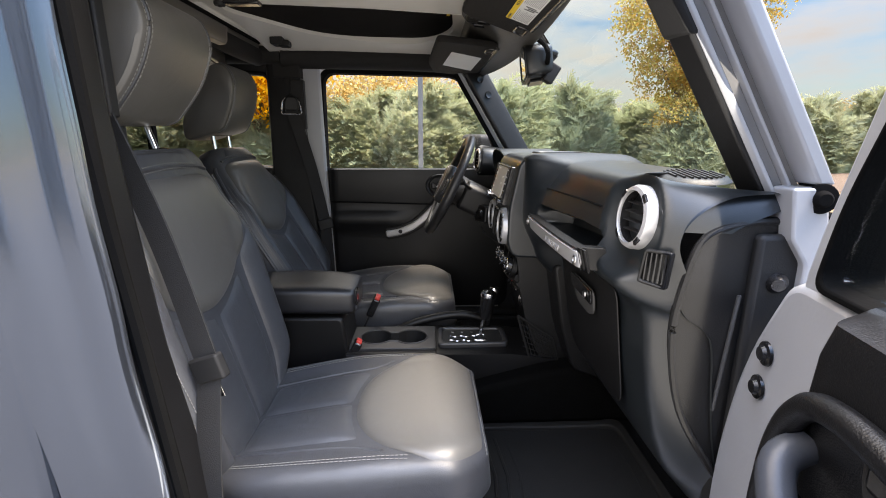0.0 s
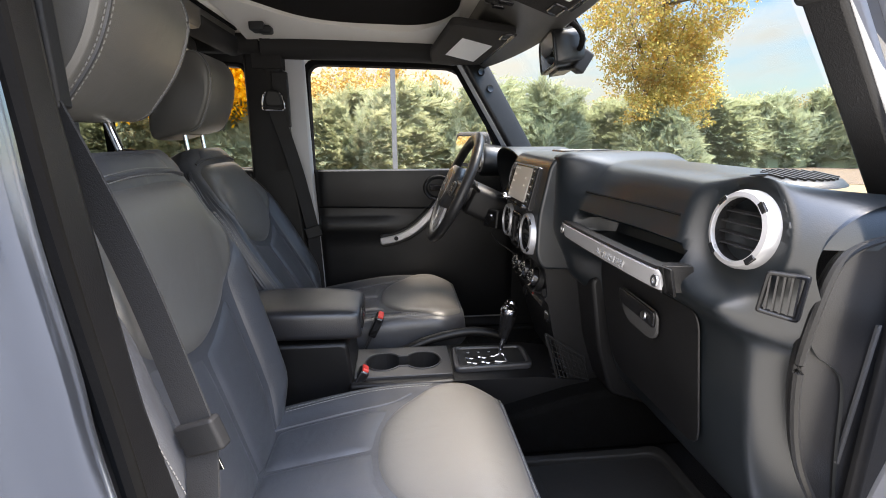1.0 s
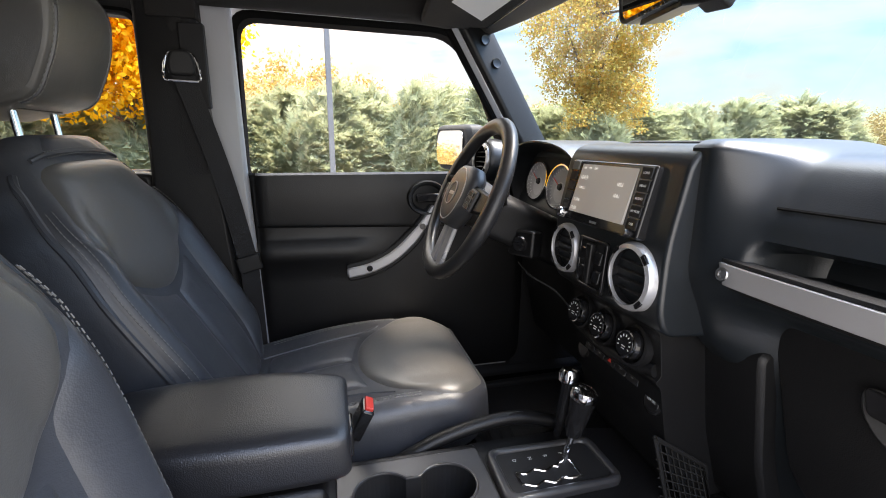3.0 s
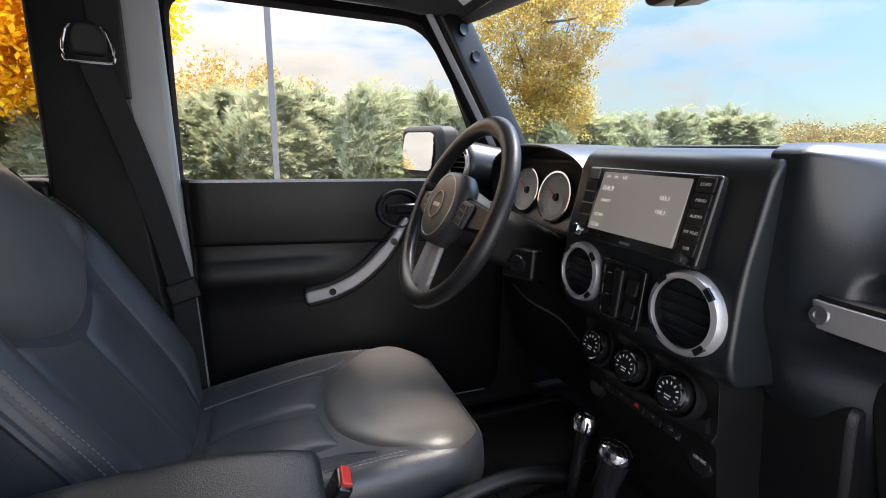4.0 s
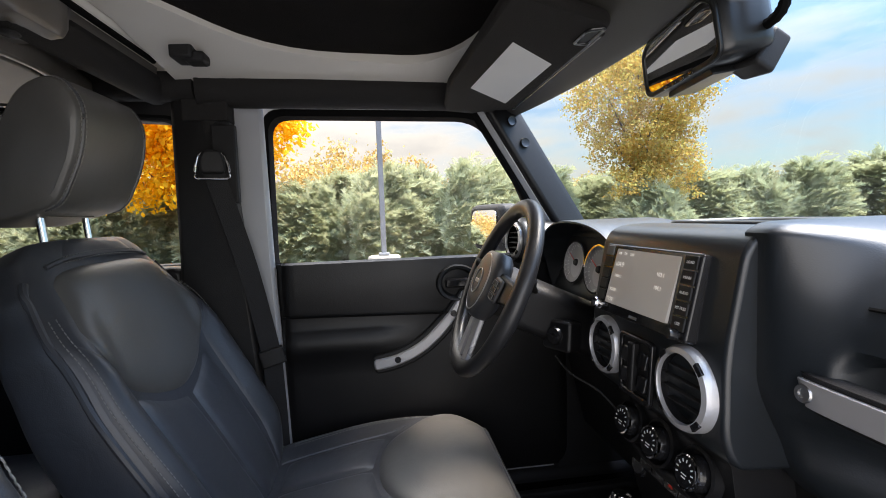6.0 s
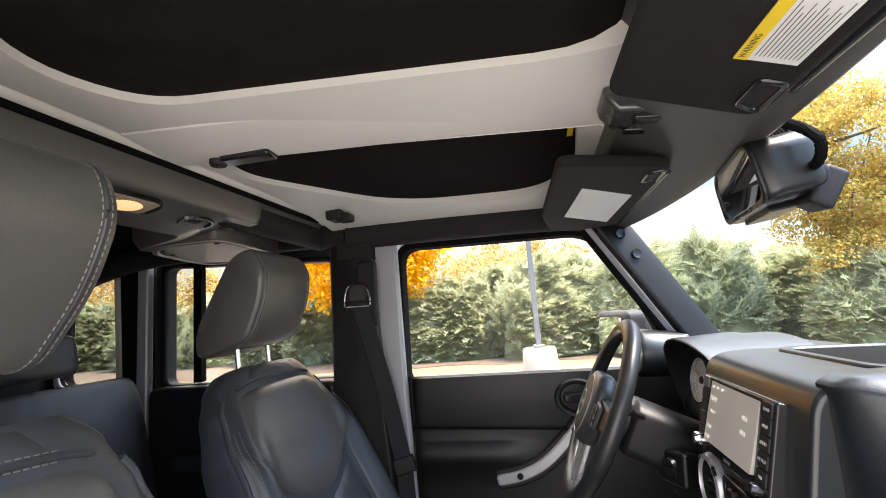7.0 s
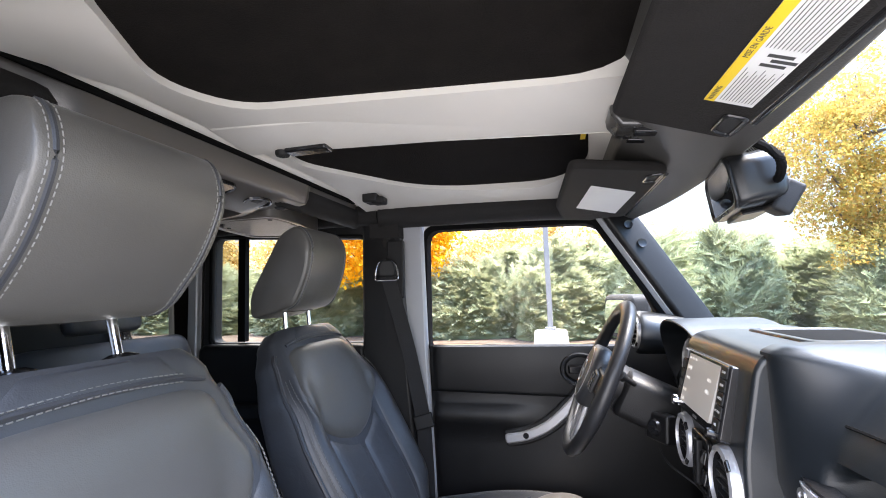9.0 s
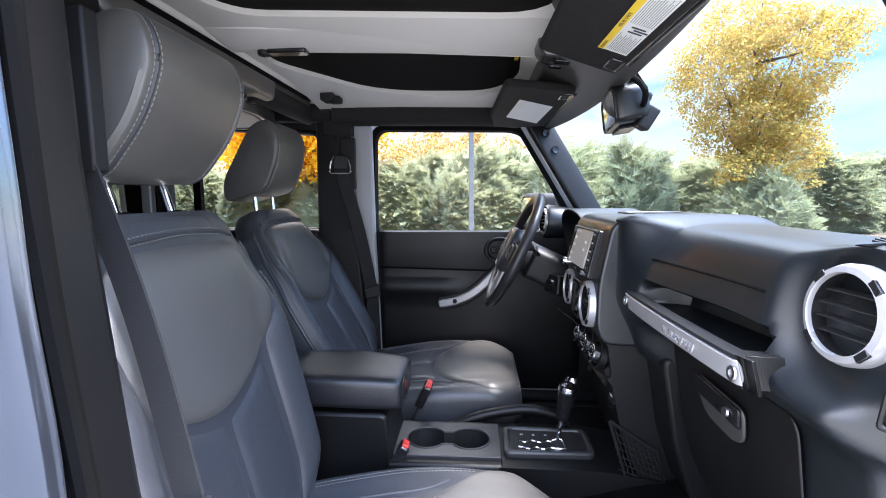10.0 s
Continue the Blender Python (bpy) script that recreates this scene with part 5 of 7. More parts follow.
def dash_row(y):
    """The dashboard's section at y, in x and z."""
    pts = spline([Vector((x, 0, z)) for x, z in PROF], 4)
    out = []
    edge = smooth_step(-0.735, -0.66, y) if y < 0 else 1 - smooth_step(0.62, 0.70, y)
    bow = 0.085 * (y / 0.7) ** 2
    drvr = smooth_step(0.10, 0.20, y)
    for q in pts:
        x, z = q.x, q.z
        x = x - bow * smooth_step(0.20, 0.36, x) + 0.075 * (1 - edge)
        x -= 0.028 * smooth_step(-0.50, -0.20, y) * (y < 0) * smooth_step(1.0, 1.10, z) * (1 - smooth_step(1.16, 1.235, z))
        # pocket behind the grab handle
        k = smooth_step(-0.575, -0.535, y) * (1 - smooth_step(-0.265, -0.225, y)) * smooth_step(1.086, 1.098, z) * (1 - smooth_step(1.126, 1.138, z))
        x += 0.085 * k
        # round pod of the outer vent
        w = 1 - smooth_step(0.066, 0.106, math.hypot(y + 0.652, z - 1.181))
        x += (0.110 + 0.10 * (z - 1.181) - x) * w
        # the fascia sweeps out into the rim of the centre stack
        b = smooth_step(-0.250, -0.165, y) * (1 - smooth_step(0.3, 0.4, y)) * (y < 0)
        if b > 0:
            goal = 0.026 + 0.04 * smooth_step(1.10, 0.98, z) if z < 1.236 else 0.026 + max(0.0, (z - 1.236)) * 2
            if z > 0.9 and x > goal:
                k2 = smooth_step(0.90, 1.0, z) * (1 - smooth_step(0.02, 0.16, x - 0.11)) * b
                x += (goal - x) * k2
            z += 0.016 * b * smooth_step(1.15, 1.24, z)
        if y > 0:
            x += 0.02 * drvr * smooth_step(1.02, 1.12, z) * (1 - smooth_step(1.2, 1.24, z))
        out.append(Vector((x, y, z - 0.02 * (1 - edge))))
    return out


bm = bmesh.new()
grid(bm, [dash_row(-0.735 + 0.595 * i / 110) for i in range(111)])
part("passenger_fascia", bm, PLASTIC_DASH, dash, "grained black fascia with a deep pocket")
bm = bmesh.new()
grid(bm, [dash_row(0.14 + 0.56 * i / 50) for i in range(51)])
part("driver_fascia", bm, PLASTIC_DASH, dash)
bm = bmesh.new()
tube(bm, [Vector(dash_row(-0.240 - 0.30 * i / 16)[37]) + Vector((-0.0006, 0, 0)) for i in range(17)], 0.0020, 5)
part("airbag_seam", bm, RUBBER, dash, "thin dark airbag seam")
# end panel next to the open door
bm = bmesh.new()
prism(bm, rounded([(0.345, 1.188), (0.236, 1.192), (0.166, 1.170), (0.141, 1.096), (0.134, 1.006), (0.160, 0.89), (0.223, 0.785), (0.30, 0.68), (0.34, 0.66)], [0.02, 0.03, 0.03, 0.04, 0.05, 0.05, 0.05, 0.04, 0.02]), lambda u, v, d: Vector((u, -0.715 - d, v)), 0.016)
ec = part("end_panel", bm, PLASTIC, dash, "black plastic end panel with a raised rim", bevel=0.006)
bm = bmesh.new()
tube(bm, spline([(0.30, -0.728, 1.186), (0.236, -0.729, 1.186), (0.170, -0.730, 1.164), (0.146, -0.731, 1.096), (0.139, -0.731, 1.006), (0.164, -0.731, 0.89), (0.226, -0.731, 0.785), (0.30, -0.731, 0.685)], 8), 0.006, 8)
part("panel_rim", bm, PLASTIC, ec)
bm = bmesh.new()
tube(bm, [(0.231, -0.7325, 1.077), (0.217, -0.7325, 0.887)], 0.0032, 6)
part("panel_rib", bm, surface("grey_rib", (0.06, 0.06, 0.06), 0.5), ec, "grey moulded rib")
# speaker on the dash top
bm = bmesh.new()
ms = basis((0.215, -0.60, 1.236), (0.0, -0.12, 1))
lathe(bm, [(0.0, 0.008), (0.045, 0.008), (0.055, 0.006), (0.062, 0.0)], ms, 28, squash=0.8)
spk = part("dash_speaker", bm, PLASTIC, dash, "dash-top speaker")
bm = bmesh.new()
for i in range(9):
    x = -0.04 + 0.01 * i
    ly = math.sqrt(max(0, 0.047 ** 2 - x * x)) * 0.8
    box(bm, (x - 0.0018, -ly, 0.0075), (x + 0.0018, ly, 0.0105), ms)
part("speaker_rib", bm, PLASTIC_SOFT, spk)


def round_vent(at, axis, r, parent, label):
    """A round vent: satin ring with four black notches, black bowl and slats."""
    m = basis(at, axis)
    bm = bmesh.new()
    lathe(bm, [(r * 0.80, 0.001), (r * 0.80, 0.005), (r * 0.82, 0.0075), (r * 0.94, 0.0055), (r, -0.001), (r * 1.01, -0.030)], m, 48)
    rg = part("vent_ring", bm, SILVER_TRIM, parent, label)
    bm = bmesh.new()
    lathe(bm, [(0.0, -0.034), (r * 0.5, -0.034), (r * 0.78, -0.020), (r * 0.795, 0.002)], m, 48)
    part("vent_bowl", bm, GLOSS_BLACK, rg)
    for i, v in enumerate((-0.42, -0.14, 0.14, 0.42)):
        bm = bmesh.new()
        h = math.sqrt(max(0, 0.74 ** 2 - v * v)) * r
        mm = m @ Matrix.Translation((0, v * r, -0.008)) @ Matrix.Rotation(radians(10), 4, "X")
        box(bm, (-h, -0.0009, -0.010), (h, 0.0009, 0.007), mm)
        part("vent_slat", bm, PLASTIC_SOFT, rg, bevel=0.0008)
    for q in (45, 135, 225, 315):
        bm = bmesh.new()
        mm = m @ Matrix.Rotation(radians(q), 4, "Z") @ Matrix.Translation((r * 0.895, 0, 0.0062))
        box(bm, (-r * 0.075, -r * 0.15, -0.003), (r * 0.075, r * 0.15, 0.0012), mm)
        part("vent_notch", bm, GLOSS_BLACK, rg, bevel=0.001)
    return rg


round_vent((0.098, -0.652, 1.181), (-1, -0.04, 0.10), 0.051, dash, "satin silver vent ring")
round_vent((-0.010, 0.640, 1.207), (-1, -0.15, 0.10), 0.050, dash, "satin silver vent ring")
bm = bmesh.new()
lathe(bm, [(0.058, -0.13), (0.064, -0.01), (0.057, 0.0), (0.05, -0.01)], basis((-0.010, 0.640, 1.207), (-1, -0.15, 0.10)), 32)
part("vent_pod", bm, PLASTIC_DASH, dash)
# slot vent
bm = bmesh.new()
mv = basis((0.108, -0.722, 1.118), (-1, -0.75, 0.1)) @ Matrix.Diagonal((0.8, 0.8, 1, 1))
ring(bm, rounded([(-0.028, -0.032), (0.026, -0.036), (0.03, 0.034), (-0.022, 0.032)], 0.006), rounded([(-0.022, -0.026), (0.020, -0.030), (0.024, 0.028), (-0.017, 0.026)], 0.004), lambda u, v, d: mv @ Vector((u, v, d)), 0.012)
sv = part("slot_vent", bm, PLASTIC, dash, "small slatted demister vent", bevel=0.002)
for i in range(5):
    bm = bmesh.new()
    box(bm, (-0.018 + 0.009 * i, -0.028, 0.0), (-0.0155 + 0.009 * i, 0.028, 0.009), mv)
    part("slat", bm, GLOSS_BLACK, sv)
# grab handle
gh = [(0.075, -0.185, 1.094), (0.045, -0.20, 1.094), (0.034, -0.23, 1.094), (0.030, -0.40, 1.095), (0.033, -0.572, 1.096), (0.044, -0.590, 1.096), (0.085, -0.598, 1.096)]
gpts = spline(gh, 6)
for nm, wz, dx, mat, lab, off in (("handle_grip", 0.021, 0.022, PLASTIC, "black rubber grip", 0.0), ("handle_face", 0.0155, 0.006, SILVER_TRIM, "satin silver handle face", -0.0045)):
    bm = bmesh.new()
    rows = []
    use = gpts if nm == "handle_grip" else gpts[7:-7]
    for i, q in enumerate(use):
        t = (use[min(i + 1, len(use) - 1)] - use[max(i - 1, 0)]).normalized()
        n = Vector((0, 0, 1)).cross(t).normalized()
        if n.x > 0:
            n = -n
        up = Vector((-0.25, 0, 1)).normalized()
        k = 1.0 if nm == "handle_grip" else min(1.0, 0.45 + 0.3 * min(i, len(use) - 1 - i))
        o = q + n * (-off if off < 0 else 0)
        rows.append([o + up * wz * k + n * 0.0, o - up * wz * k, o - up * wz * k - n * dx, o + up * wz * k - n * dx])
    grid(bm, rows, close_u=True, caps=True)
    hd2 = part(nm, bm, mat, dash, lab, bevel=0.004)
for y in (-0.212, -0.590):
    bm = bmesh.new()
    lathe(bm, [(0.0, 0.0), (0.004, 0.0), (0.0045, 0.002), (0.0085, 0.002), (0.0095, 0.0)], basis((0.0285, y, 1.095), (-1, 0, 0.1)), 16)
    part("handle_bolt", bm, STEEL, hd2, "recessed bolt")
writing("raised_letters", "SINCE 1941", 0.021, basis((0.0242, -0.455, 1.095), (-1, 0, 0.25)), SILVER_TRIM, hd2, 0.0012)
writing("airbag_letters", "AIRBAG", 0.011, basis((0.1215, -0.535, 1.190), (-1, 0, 1.0)), surface("faint_mark", (0.045, 0.045, 0.047), 0.5), dash)
# glove box
bm = bmesh.new()
prism(bm, rounded([(-0.22, 1.03), (-0.575, 1.035), (-0.575, 0.79), (-0.26, 0.79)], [0.02, 0.03, 0.04, 0.06]), lambda u, v, d: Vector((0.119 + (1.03 - v) * 0.135 - d, u, v)), 0.004)
gb = part("glove_box_lid", bm, PLASTIC, dash, "black glove box lid", bevel=0.002)
bm = bmesh.new()
prism(bm, rounded([(-0.335, 1.000), (-0.475, 0.995), (-0.47, 0.945), (-0.44, 0.93), (-0.36, 0.935), (-0.335, 0.965)], 0.018), lambda u, v, d: Vector((0.112 + (1.03 - v) * 0.135 - d, u, v)), 0.006)
part("lid_pull", bm, surface("grey_pull_lip", (0.05, 0.05, 0.05), 0.4, var=0.1), gb, "grey-edged pull recess", bevel=0.003)
bm = bmesh.new()
prism(bm, rounded([(-0.34, 1.000), (-0.472, 0.995), (-0.468, 0.962), (-0.345, 0.968)], 0.008), lambda u, v, d: Vector((0.106 + (1.03 - v) * 0.135 - d, u, v)), 0.005)
pl = part("lid_latch", bm, GLOSS_BLACK, gb, bevel=0.002)
bm = bmesh.new()
lathe(bm, [(0.0, 0.003), (0.007, 0.003), (0.0085, 0.0)], basis((0.1065, -0.44, 0.978), (-1, 0, 0.1)), 16)
part("lock", bm, STEEL, pl)

# ---- centre stack ----
st = thing("centre_stack", (0.05, 0, 0.66), "black centre console stack with touch screen, vents and knobs", "dashboard console")
bm = bmesh.new()
prof = [(0.040, 1.253), (0.022, 1.245), (0.011, 1.227), (-0.011, 1.115), (-0.012, 1.02), (0.004, 0.985), (0.30, 0.97), (0.30, 1.242), (0.16, 1.254), (0.08, 1.256)]
prism(bm, rounded([(a, b) for a, b in prof], [0.012, 0.012, 0.012, 0.03, 0.02, 0.02, 0.01, 0.01, 0.03, 0.03]), lambda u, v, d: Vector((u + 0.0, -0.158 + d, v)), 0.316)
part("upper_housing", bm, PLASTIC_DASH, st, bevel=0.022, segments=5)
bm = bmesh.new()
prism(bm, rounded([(-0.004, 1.0), (0.022, 0.975), (0.032, 0.905), (0.022, 0.897), (0.034, 0.885), (0.052, 0.80), (0.085, 0.70), (0.14, 0.62), (0.34, 0.62), (0.34, 1.0)], 0.008), lambda u, v, d: Vector((u, -0.128 + d, v)), 0.256)
part("lower_housing", bm, PLASTIC, st, bevel=0.01, segments=3)
bm = bmesh.new()
prism(bm, rounded([(0.25, 1.0), (0.10, 0.98), (0.13, 0.8), (0.17, 0.68), (0.28, 0.64)], 0.02), lambda u, v, d: Vector((u, -0.225 + d, v)), 0.11)
part("knee_panel", bm, PLASTIC, st, bevel=0.015)
# open tray on the stack's top
bm = bmesh.new()
ring(bm, rounded([(0.10, -0.12), (0.10, 0.12), (0.25, 0.10), (0.25, -0.10)], 0.03), rounded([(0.112, -0.105), (0.112, 0.105), (0.24, 0.088), (0.24, -0.088)], 0.03), lambda u, v, d: Vector((u, v, 1.251 + d)), 0.009)
tray = part("tray_rim", bm, PLASTIC_DASH, st, bevel=0.004)
bm = bmesh.new()
prism(bm, rounded([(0.112, -0.105), (0.112, 0.105), (0.24, 0.088), (0.24, -0.088)], 0.03), lambda u, v, d: Vector((u, v, 1.254 + d)), 0.003)
part("tray_mat", bm, RUBBER, tray)


def face(y, z, x=None):
    """The frame on the stack's face, looking back into the cabin; u to the right as seen, v up."""
    xx = x if x is not None else (-0.0045 - (1.22 - z) * 0.055 if z > 1.0 else 0.004 + (0.985 - z) * 0.27)
    m = basis((xx, y, z), (-1, 0, 0.055 if z > 1.0 else 0.25))
    return m


mf = basis((-0.003, 0.005, 1.172), (-1, 0, 0.24))
bm = bmesh.new()
prism(bm, rounded([(-0.115, -0.056), (0.115, -0.056), (0.115, 0.053), (-0.115, 0.053)], 0.006), lambda u, v, d: mf @ Vector((u, v, d - 0.010)), 0.020)
radio = part("radio", bm, GLOSS_BLACK, st, "gloss black radio unit", bevel=0.003)
bm = bmesh.new()
lean = lambda v: 0.0105 + 0.0040 * (0.046 - v) / 0.086
prism(bm, rounded([(-0.078, -0.040), (0.078, -0.040), (0.078, 0.046), (-0.078, 0.046)], 0.002), lambda u, v, d: mf @ Vector((u, v, (0.009 if d == 0 else lean(v)))), 1.0)
scr = part("screen", bm, SCREEN, radio, "lit grey touch screen, glare put into its glow")
for tx, u, v, sz in (("AM", -0.066, 0.039, 0.006), ("FM", -0.050, 0.039, 0.006), ("SAT", -0.032, 0.039, 0.006), ("104.9", -0.060, 0.022, 0.011), ("103.1", 0.047, 0.018, 0.008), ("104.1", 0.047, 0.000, 0.008), ("SCAN", -0.062, -0.018, 0.007), ("12:20", -0.064, -0.033, 0.008), ("DIRECT", -0.056, 0.004, 0.006)):
    writing("screen_text", tx, sz, mf @ Matrix.Translation((u, v, lean(v) + 0.0012)), LIT_INK, scr, 0.0001)
for i, tx in enumerate(("LOAD", "MENU", "AUDIO", "MY FILES", "USB")):
    bm = bmesh.new()
    prism(bm, rounded([(0.086, 0.032 - 0.019 * i), (0.110, 0.032 - 0.019 * i), (0.110, 0.049 - 0.019 * i), (0.086, 0.049 - 0.019 * i)], 0.002), lambda u, v, d: mf @ Vector((u, v, 0.009 + d)), 0.003)
    k = part("key", bm, PLASTIC_SOFT, radio, bevel=0.0008)
    writing("key_text", tx, 0.0052, mf @ Matrix.Translation((0.098, 0.0405 - 0.019 * i, 0.0122)), WHITE_INK, k, 0.0001)
for i in range(5):
    bm = bmesh.new()
    prism(bm, rounded([(-0.110, 0.034 - 0.018 * i), (-0.088, 0.034 - 0.018 * i), (-0.088, 0.050 - 0.018 * i), (-0.110, 0.050 - 0.018 * i)], 0.002), lambda u, v, d: mf @ Vector((u, v, 0.009 + d)), 0.003)
    part("key", bm, PLASTIC_SOFT if i else GREY_INK, radio, bevel=0.0008)
for u, r in ((-0.099, 0.009), (0.098, 0.007)):
    bm = bmesh.new()
    lathe(bm, [(0.0, 0.014), (r * 0.85, 0.014), (r, 0.011), (r, 0.0)], mf @ Matrix.Translation((u, -0.046 if u < 0 else -0.049, 0.008)), 20)
    part("small_knob" if u < 0 else "socket", bm, GLOSS_BLACK if u > 0 else CHROME, radio)
bm = bmesh.new()
box(bm, (-0.01, -0.0515, 0.010), (0.01, -0.0475, 0.0105), mf)
part("maker_mark", bm, GREY_INK, radio)
round_vent(face(-0.098, 1.062).translation + Vector((-0.006, 0, 0)), (-1, 0.0, 0.05), 0.052, st, "satin silver vent ring")
round_vent(face(0.100, 1.062).translation + Vector((-0.006, 0, 0)), (-1, 0.0, 0.05), 0.047, st, "satin silver vent ring")
# window switches
mw = face(0.008, 1.052)
bm = bmesh.new()
ring(bm, rounded([(-0.040, -0.046), (0.040, -0.046), (0.043, 0.046), (-0.043, 0.046)], 0.010), rounded([(-0.034, -0.036), (0.034, -0.036), (0.036, 0.040), (-0.036, 0.040)], 0.008), lambda u, v, d: mw @ Vector((u, v, d)), 0.008)
sw = part("switch_bezel", bm, GLOSS_BLACK, st, "black window switch panel", bevel=0.002)
bm = bmesh.new()
prism(bm, rounded([(-0.034, -0.036), (0.034, -0.036), (0.036, 0.040), (-0.036, 0.040)], 0.008), lambda u, v, d: mw @ Vector((u, v, d)), 0.003)
part("switch_bed", bm, PLASTIC_SOFT, sw)
for u in (-0.021, 0.023):
    for v in (0.016, -0.016):
        bm = bmesh.new()
        prism(bm, rounded([(u - 0.010, v - 0.011), (u + 0.010, v - 0.011), (u + 0.010, v + 0.011), (u - 0.010, v + 0.011)], 0.003), lambda a, b, d: mw @ Vector((a, b, 0.003 + d * (1.0 if b < v else 0.55))), 0.009)
        part("window_switch", bm, GLOSS_BLACK, sw, bevel=0.002)
bm = bmesh.new()
prism(bm, rounded([(-0.006, -0.034), (0.006, -0.034), (0.008, 0.038), (-0.008, 0.038)], 0.004), lambda u, v, d: mw @ Vector((u, v, 0.003 + d)), 0.012)
part("lock_bar", bm, PLASTIC, sw, bevel=0.003)
# heater knobs
for y, tick in ((0.080, 0), (0.003, 1), (-0.078, 2)):
    mk = face(y, 0.938)
    bm = bmesh.new()
    lathe(bm, [(0.034, -0.01), (0.034, 0.004), (0.030, 0.006), (0.028, -0.004)], mk, 32)
    wl2 = part("knob_well", bm, PLASTIC, st)
    bm = bmesh.new()
    lathe(bm, [(0.0, 0.020), (0.019, 0.020), (0.021, 0.018), (0.024, 0.0)], mk, 32)
    kn = part("heater_knob", bm, GLOSS_BLACK, st, "black heater knob with chrome edge")
    bm = bmesh.new()
    lathe(bm, [(0.0205, 0.0195), (0.0225, 0.0185), (0.0225, 0.015), (0.0215, 0.015)], mk, 32)
    part("knob_edge", bm, CHROME, kn)
    bm = bmesh.new()
    for i in range(9):
        q = radians(200 - 28 * i)
        mm = mk @ Matrix.Translation((0.014 * math.cos(q), 0.014 * math.sin(q), 0.0202)) @ Matrix.Rotation(q, 4, "Z")
        box(bm, (-0.002, -0.0009, 0), (0.002, 0.0009, 0.0003), mm)
    box(bm, (-0.005, -0.004, 0.0201), (0.005, -0.0025, 0.0204), mk)
    box(bm, (-0.004, -0.008, 0.0201), (0.004, -0.0065, 0.0204), mk)
    part("knob_marks", bm, WHITE_INK, kn)
# lip and button strip
bm = bmesh.new()
tube(bm, spline([(0.03, 0.118, 0.912), (0.022, 0.06, 0.902), (0.020, 0.0, 0.900), (0.022, -0.06, 0.902), (0.03, -0.118, 0.912)], 8), 0.011, 12)
part("finger_lip", bm, PLASTIC, st)
for i, y in enumerate((0.075, 0.042, 0.009, -0.024, -0.057)):
    mk = basis((0.041, y, 0.868), (-1, 0, 0.22))
    bm = bmesh.new()
    prism(bm, rounded([(-0.0155, -0.011), (0.0155, -0.011), (0.0155, 0.011), (-0.0155, 0.011)], 0.002), lambda u, v, d: mk @ Vector((u, v, d)), 0.004)
    bt = part("push_button", bm, GLOSS_BLACK, st, bevel=0.001)
    bm = bmesh.new()
    if i == 2:
        a = [mk @ Vector(q) for q in ((-0.006, -0.005, 0.0043), (0.006, -0.005, 0.0043), (0.0, 0.006, 0.0043))]
        bm.faces.new([bm.verts.new(q) for q in a])
        part("hazard_mark", bm, RED, bt, "red hazard triangle")
    else:
        box(bm, (-0.005, 0.001, 0.004), (0.005, 0.0025, 0.0043), mk)
        box(bm, (-0.003, -0.003, 0.004), (0.003, -0.0015, 0.0043), mk)
        part("button_mark", bm, GREY_INK, bt)
for y, nm in ((0.105, "cap_socket"), (-0.103, "power_socket")):
    mk = basis((0.046, y, 0.848), (-1, 0, 0.2))
    bm = bmesh.new()
    lathe(bm, [(0.0, 0.006), (0.016, 0.006), (0.0175, 0.004), (0.021, 0.003), (0.022, -0.004)], mk, 26)
    so = part(nm, bm, GLOSS_BLACK, st, "black 12 volt socket cap")
    if y < 0:
        writing("socket_text", "12V DC", 0.0062, mk @ Matrix.Translation((0, 0.002, 0.0062)), WHITE_INK, so, 0.0001)

# ---- instrument hood, steering column, wheel ----
cl = thing("instrument_cluster", (0.08, 0.38, 1.1), "hooded instrument cluster with chrome-ringed dials", "instrument cluster")
arch_o = spline([Vector((0.170, 1.06, 0)), Vector((0.172, 1.17, 0)), Vector((0.205, 1.232, 0)), Vector((0.30, 1.258, 0)), Vector((0.44, 1.257, 0)), Vector((0.545, 1.222, 0)), Vector((0.585, 1.15, 0)), Vector((0.585, 1.05, 0))], 6)
bm = bmesh.new()
rows = []
cx, cz = 0.385, 1.14
for (k, xx) in ((1.0, 0.22), (1.0, 0.09), (1.0, 0.040), (0.985, 0.030), (0.955, 0.030), (0.93, 0.045), (0.90, 0.118)):
    rows.append([Vector((xx + 0.055 * (1.0 - (q.y - 1.05) / 0.21) * (xx < 0.06), cx + (q.x - cx) * k, cz + (q.y - cz) * k)) for q in arch_o])
grid(bm, rows)
part("hood", bm, PLASTIC_DASH, cl)
bm = bmesh.new()
prism(bm, [(q.x, q.y) for q in arch_o], lambda u, v, d: Vector((0.112 + d + (1.26 - v) * -0.06, cx + (u - cx) * 0.92, cz + (v - cz) * 0.92)), 0.01)
part("dial_bed", bm, PLASTIC_SOFT, cl)
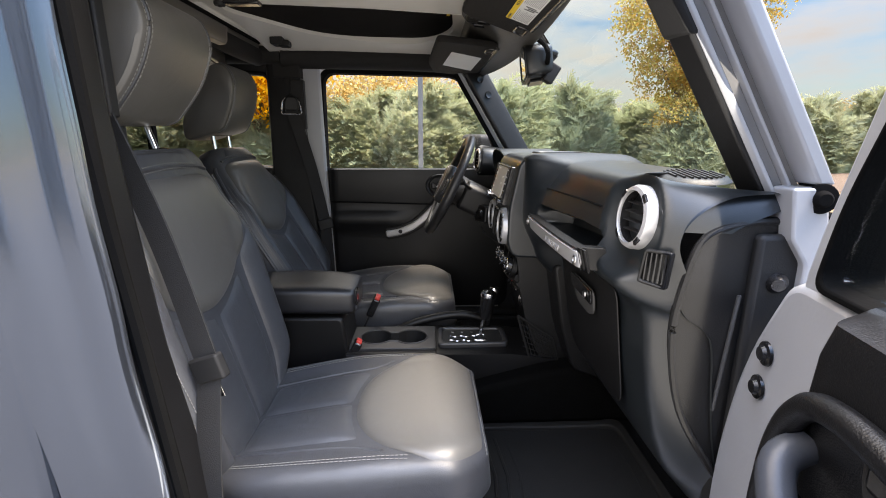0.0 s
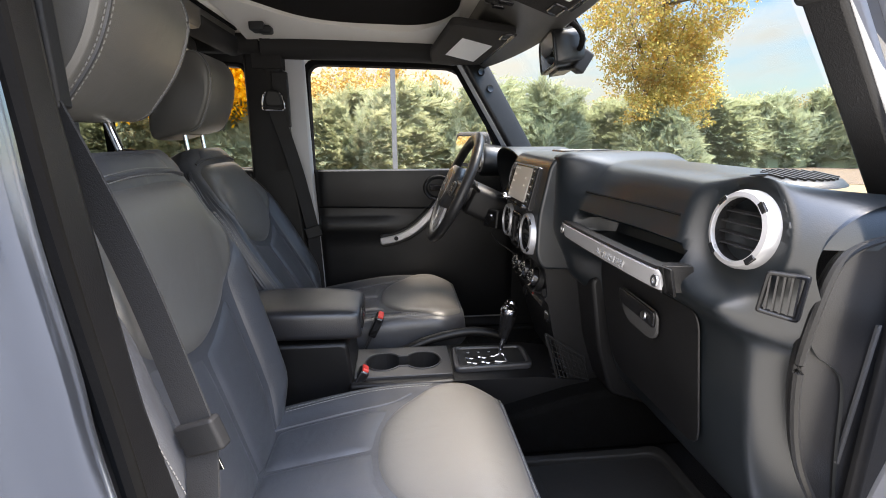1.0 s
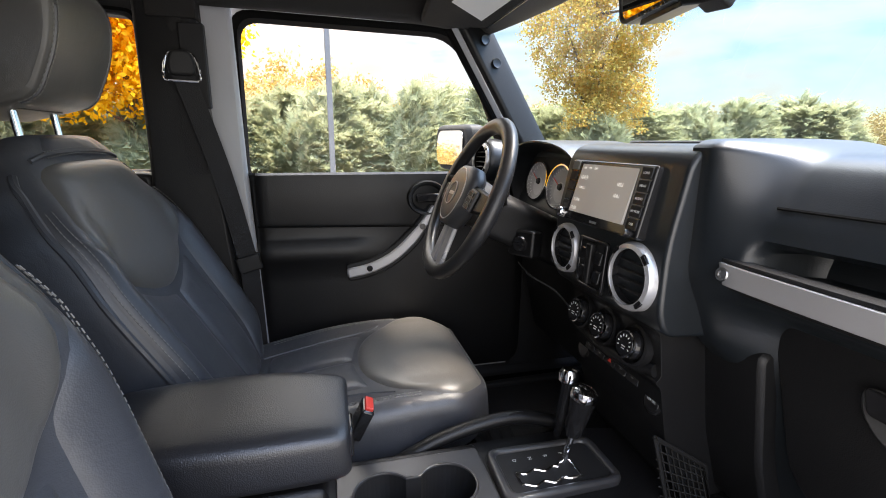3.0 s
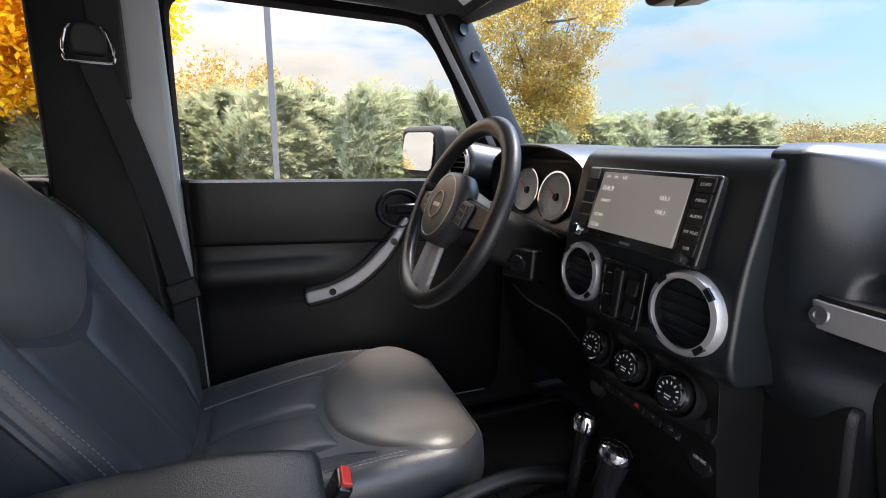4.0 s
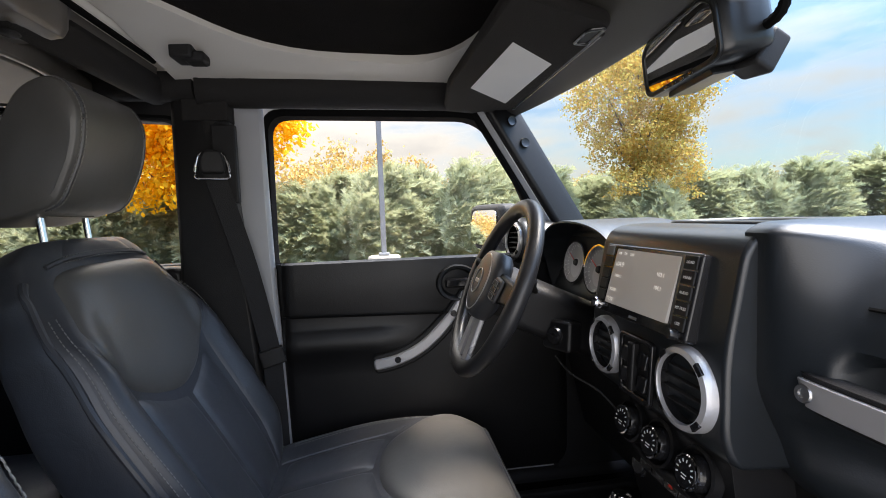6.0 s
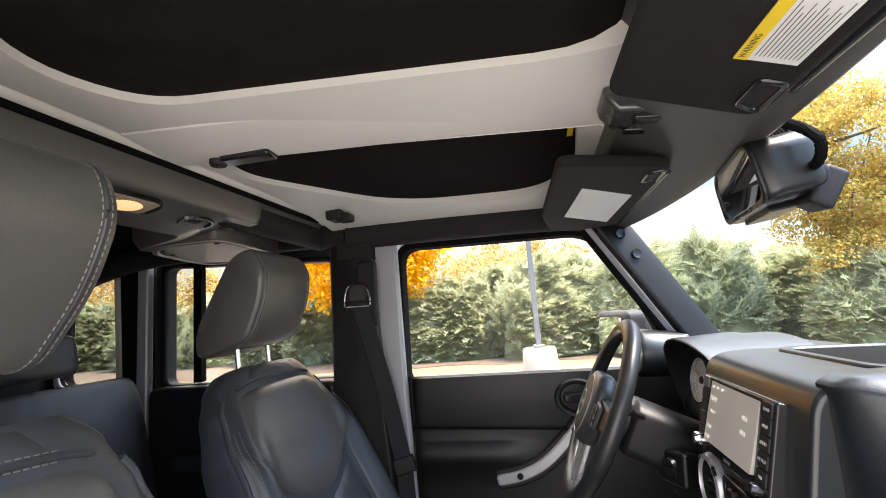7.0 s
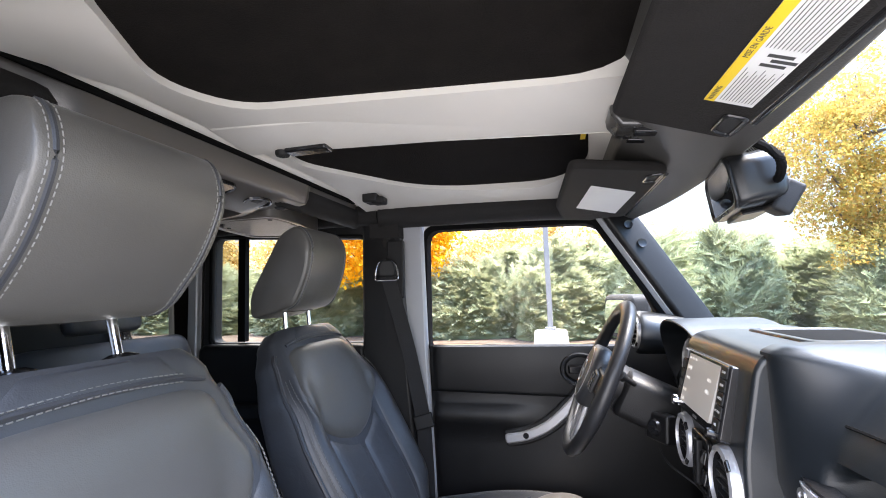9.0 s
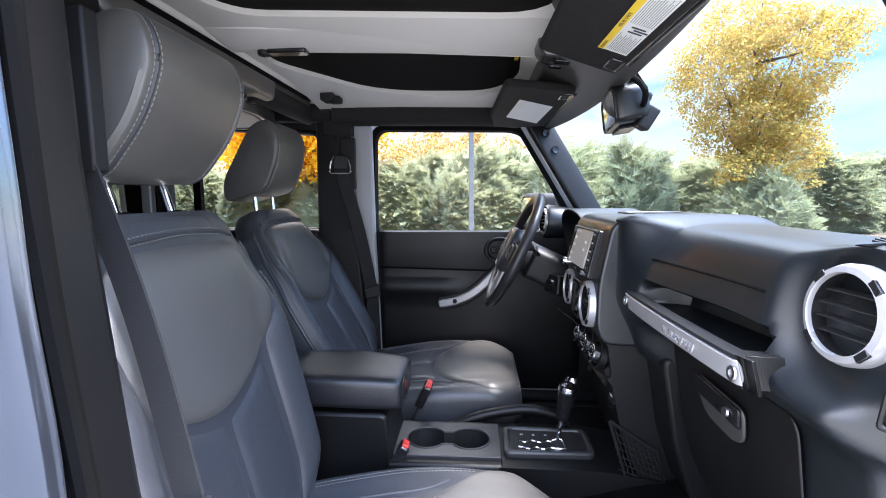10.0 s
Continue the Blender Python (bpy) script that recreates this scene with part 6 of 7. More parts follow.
for y, z, r in ((0.470, 1.155, 0.053), (0.350, 1.150, 0.055), (0.55, 1.125, 0.024)):
    mg = basis((0.100 if r > 0.03 else 0.106, y, z), (-1, -0.05, 0.18))
    bm = bmesh.new()
    lathe(bm, [(r * 0.93, 0.0), (r * 0.93, 0.012), (r, 0.012), (r, 0.0)], mg, 40)
    dl = part("dial_ring", bm, CHROME, cl, "chrome dial ring")
    bm = bmesh.new()
    lathe(bm, [(0.0, 0.003), (r * 0.95, 0.003)], mg, 40)
    part("dial_face", bm, DIAL, dl)
    bm = bmesh.new()
    for i in range(25):
        q = radians(225 - 270 * i / 24)
        mm = mg @ Matrix.Rotation(q, 4, "Z") @ Matrix.Translation((r * 0.80, 0, 0.0035))
        ll = 0.0045 if i % 3 == 0 else 0.0022
        box(bm, (-ll, -0.0006, 0), (ll, 0.0006, 0.0004), mm)
    part("dial_marks", bm, WHITE_INK, dl)
    bm = bmesh.new()
    lathe(bm, [(0.0, 0.0038), (r * 0.45, 0.0038), (r * 0.46, 0.0033)], mg @ Matrix.Translation((0.0, -r * 0.25, 0)), 28)
    part("dial_patch", bm, DIAL_LIGHT, dl, "silver lower dial patch")
    bm = bmesh.new()
    mm = mg @ Matrix.Rotation(radians(150), 4, "Z")
    box(bm, (-0.006, -0.0012, 0.006), (r * 0.72, 0.0012, 0.0068), mm)
    part("needle", bm, RED, dl, "red needle")
    bm = bmesh.new()
    lathe(bm, [(0.0, 0.010), (0.007, 0.009), (0.009, 0.004)], mg, 18)
    part("needle_hub", bm, PLASTIC_SOFT, dl)

WC = Vector((-0.147, 0.335, 1.130))
WA = Vector((-math.cos(radians(25)), 0, math.sin(radians(25))))
mwh = basis(WC, WA)
sw_t = thing("steering_wheel", WC, "black leather steering wheel with satin silver spokes", "steering wheel")
bm = bmesh.new()
R = 0.178
pts = [mwh @ Vector((R * math.cos(2 * math.pi * i / 72), R * math.sin(2 * math.pi * i / 72), 0)) for i in range(72)]
rad = [0.0172 + 0.002 * (math.cos(4 * math.pi * i / 72 + 0.4) ** 4) for i in range(72)]
tube(bm, pts, rad, 16, closed=True, flat=0.9, up=WA)
rim = part("rim", bm, surface("wheel_leather", (0.020, 0.020, 0.021), 0.38, var=0.25, scale=20, bump=0.2, bscale=500, kind="voronoi", depth=0.0008), sw_t, "black leather rim")
bm = bmesh.new()
for q0 in (205, 335):
    stitches(bm, [mwh @ Vector(((R - 0.0155) * math.cos(radians(q0 + i)), (R - 0.0155) * math.sin(radians(q0 + i)), 0.002)) for i in range(-38, 39, 2)])
tagged(part("stitching", bm, STITCH, rim), kind="stuff")
hub = Soft(lambda v: mwh @ Vector((0, -0.072 + 0.142 * v, 0.012)), mwh.to_3x3() @ Vector((1, 0, 0)), lambda v: WA, lambda v: lerp_table([(0, 0.056), (0.4, 0.082), (0.8, 0.076), (1, 0.060)], v), lambda v: 0.024, lambda v: 0.03, 2.8, 3.2)
bm = bmesh.new()
hub.body(bm, 24, 40)
hb = part("hub_pad", bm, surface("grey_black_pad", (0.045, 0.046, 0.049), 0.42, var=0.15, bump=0.1, bscale=700), sw_t, "black airbag pad")
for rr, tt in ((0.026, 0.0013), (0.060, 0.0018)):
    bm = bmesh.new()
    tube(bm, [mwh @ Vector((rr * math.cos(2 * math.pi * i / 40), rr * 1.02 * math.sin(2 * math.pi * i / 40), 0.0372 - 0.0055 * (rr > 0.03))) for i in range(40)], tt, 6, closed=True, up=WA)
    part("pad_ring", bm, SILVER_TRIM, hb, "thin silver ring")
bm = bmesh.new()
box(bm, (-0.016, -0.004, 0.0345), (0.016, 0.004, 0.0372), mwh)
part("badge", bm, SILVER_TRIM, hb, "plain silver badge bar", bevel=0.001)
for s in (-1, 1):
    bm = bmesh.new()
    prism(bm, rounded([(s * 0.050, -0.028), (s * 0.165, -0.018), (s * 0.170, 0.022), (s * 0.055, 0.035)], 0.008), lambda u, v, d: mwh @ Vector((u, v, -0.008 + d + 0.010 * (1 - abs(u) / 0.17))), 0.018)
    spk2 = part("side_spoke", bm, PLASTIC, sw_t, bevel=0.006)
    bm = bmesh.new()
    prism(bm, rounded([(s * 0.070, -0.022), (s * 0.110, -0.026), (s * 0.118, 0.020), (s * 0.078, 0.026)], 0.008), lambda u, v, d: mwh @ Vector((u, v, 0.010 + d + 0.010 * (1 - abs(u) / 0.17))), 0.007)
    kp = part("switch_pad", bm, surface("grey_switch_pad", (0.085, 0.085, 0.088), 0.42, var=0.1), spk2, "dark grey switch pad", bevel=0.003)
    for i in range(3):
        bm = bmesh.new()
        prism(bm, rounded([(s * 0.080, 0.008 - 0.013 * i), (s * 0.106, 0.006 - 0.013 * i), (s * 0.107, 0.015 - 0.013 * i), (s * 0.082, 0.018 - 0.013 * i)], 0.002), lambda u, v, d: mwh @ Vector((u, v, 0.016 + d + 0.010 * (1 - abs(u) / 0.17))), 0.004)
        part("wheel_button", bm, PLASTIC_SOFT, kp, bevel=0.001)
        bm = bmesh.new()
        tube(bm, [mwh @ Vector((s * u, v - 0.013 * i, 0.0203 + 0.010 * (1 - u / 0.17))) for u, v in ((0.080, 0.008), (0.106, 0.006), (0.107, 0.015), (0.082, 0.018))], 0.0006, 5, closed=True, up=WA)
        part("button_edge", bm, STITCH, kp, "thin pale outline")
    bm = bmesh.new()
    prism(bm, rounded([(s * 0.006, -0.066), (s * 0.036, -0.058), (s * 0.044, -0.166), (s * 0.010, -0.172)], 0.006), lambda u, v, d: mwh @ Vector((u, v, -0.002 + d - 0.05 * max(0, -v - 0.10))), 0.012)
    part("lower_spoke", bm, SILVER_TRIM, sw_t, "satin silver spoke", bevel=0.003)
bm = bmesh.new()
lathe(bm, [(0.05, 0.0), (0.055, -0.03), (0.05, -0.06), (0.0, -0.06)], mwh, 28)
part("back_cover", bm, PLASTIC_SOFT, sw_t)
colm = thing("steering_column", (0.0, 0.335, 1.0), "black steering column with stalks and key switch", "steering column")
bm = bmesh.new()
mc = basis(WC - WA * 0.05, -WA)
prism(bm, rounded([(-0.055, -0.06), (0.055, -0.06), (0.062, 0.03), (0.03, 0.05), (-0.03, 0.05), (-0.062, 0.03)], 0.02), lambda u, v, d: mc @ Vector((u, v, d)), 0.26)
part("shroud", bm, PLASTIC, colm, bevel=0.012)
for s, tip in ((1, (-0.12, 0.17, 1.165)), (-1, (-0.14, 0.50, 1.165))):
    bm = bmesh.new()
    a = Vector((-0.075, 0.335 - s * 0.06, 1.125))
    b = Vector(tip)
    tube(bm, [a, a.lerp(b, 0.6), b.lerp(a, 0.25), b], [0.006, 0.006, 0.011, 0.012], 12)
    part("stalk", bm, PLASTIC_SOFT, colm, "black control stalk")
bm = bmesh.new()
mi = basis((-0.035, 0.265, 1.035), (-1, -0.5, 0.1))
prism(bm, rounded([(-0.035, -0.03), (0.035, -0.03), (0.035, 0.03), (-0.035, 0.03)], 0.008), lambda u, v, d: mi @ Vector((u, v, -0.03 + d)), 0.035)
ig = part("key_housing", bm, PLASTIC, colm, bevel=0.005)
bm = bmesh.new()
lathe(bm, [(0.0, 0.008), (0.004, 0.008), (0.005, 0.012), (0.016, 0.012), (0.019, 0.004)], mi, 26)
box(bm, (-0.014, -0.002, 0.008), (0.014, 0.002, 0.016), mi)
part("key_switch", bm, GLOSS_BLACK, ig, "round key switch")
bm = bmesh.new()
grid(bm, [[(0.07 + 0.0 * j, 0.16 + 0.42 * i / 12, 1.06 - 0.02 * j - 0.0 * i) for i in range(13)] for j in range(2)] + [[(0.09 + 0.012 * j, 0.16 + 0.42 * i / 12, 1.0 - 0.05 * j) for i in range(13)] for j in range(7)])
part("knee_cover", bm, PLASTIC, colm, "black knee panel under the wheel")
bm = bmesh.new()
tube(bm, spline([(-0.03, 0.29, 0.985), (-0.02, 0.24, 0.965), (0.02, 0.20, 0.94), (0.05, 0.175, 0.90)], 6), 0.0022, 6)
part("edge_strip", bm, PLASTIC_SOFT, colm)

# ---- centre console ----
co = thing("centre_console", (-0.3, -0.02, 0.5), "black console with cup holders, arm rest and gear lever", "car console")
YC = -0.034
bm = bmesh.new()
body = rounded([(0.20, 0.50), (0.20, 0.66), (0.02, 0.688), (-0.212, 0.690), (-0.214, 0.625), (-0.452, 0.625), (-0.456, 0.685), (-0.47, 0.60), (-0.80, 0.60), (-0.80, 0.50)], [0.01, 0.02, 0.03, 0.006, 0.002, 0.002, 0.006, 0.02, 0.02, 0.01])
prism(bm, body, lambda u, v, d: Vector((u, YC - 0.105 + d, v)), 0.21)
part("tunnel", bm, PLASTIC, co, bevel=0.005, segments=2)
for q in (-1, 1):
    bm = bmesh.new()
    a, b = sorted((YC + q * 0.0645, YC + q * 0.105))
    box(bm, (-0.47, a, 0.55), (-0.20, b, 0.692))
    part("tunnel_side", bm, PLASTIC, co, bevel=0.008)
bm = bmesh.new()
prism(bm, rounded([(-0.80, 0.58), (-0.80, 0.80), (-0.47, 0.80), (-0.455, 0.62)], 0.02), lambda u, v, d: Vector((u, YC - 0.09 + d, v)), 0.18)
bn = part("storage_bin", bm, PLASTIC, co, "black storage box", bevel=0.008)
arm = Soft(lambda v: Vector((-0.80 + 0.365 * v, YC, 0.842 + 0.010 * math.sin(math.pi * v))), Vector((0, 1, 0)), lambda v: Vector((0, 0, 1)), lambda v: lerp_table([(0, 0.10), (0.6, 0.105), (1, 0.095)], v), lambda v: 0.043, lambda v: 0.042, 5.0, 7.0)
bm = bmesh.new()
arm.body(bm, 24, 48)
lid = part("armrest", bm, surface("armrest_vinyl", (0.016, 0.0165, 0.019), 0.33, spec=0.7, var=0.2, scale=8, bump=0.35, bscale=560, kind="voronoi", depth=0.0009), co, "padded black arm rest lid")
bm = bmesh.new()
prism(bm, rounded([(-0.024, -0.028), (0.024, -0.028), (0.024, 0.018), (-0.024, 0.018)], 0.010), lambda u, v, d: Vector((-0.440 + d, YC - 0.045 + u, 0.855 + v)), 0.008)
part("lid_latch", bm, GLOSS_BLACK, lid, "black latch", bevel=0.003)
# cup holders: two wells joined by a slot in one satin plate


def joined_wells(r, slot):
    q = math.asin(slot / r)
    a = [(-0.280 + r * math.cos(t), YC + r * math.sin(t)) for t in (-math.pi + q + (2 * math.pi - 2 * q) * i / 30 for i in range(31))]
    b = [(-0.386 + r * math.cos(t), YC + r * math.sin(t)) for t in (q + (2 * math.pi - 2 * q) * i / 30 for i in range(31))]
    return a + b


CONSOLE_SATIN = surface("satin_console_plate", (0.030, 0.030, 0.032), 0.36, spec=0.6, var=0.15, bump=0.10, bscale=620, kind="voronoi", depth=0.0006)
bm = bmesh.new()
rim_o = []
for u, v in joined_wells(0.049, 0.028):
    # the plate's outer edge, met point by point round the wells
    du, dv = u + 0.333, v - YC
    k = min(0.128 / abs(du) if du else 9e9, 0.080 / abs(dv) if dv else 9e9)
    rim_o.append((-0.333 + du * k, YC + dv * k))
ring(bm, rim_o, joined_wells(0.049, 0.028), lambda u, v, d: Vector((u, v, 0.690 + d)), 0.009)
cb = part("cup_plate", bm, CONSOLE_SATIN, co, "satin dark grey plate round two joined cup wells", bevel=0.0015)
bm = bmesh.new()
tube(bm, [Vector((u, v, 0.6995)) for u, v in joined_wells(0.0500, 0.029)], 0.0026, 8, closed=True)
part("cup_lip", bm, CONSOLE_SATIN, cb)
bm = bmesh.new()
grid(bm, [[Vector((-0.333 + (u + 0.333) * k, YC + (v - YC) * k, z)) for u, v in joined_wells(0.049, 0.028)] for k, z in ((1.0, 0.697), (0.97, 0.640), (0.93, 0.628))], close_u=True, caps=True)
bm.faces.ensure_lookup_table()
top = [f for f in bm.faces if all(abs(v.co.z - 0.697) < 1e-5 for v in f.verts)]
bmesh.ops.delete(bm, geom=top, context="FACES")
part("cup_holder", bm, PLASTIC_SOFT, cb, "deep black double cup well", smooth=False)
# gear plate
bm = bmesh.new()
ring(bm, rounded([(-0.200, YC - 0.066), (-0.195, YC + 0.064), (0.016, YC + 0.060), (0.016, YC - 0.060)], 0.022), rounded([(-0.182, YC - 0.050), (-0.180, YC + 0.050), (0.000, YC + 0.047), (0.000, YC - 0.047)], 0.014), lambda u, v, d: Vector((u, v, 0.686 + d)), 0.019)
gp = part("gear_plate", bm, CONSOLE_SATIN, co, "raised satin frame of the gear selector", bevel=0.006, segments=3)
bm = bmesh.new()
prism(bm, rounded([(-0.183, YC - 0.051), (-0.181, YC + 0.051), (0.001, YC + 0.048), (0.001, YC - 0.048)], 0.014), lambda u, v, d: Vector((u, v, 0.692 + d)), 0.007)
part("plate_face", bm, PLASTIC_SOFT, gp, "black plate")
bm = bmesh.new()
wave = lambda x, k: 0.004 * math.sin((x + 0.165) * 175 + k) * (x < -0.075)
near = [(x, -0.036 + wave(x, 0.0)) for x in (-0.160 + 0.006 * i for i in range(19))]
far = [(x, -0.006 + (0.012 if x > -0.078 else 0.0) + wave(x, 1.0)) for x in (-0.052 - 0.006 * i for i in range(19))]
tube(bm, [Vector((x, YC + y, 0.7005)) for x, y in near + far], 0.0022, 6, closed=True)
part("gate_edge", bm, CHROME, gp, "chrome shift gate with a wavy edge")
for i, tx in enumerate("PRND"):
    writing("gear_letter", tx, 0.010, Matrix.Translation((-0.06 - 0.03 * i, YC + 0.028, 0.6994)) @ Matrix.Rotation(radians(-90), 4, "Z"), WHITE_INK, gp, 0.0001)
lever = thing("gear_lever", (-0.06, -0.03, 0.70), "black gear lever with a chrome cap", "gear lever")
bm = bmesh.new()
a, b = Vector((-0.065, -0.030, 0.700)), Vector((-0.040, -0.042, 0.850))
tube(bm, [a, a.lerp(b, 0.45)], 0.006, 12)
part("shaft", bm, CHROME, lever)
d = (b - a).normalized()
mk = basis(a.lerp(b, 0.38), d)
bm = bmesh.new()
lathe(bm, [(0.0, 0.0), (0.012, 0.0), (0.016, 0.01), (0.019, 0.04), (0.022, 0.065), (0.023, 0.076)], mk, 28)
part("grip", bm, GLOSS_BLACK, lever, "black leather grip")
bm = bmesh.new()
lathe(bm, [(0.023, 0.074), (0.0245, 0.080), (0.022, 0.090), (0.012, 0.096), (0.0, 0.097)], mk, 28)
part("cap", bm, CHROME, lever, "chrome cap")
lv2 = thing("transfer_lever", (-0.05, 0.085, 0.69), "short black transfer case lever with chrome cap", "gear lever")
bm = bmesh.new()
tube(bm, [(-0.035, 0.060, 0.66), (-0.012, 0.066, 0.800)], [0.008, 0.012], 12)
part("shaft", bm, GLOSS_BLACK, lv2)
bm = bmesh.new()
lathe(bm, [(0.012, 0.0), (0.019, 0.006), (0.020, 0.02), (0.015, 0.03), (0.0, 0.033)], basis((-0.013, 0.066, 0.795), (0.18, 0.04, 1)), 24)
part("cap", bm, CHROME, lv2, "chrome cap")
hbk = thing("hand_brake", (-0.2, 0.08, 0.66), "black hand brake lever between the seats", "hand brake")
bm = bmesh.new()
tube(bm, spline([(-0.36, 0.085, 0.655), (-0.25, 0.088, 0.700), (-0.12, 0.088, 0.722), (-0.02, 0.085, 0.70)], 6), 0.014, 12)
part("lever", bm, PLASTIC, hbk)
# carpeted tunnel flanks and net pocket
bm = bmesh.new()
prism(bm, rounded([(0.40, 0.5), (0.40, 0.70), (0.10, 0.66), (-0.12, 0.60), (-0.25, 0.54), (-0.25, 0.5)], 0.03), lambda u, v, d: Vector((u, -0.20 + d, v)), 0.36)
tagged(part("trim", bm, CARPET, bevel=0.03, segments=3), "black moulded transmission tunnel cover", "trim", kind="structure")
np_ = thing("net_pocket", (0.10, -0.13, 0.66), "black net pocket on the side of the console", "net pocket")
bm = bmesh.new()
for i in range(9):
    tube(bm, [(0.03 + 0.012 * i, -0.131, 0.80 - 0.008 * i), (0.08 + 0.010 * i, -0.131, 0.64)], 0.0012, 4)
    tube(bm, [(0.03 + 0.004 * i, -0.132, 0.80 - 0.018 * i), (0.13 + 0.003 * i, -0.132, 0.74 - 0.014 * i)], 0.0012, 4)
part("mesh", bm, NET, np_)
bm = bmesh.new()
tube(bm, [(0.03, -0.133, 0.805), (0.135, -0.133, 0.735), (0.165, -0.133, 0.635), (0.08, -0.133, 0.64), (0.03, -0.133, 0.805)], 0.004, 6)
part("edge", bm, PLASTIC_SOFT, np_)

# floor mats
for y0, nm in ((-0.42, "passenger"), (0.38, "driver")):
    fm = thing("floor_mat", (0.1, y0, 0.505), "black ribbed rubber floor mat, " + nm + " side", "floor mat", "floor mats")
    bm = bmesh.new()
    ring(bm, rounded([(-0.12, y0 - 0.20), (-0.12, y0 + 0.20), (0.30, y0 + 0.18), (0.30, y0 - 0.20)], 0.05), rounded([(-0.10, y0 - 0.18), (-0.10, y0 + 0.18), (0.28, y0 + 0.16), (0.28, y0 - 0.18)], 0.05), lambda u, v, d: Vector((u, v, 0.501 + 0.30 * max(0, u - 0.2) + d)), 0.018)
    part("rim", bm, MAT_RUBBER, fm, bevel=0.004)
    bm = bmesh.new()
    prism(bm, rounded([(-0.10, y0 - 0.18), (-0.10, y0 + 0.18), (0.28, y0 + 0.16), (0.28, y0 - 0.18)], 0.05), lambda u, v, d: Vector((u, v, 0.501 + 0.30 * max(0, u - 0.2) + d)), 0.006)
    part("bed", bm, MAT_RUBBER, fm)
    for i in range(12):
        bm = bmesh.new()
        x = -0.08 + 0.03 * i
        tube(bm, [(x, y0 - 0.15, 0.508 + 0.30 * max(0, x - 0.2)), (x + 0.012, y0, 0.508 + 0.30 * max(0, x - 0.19)), (x, y0 + 0.14, 0.508 + 0.30 * max(0, x - 0.2))], 0.005, 6)
        part("rib", bm, MAT_RUBBER, fm)

# ---- sun visors and mirror ----


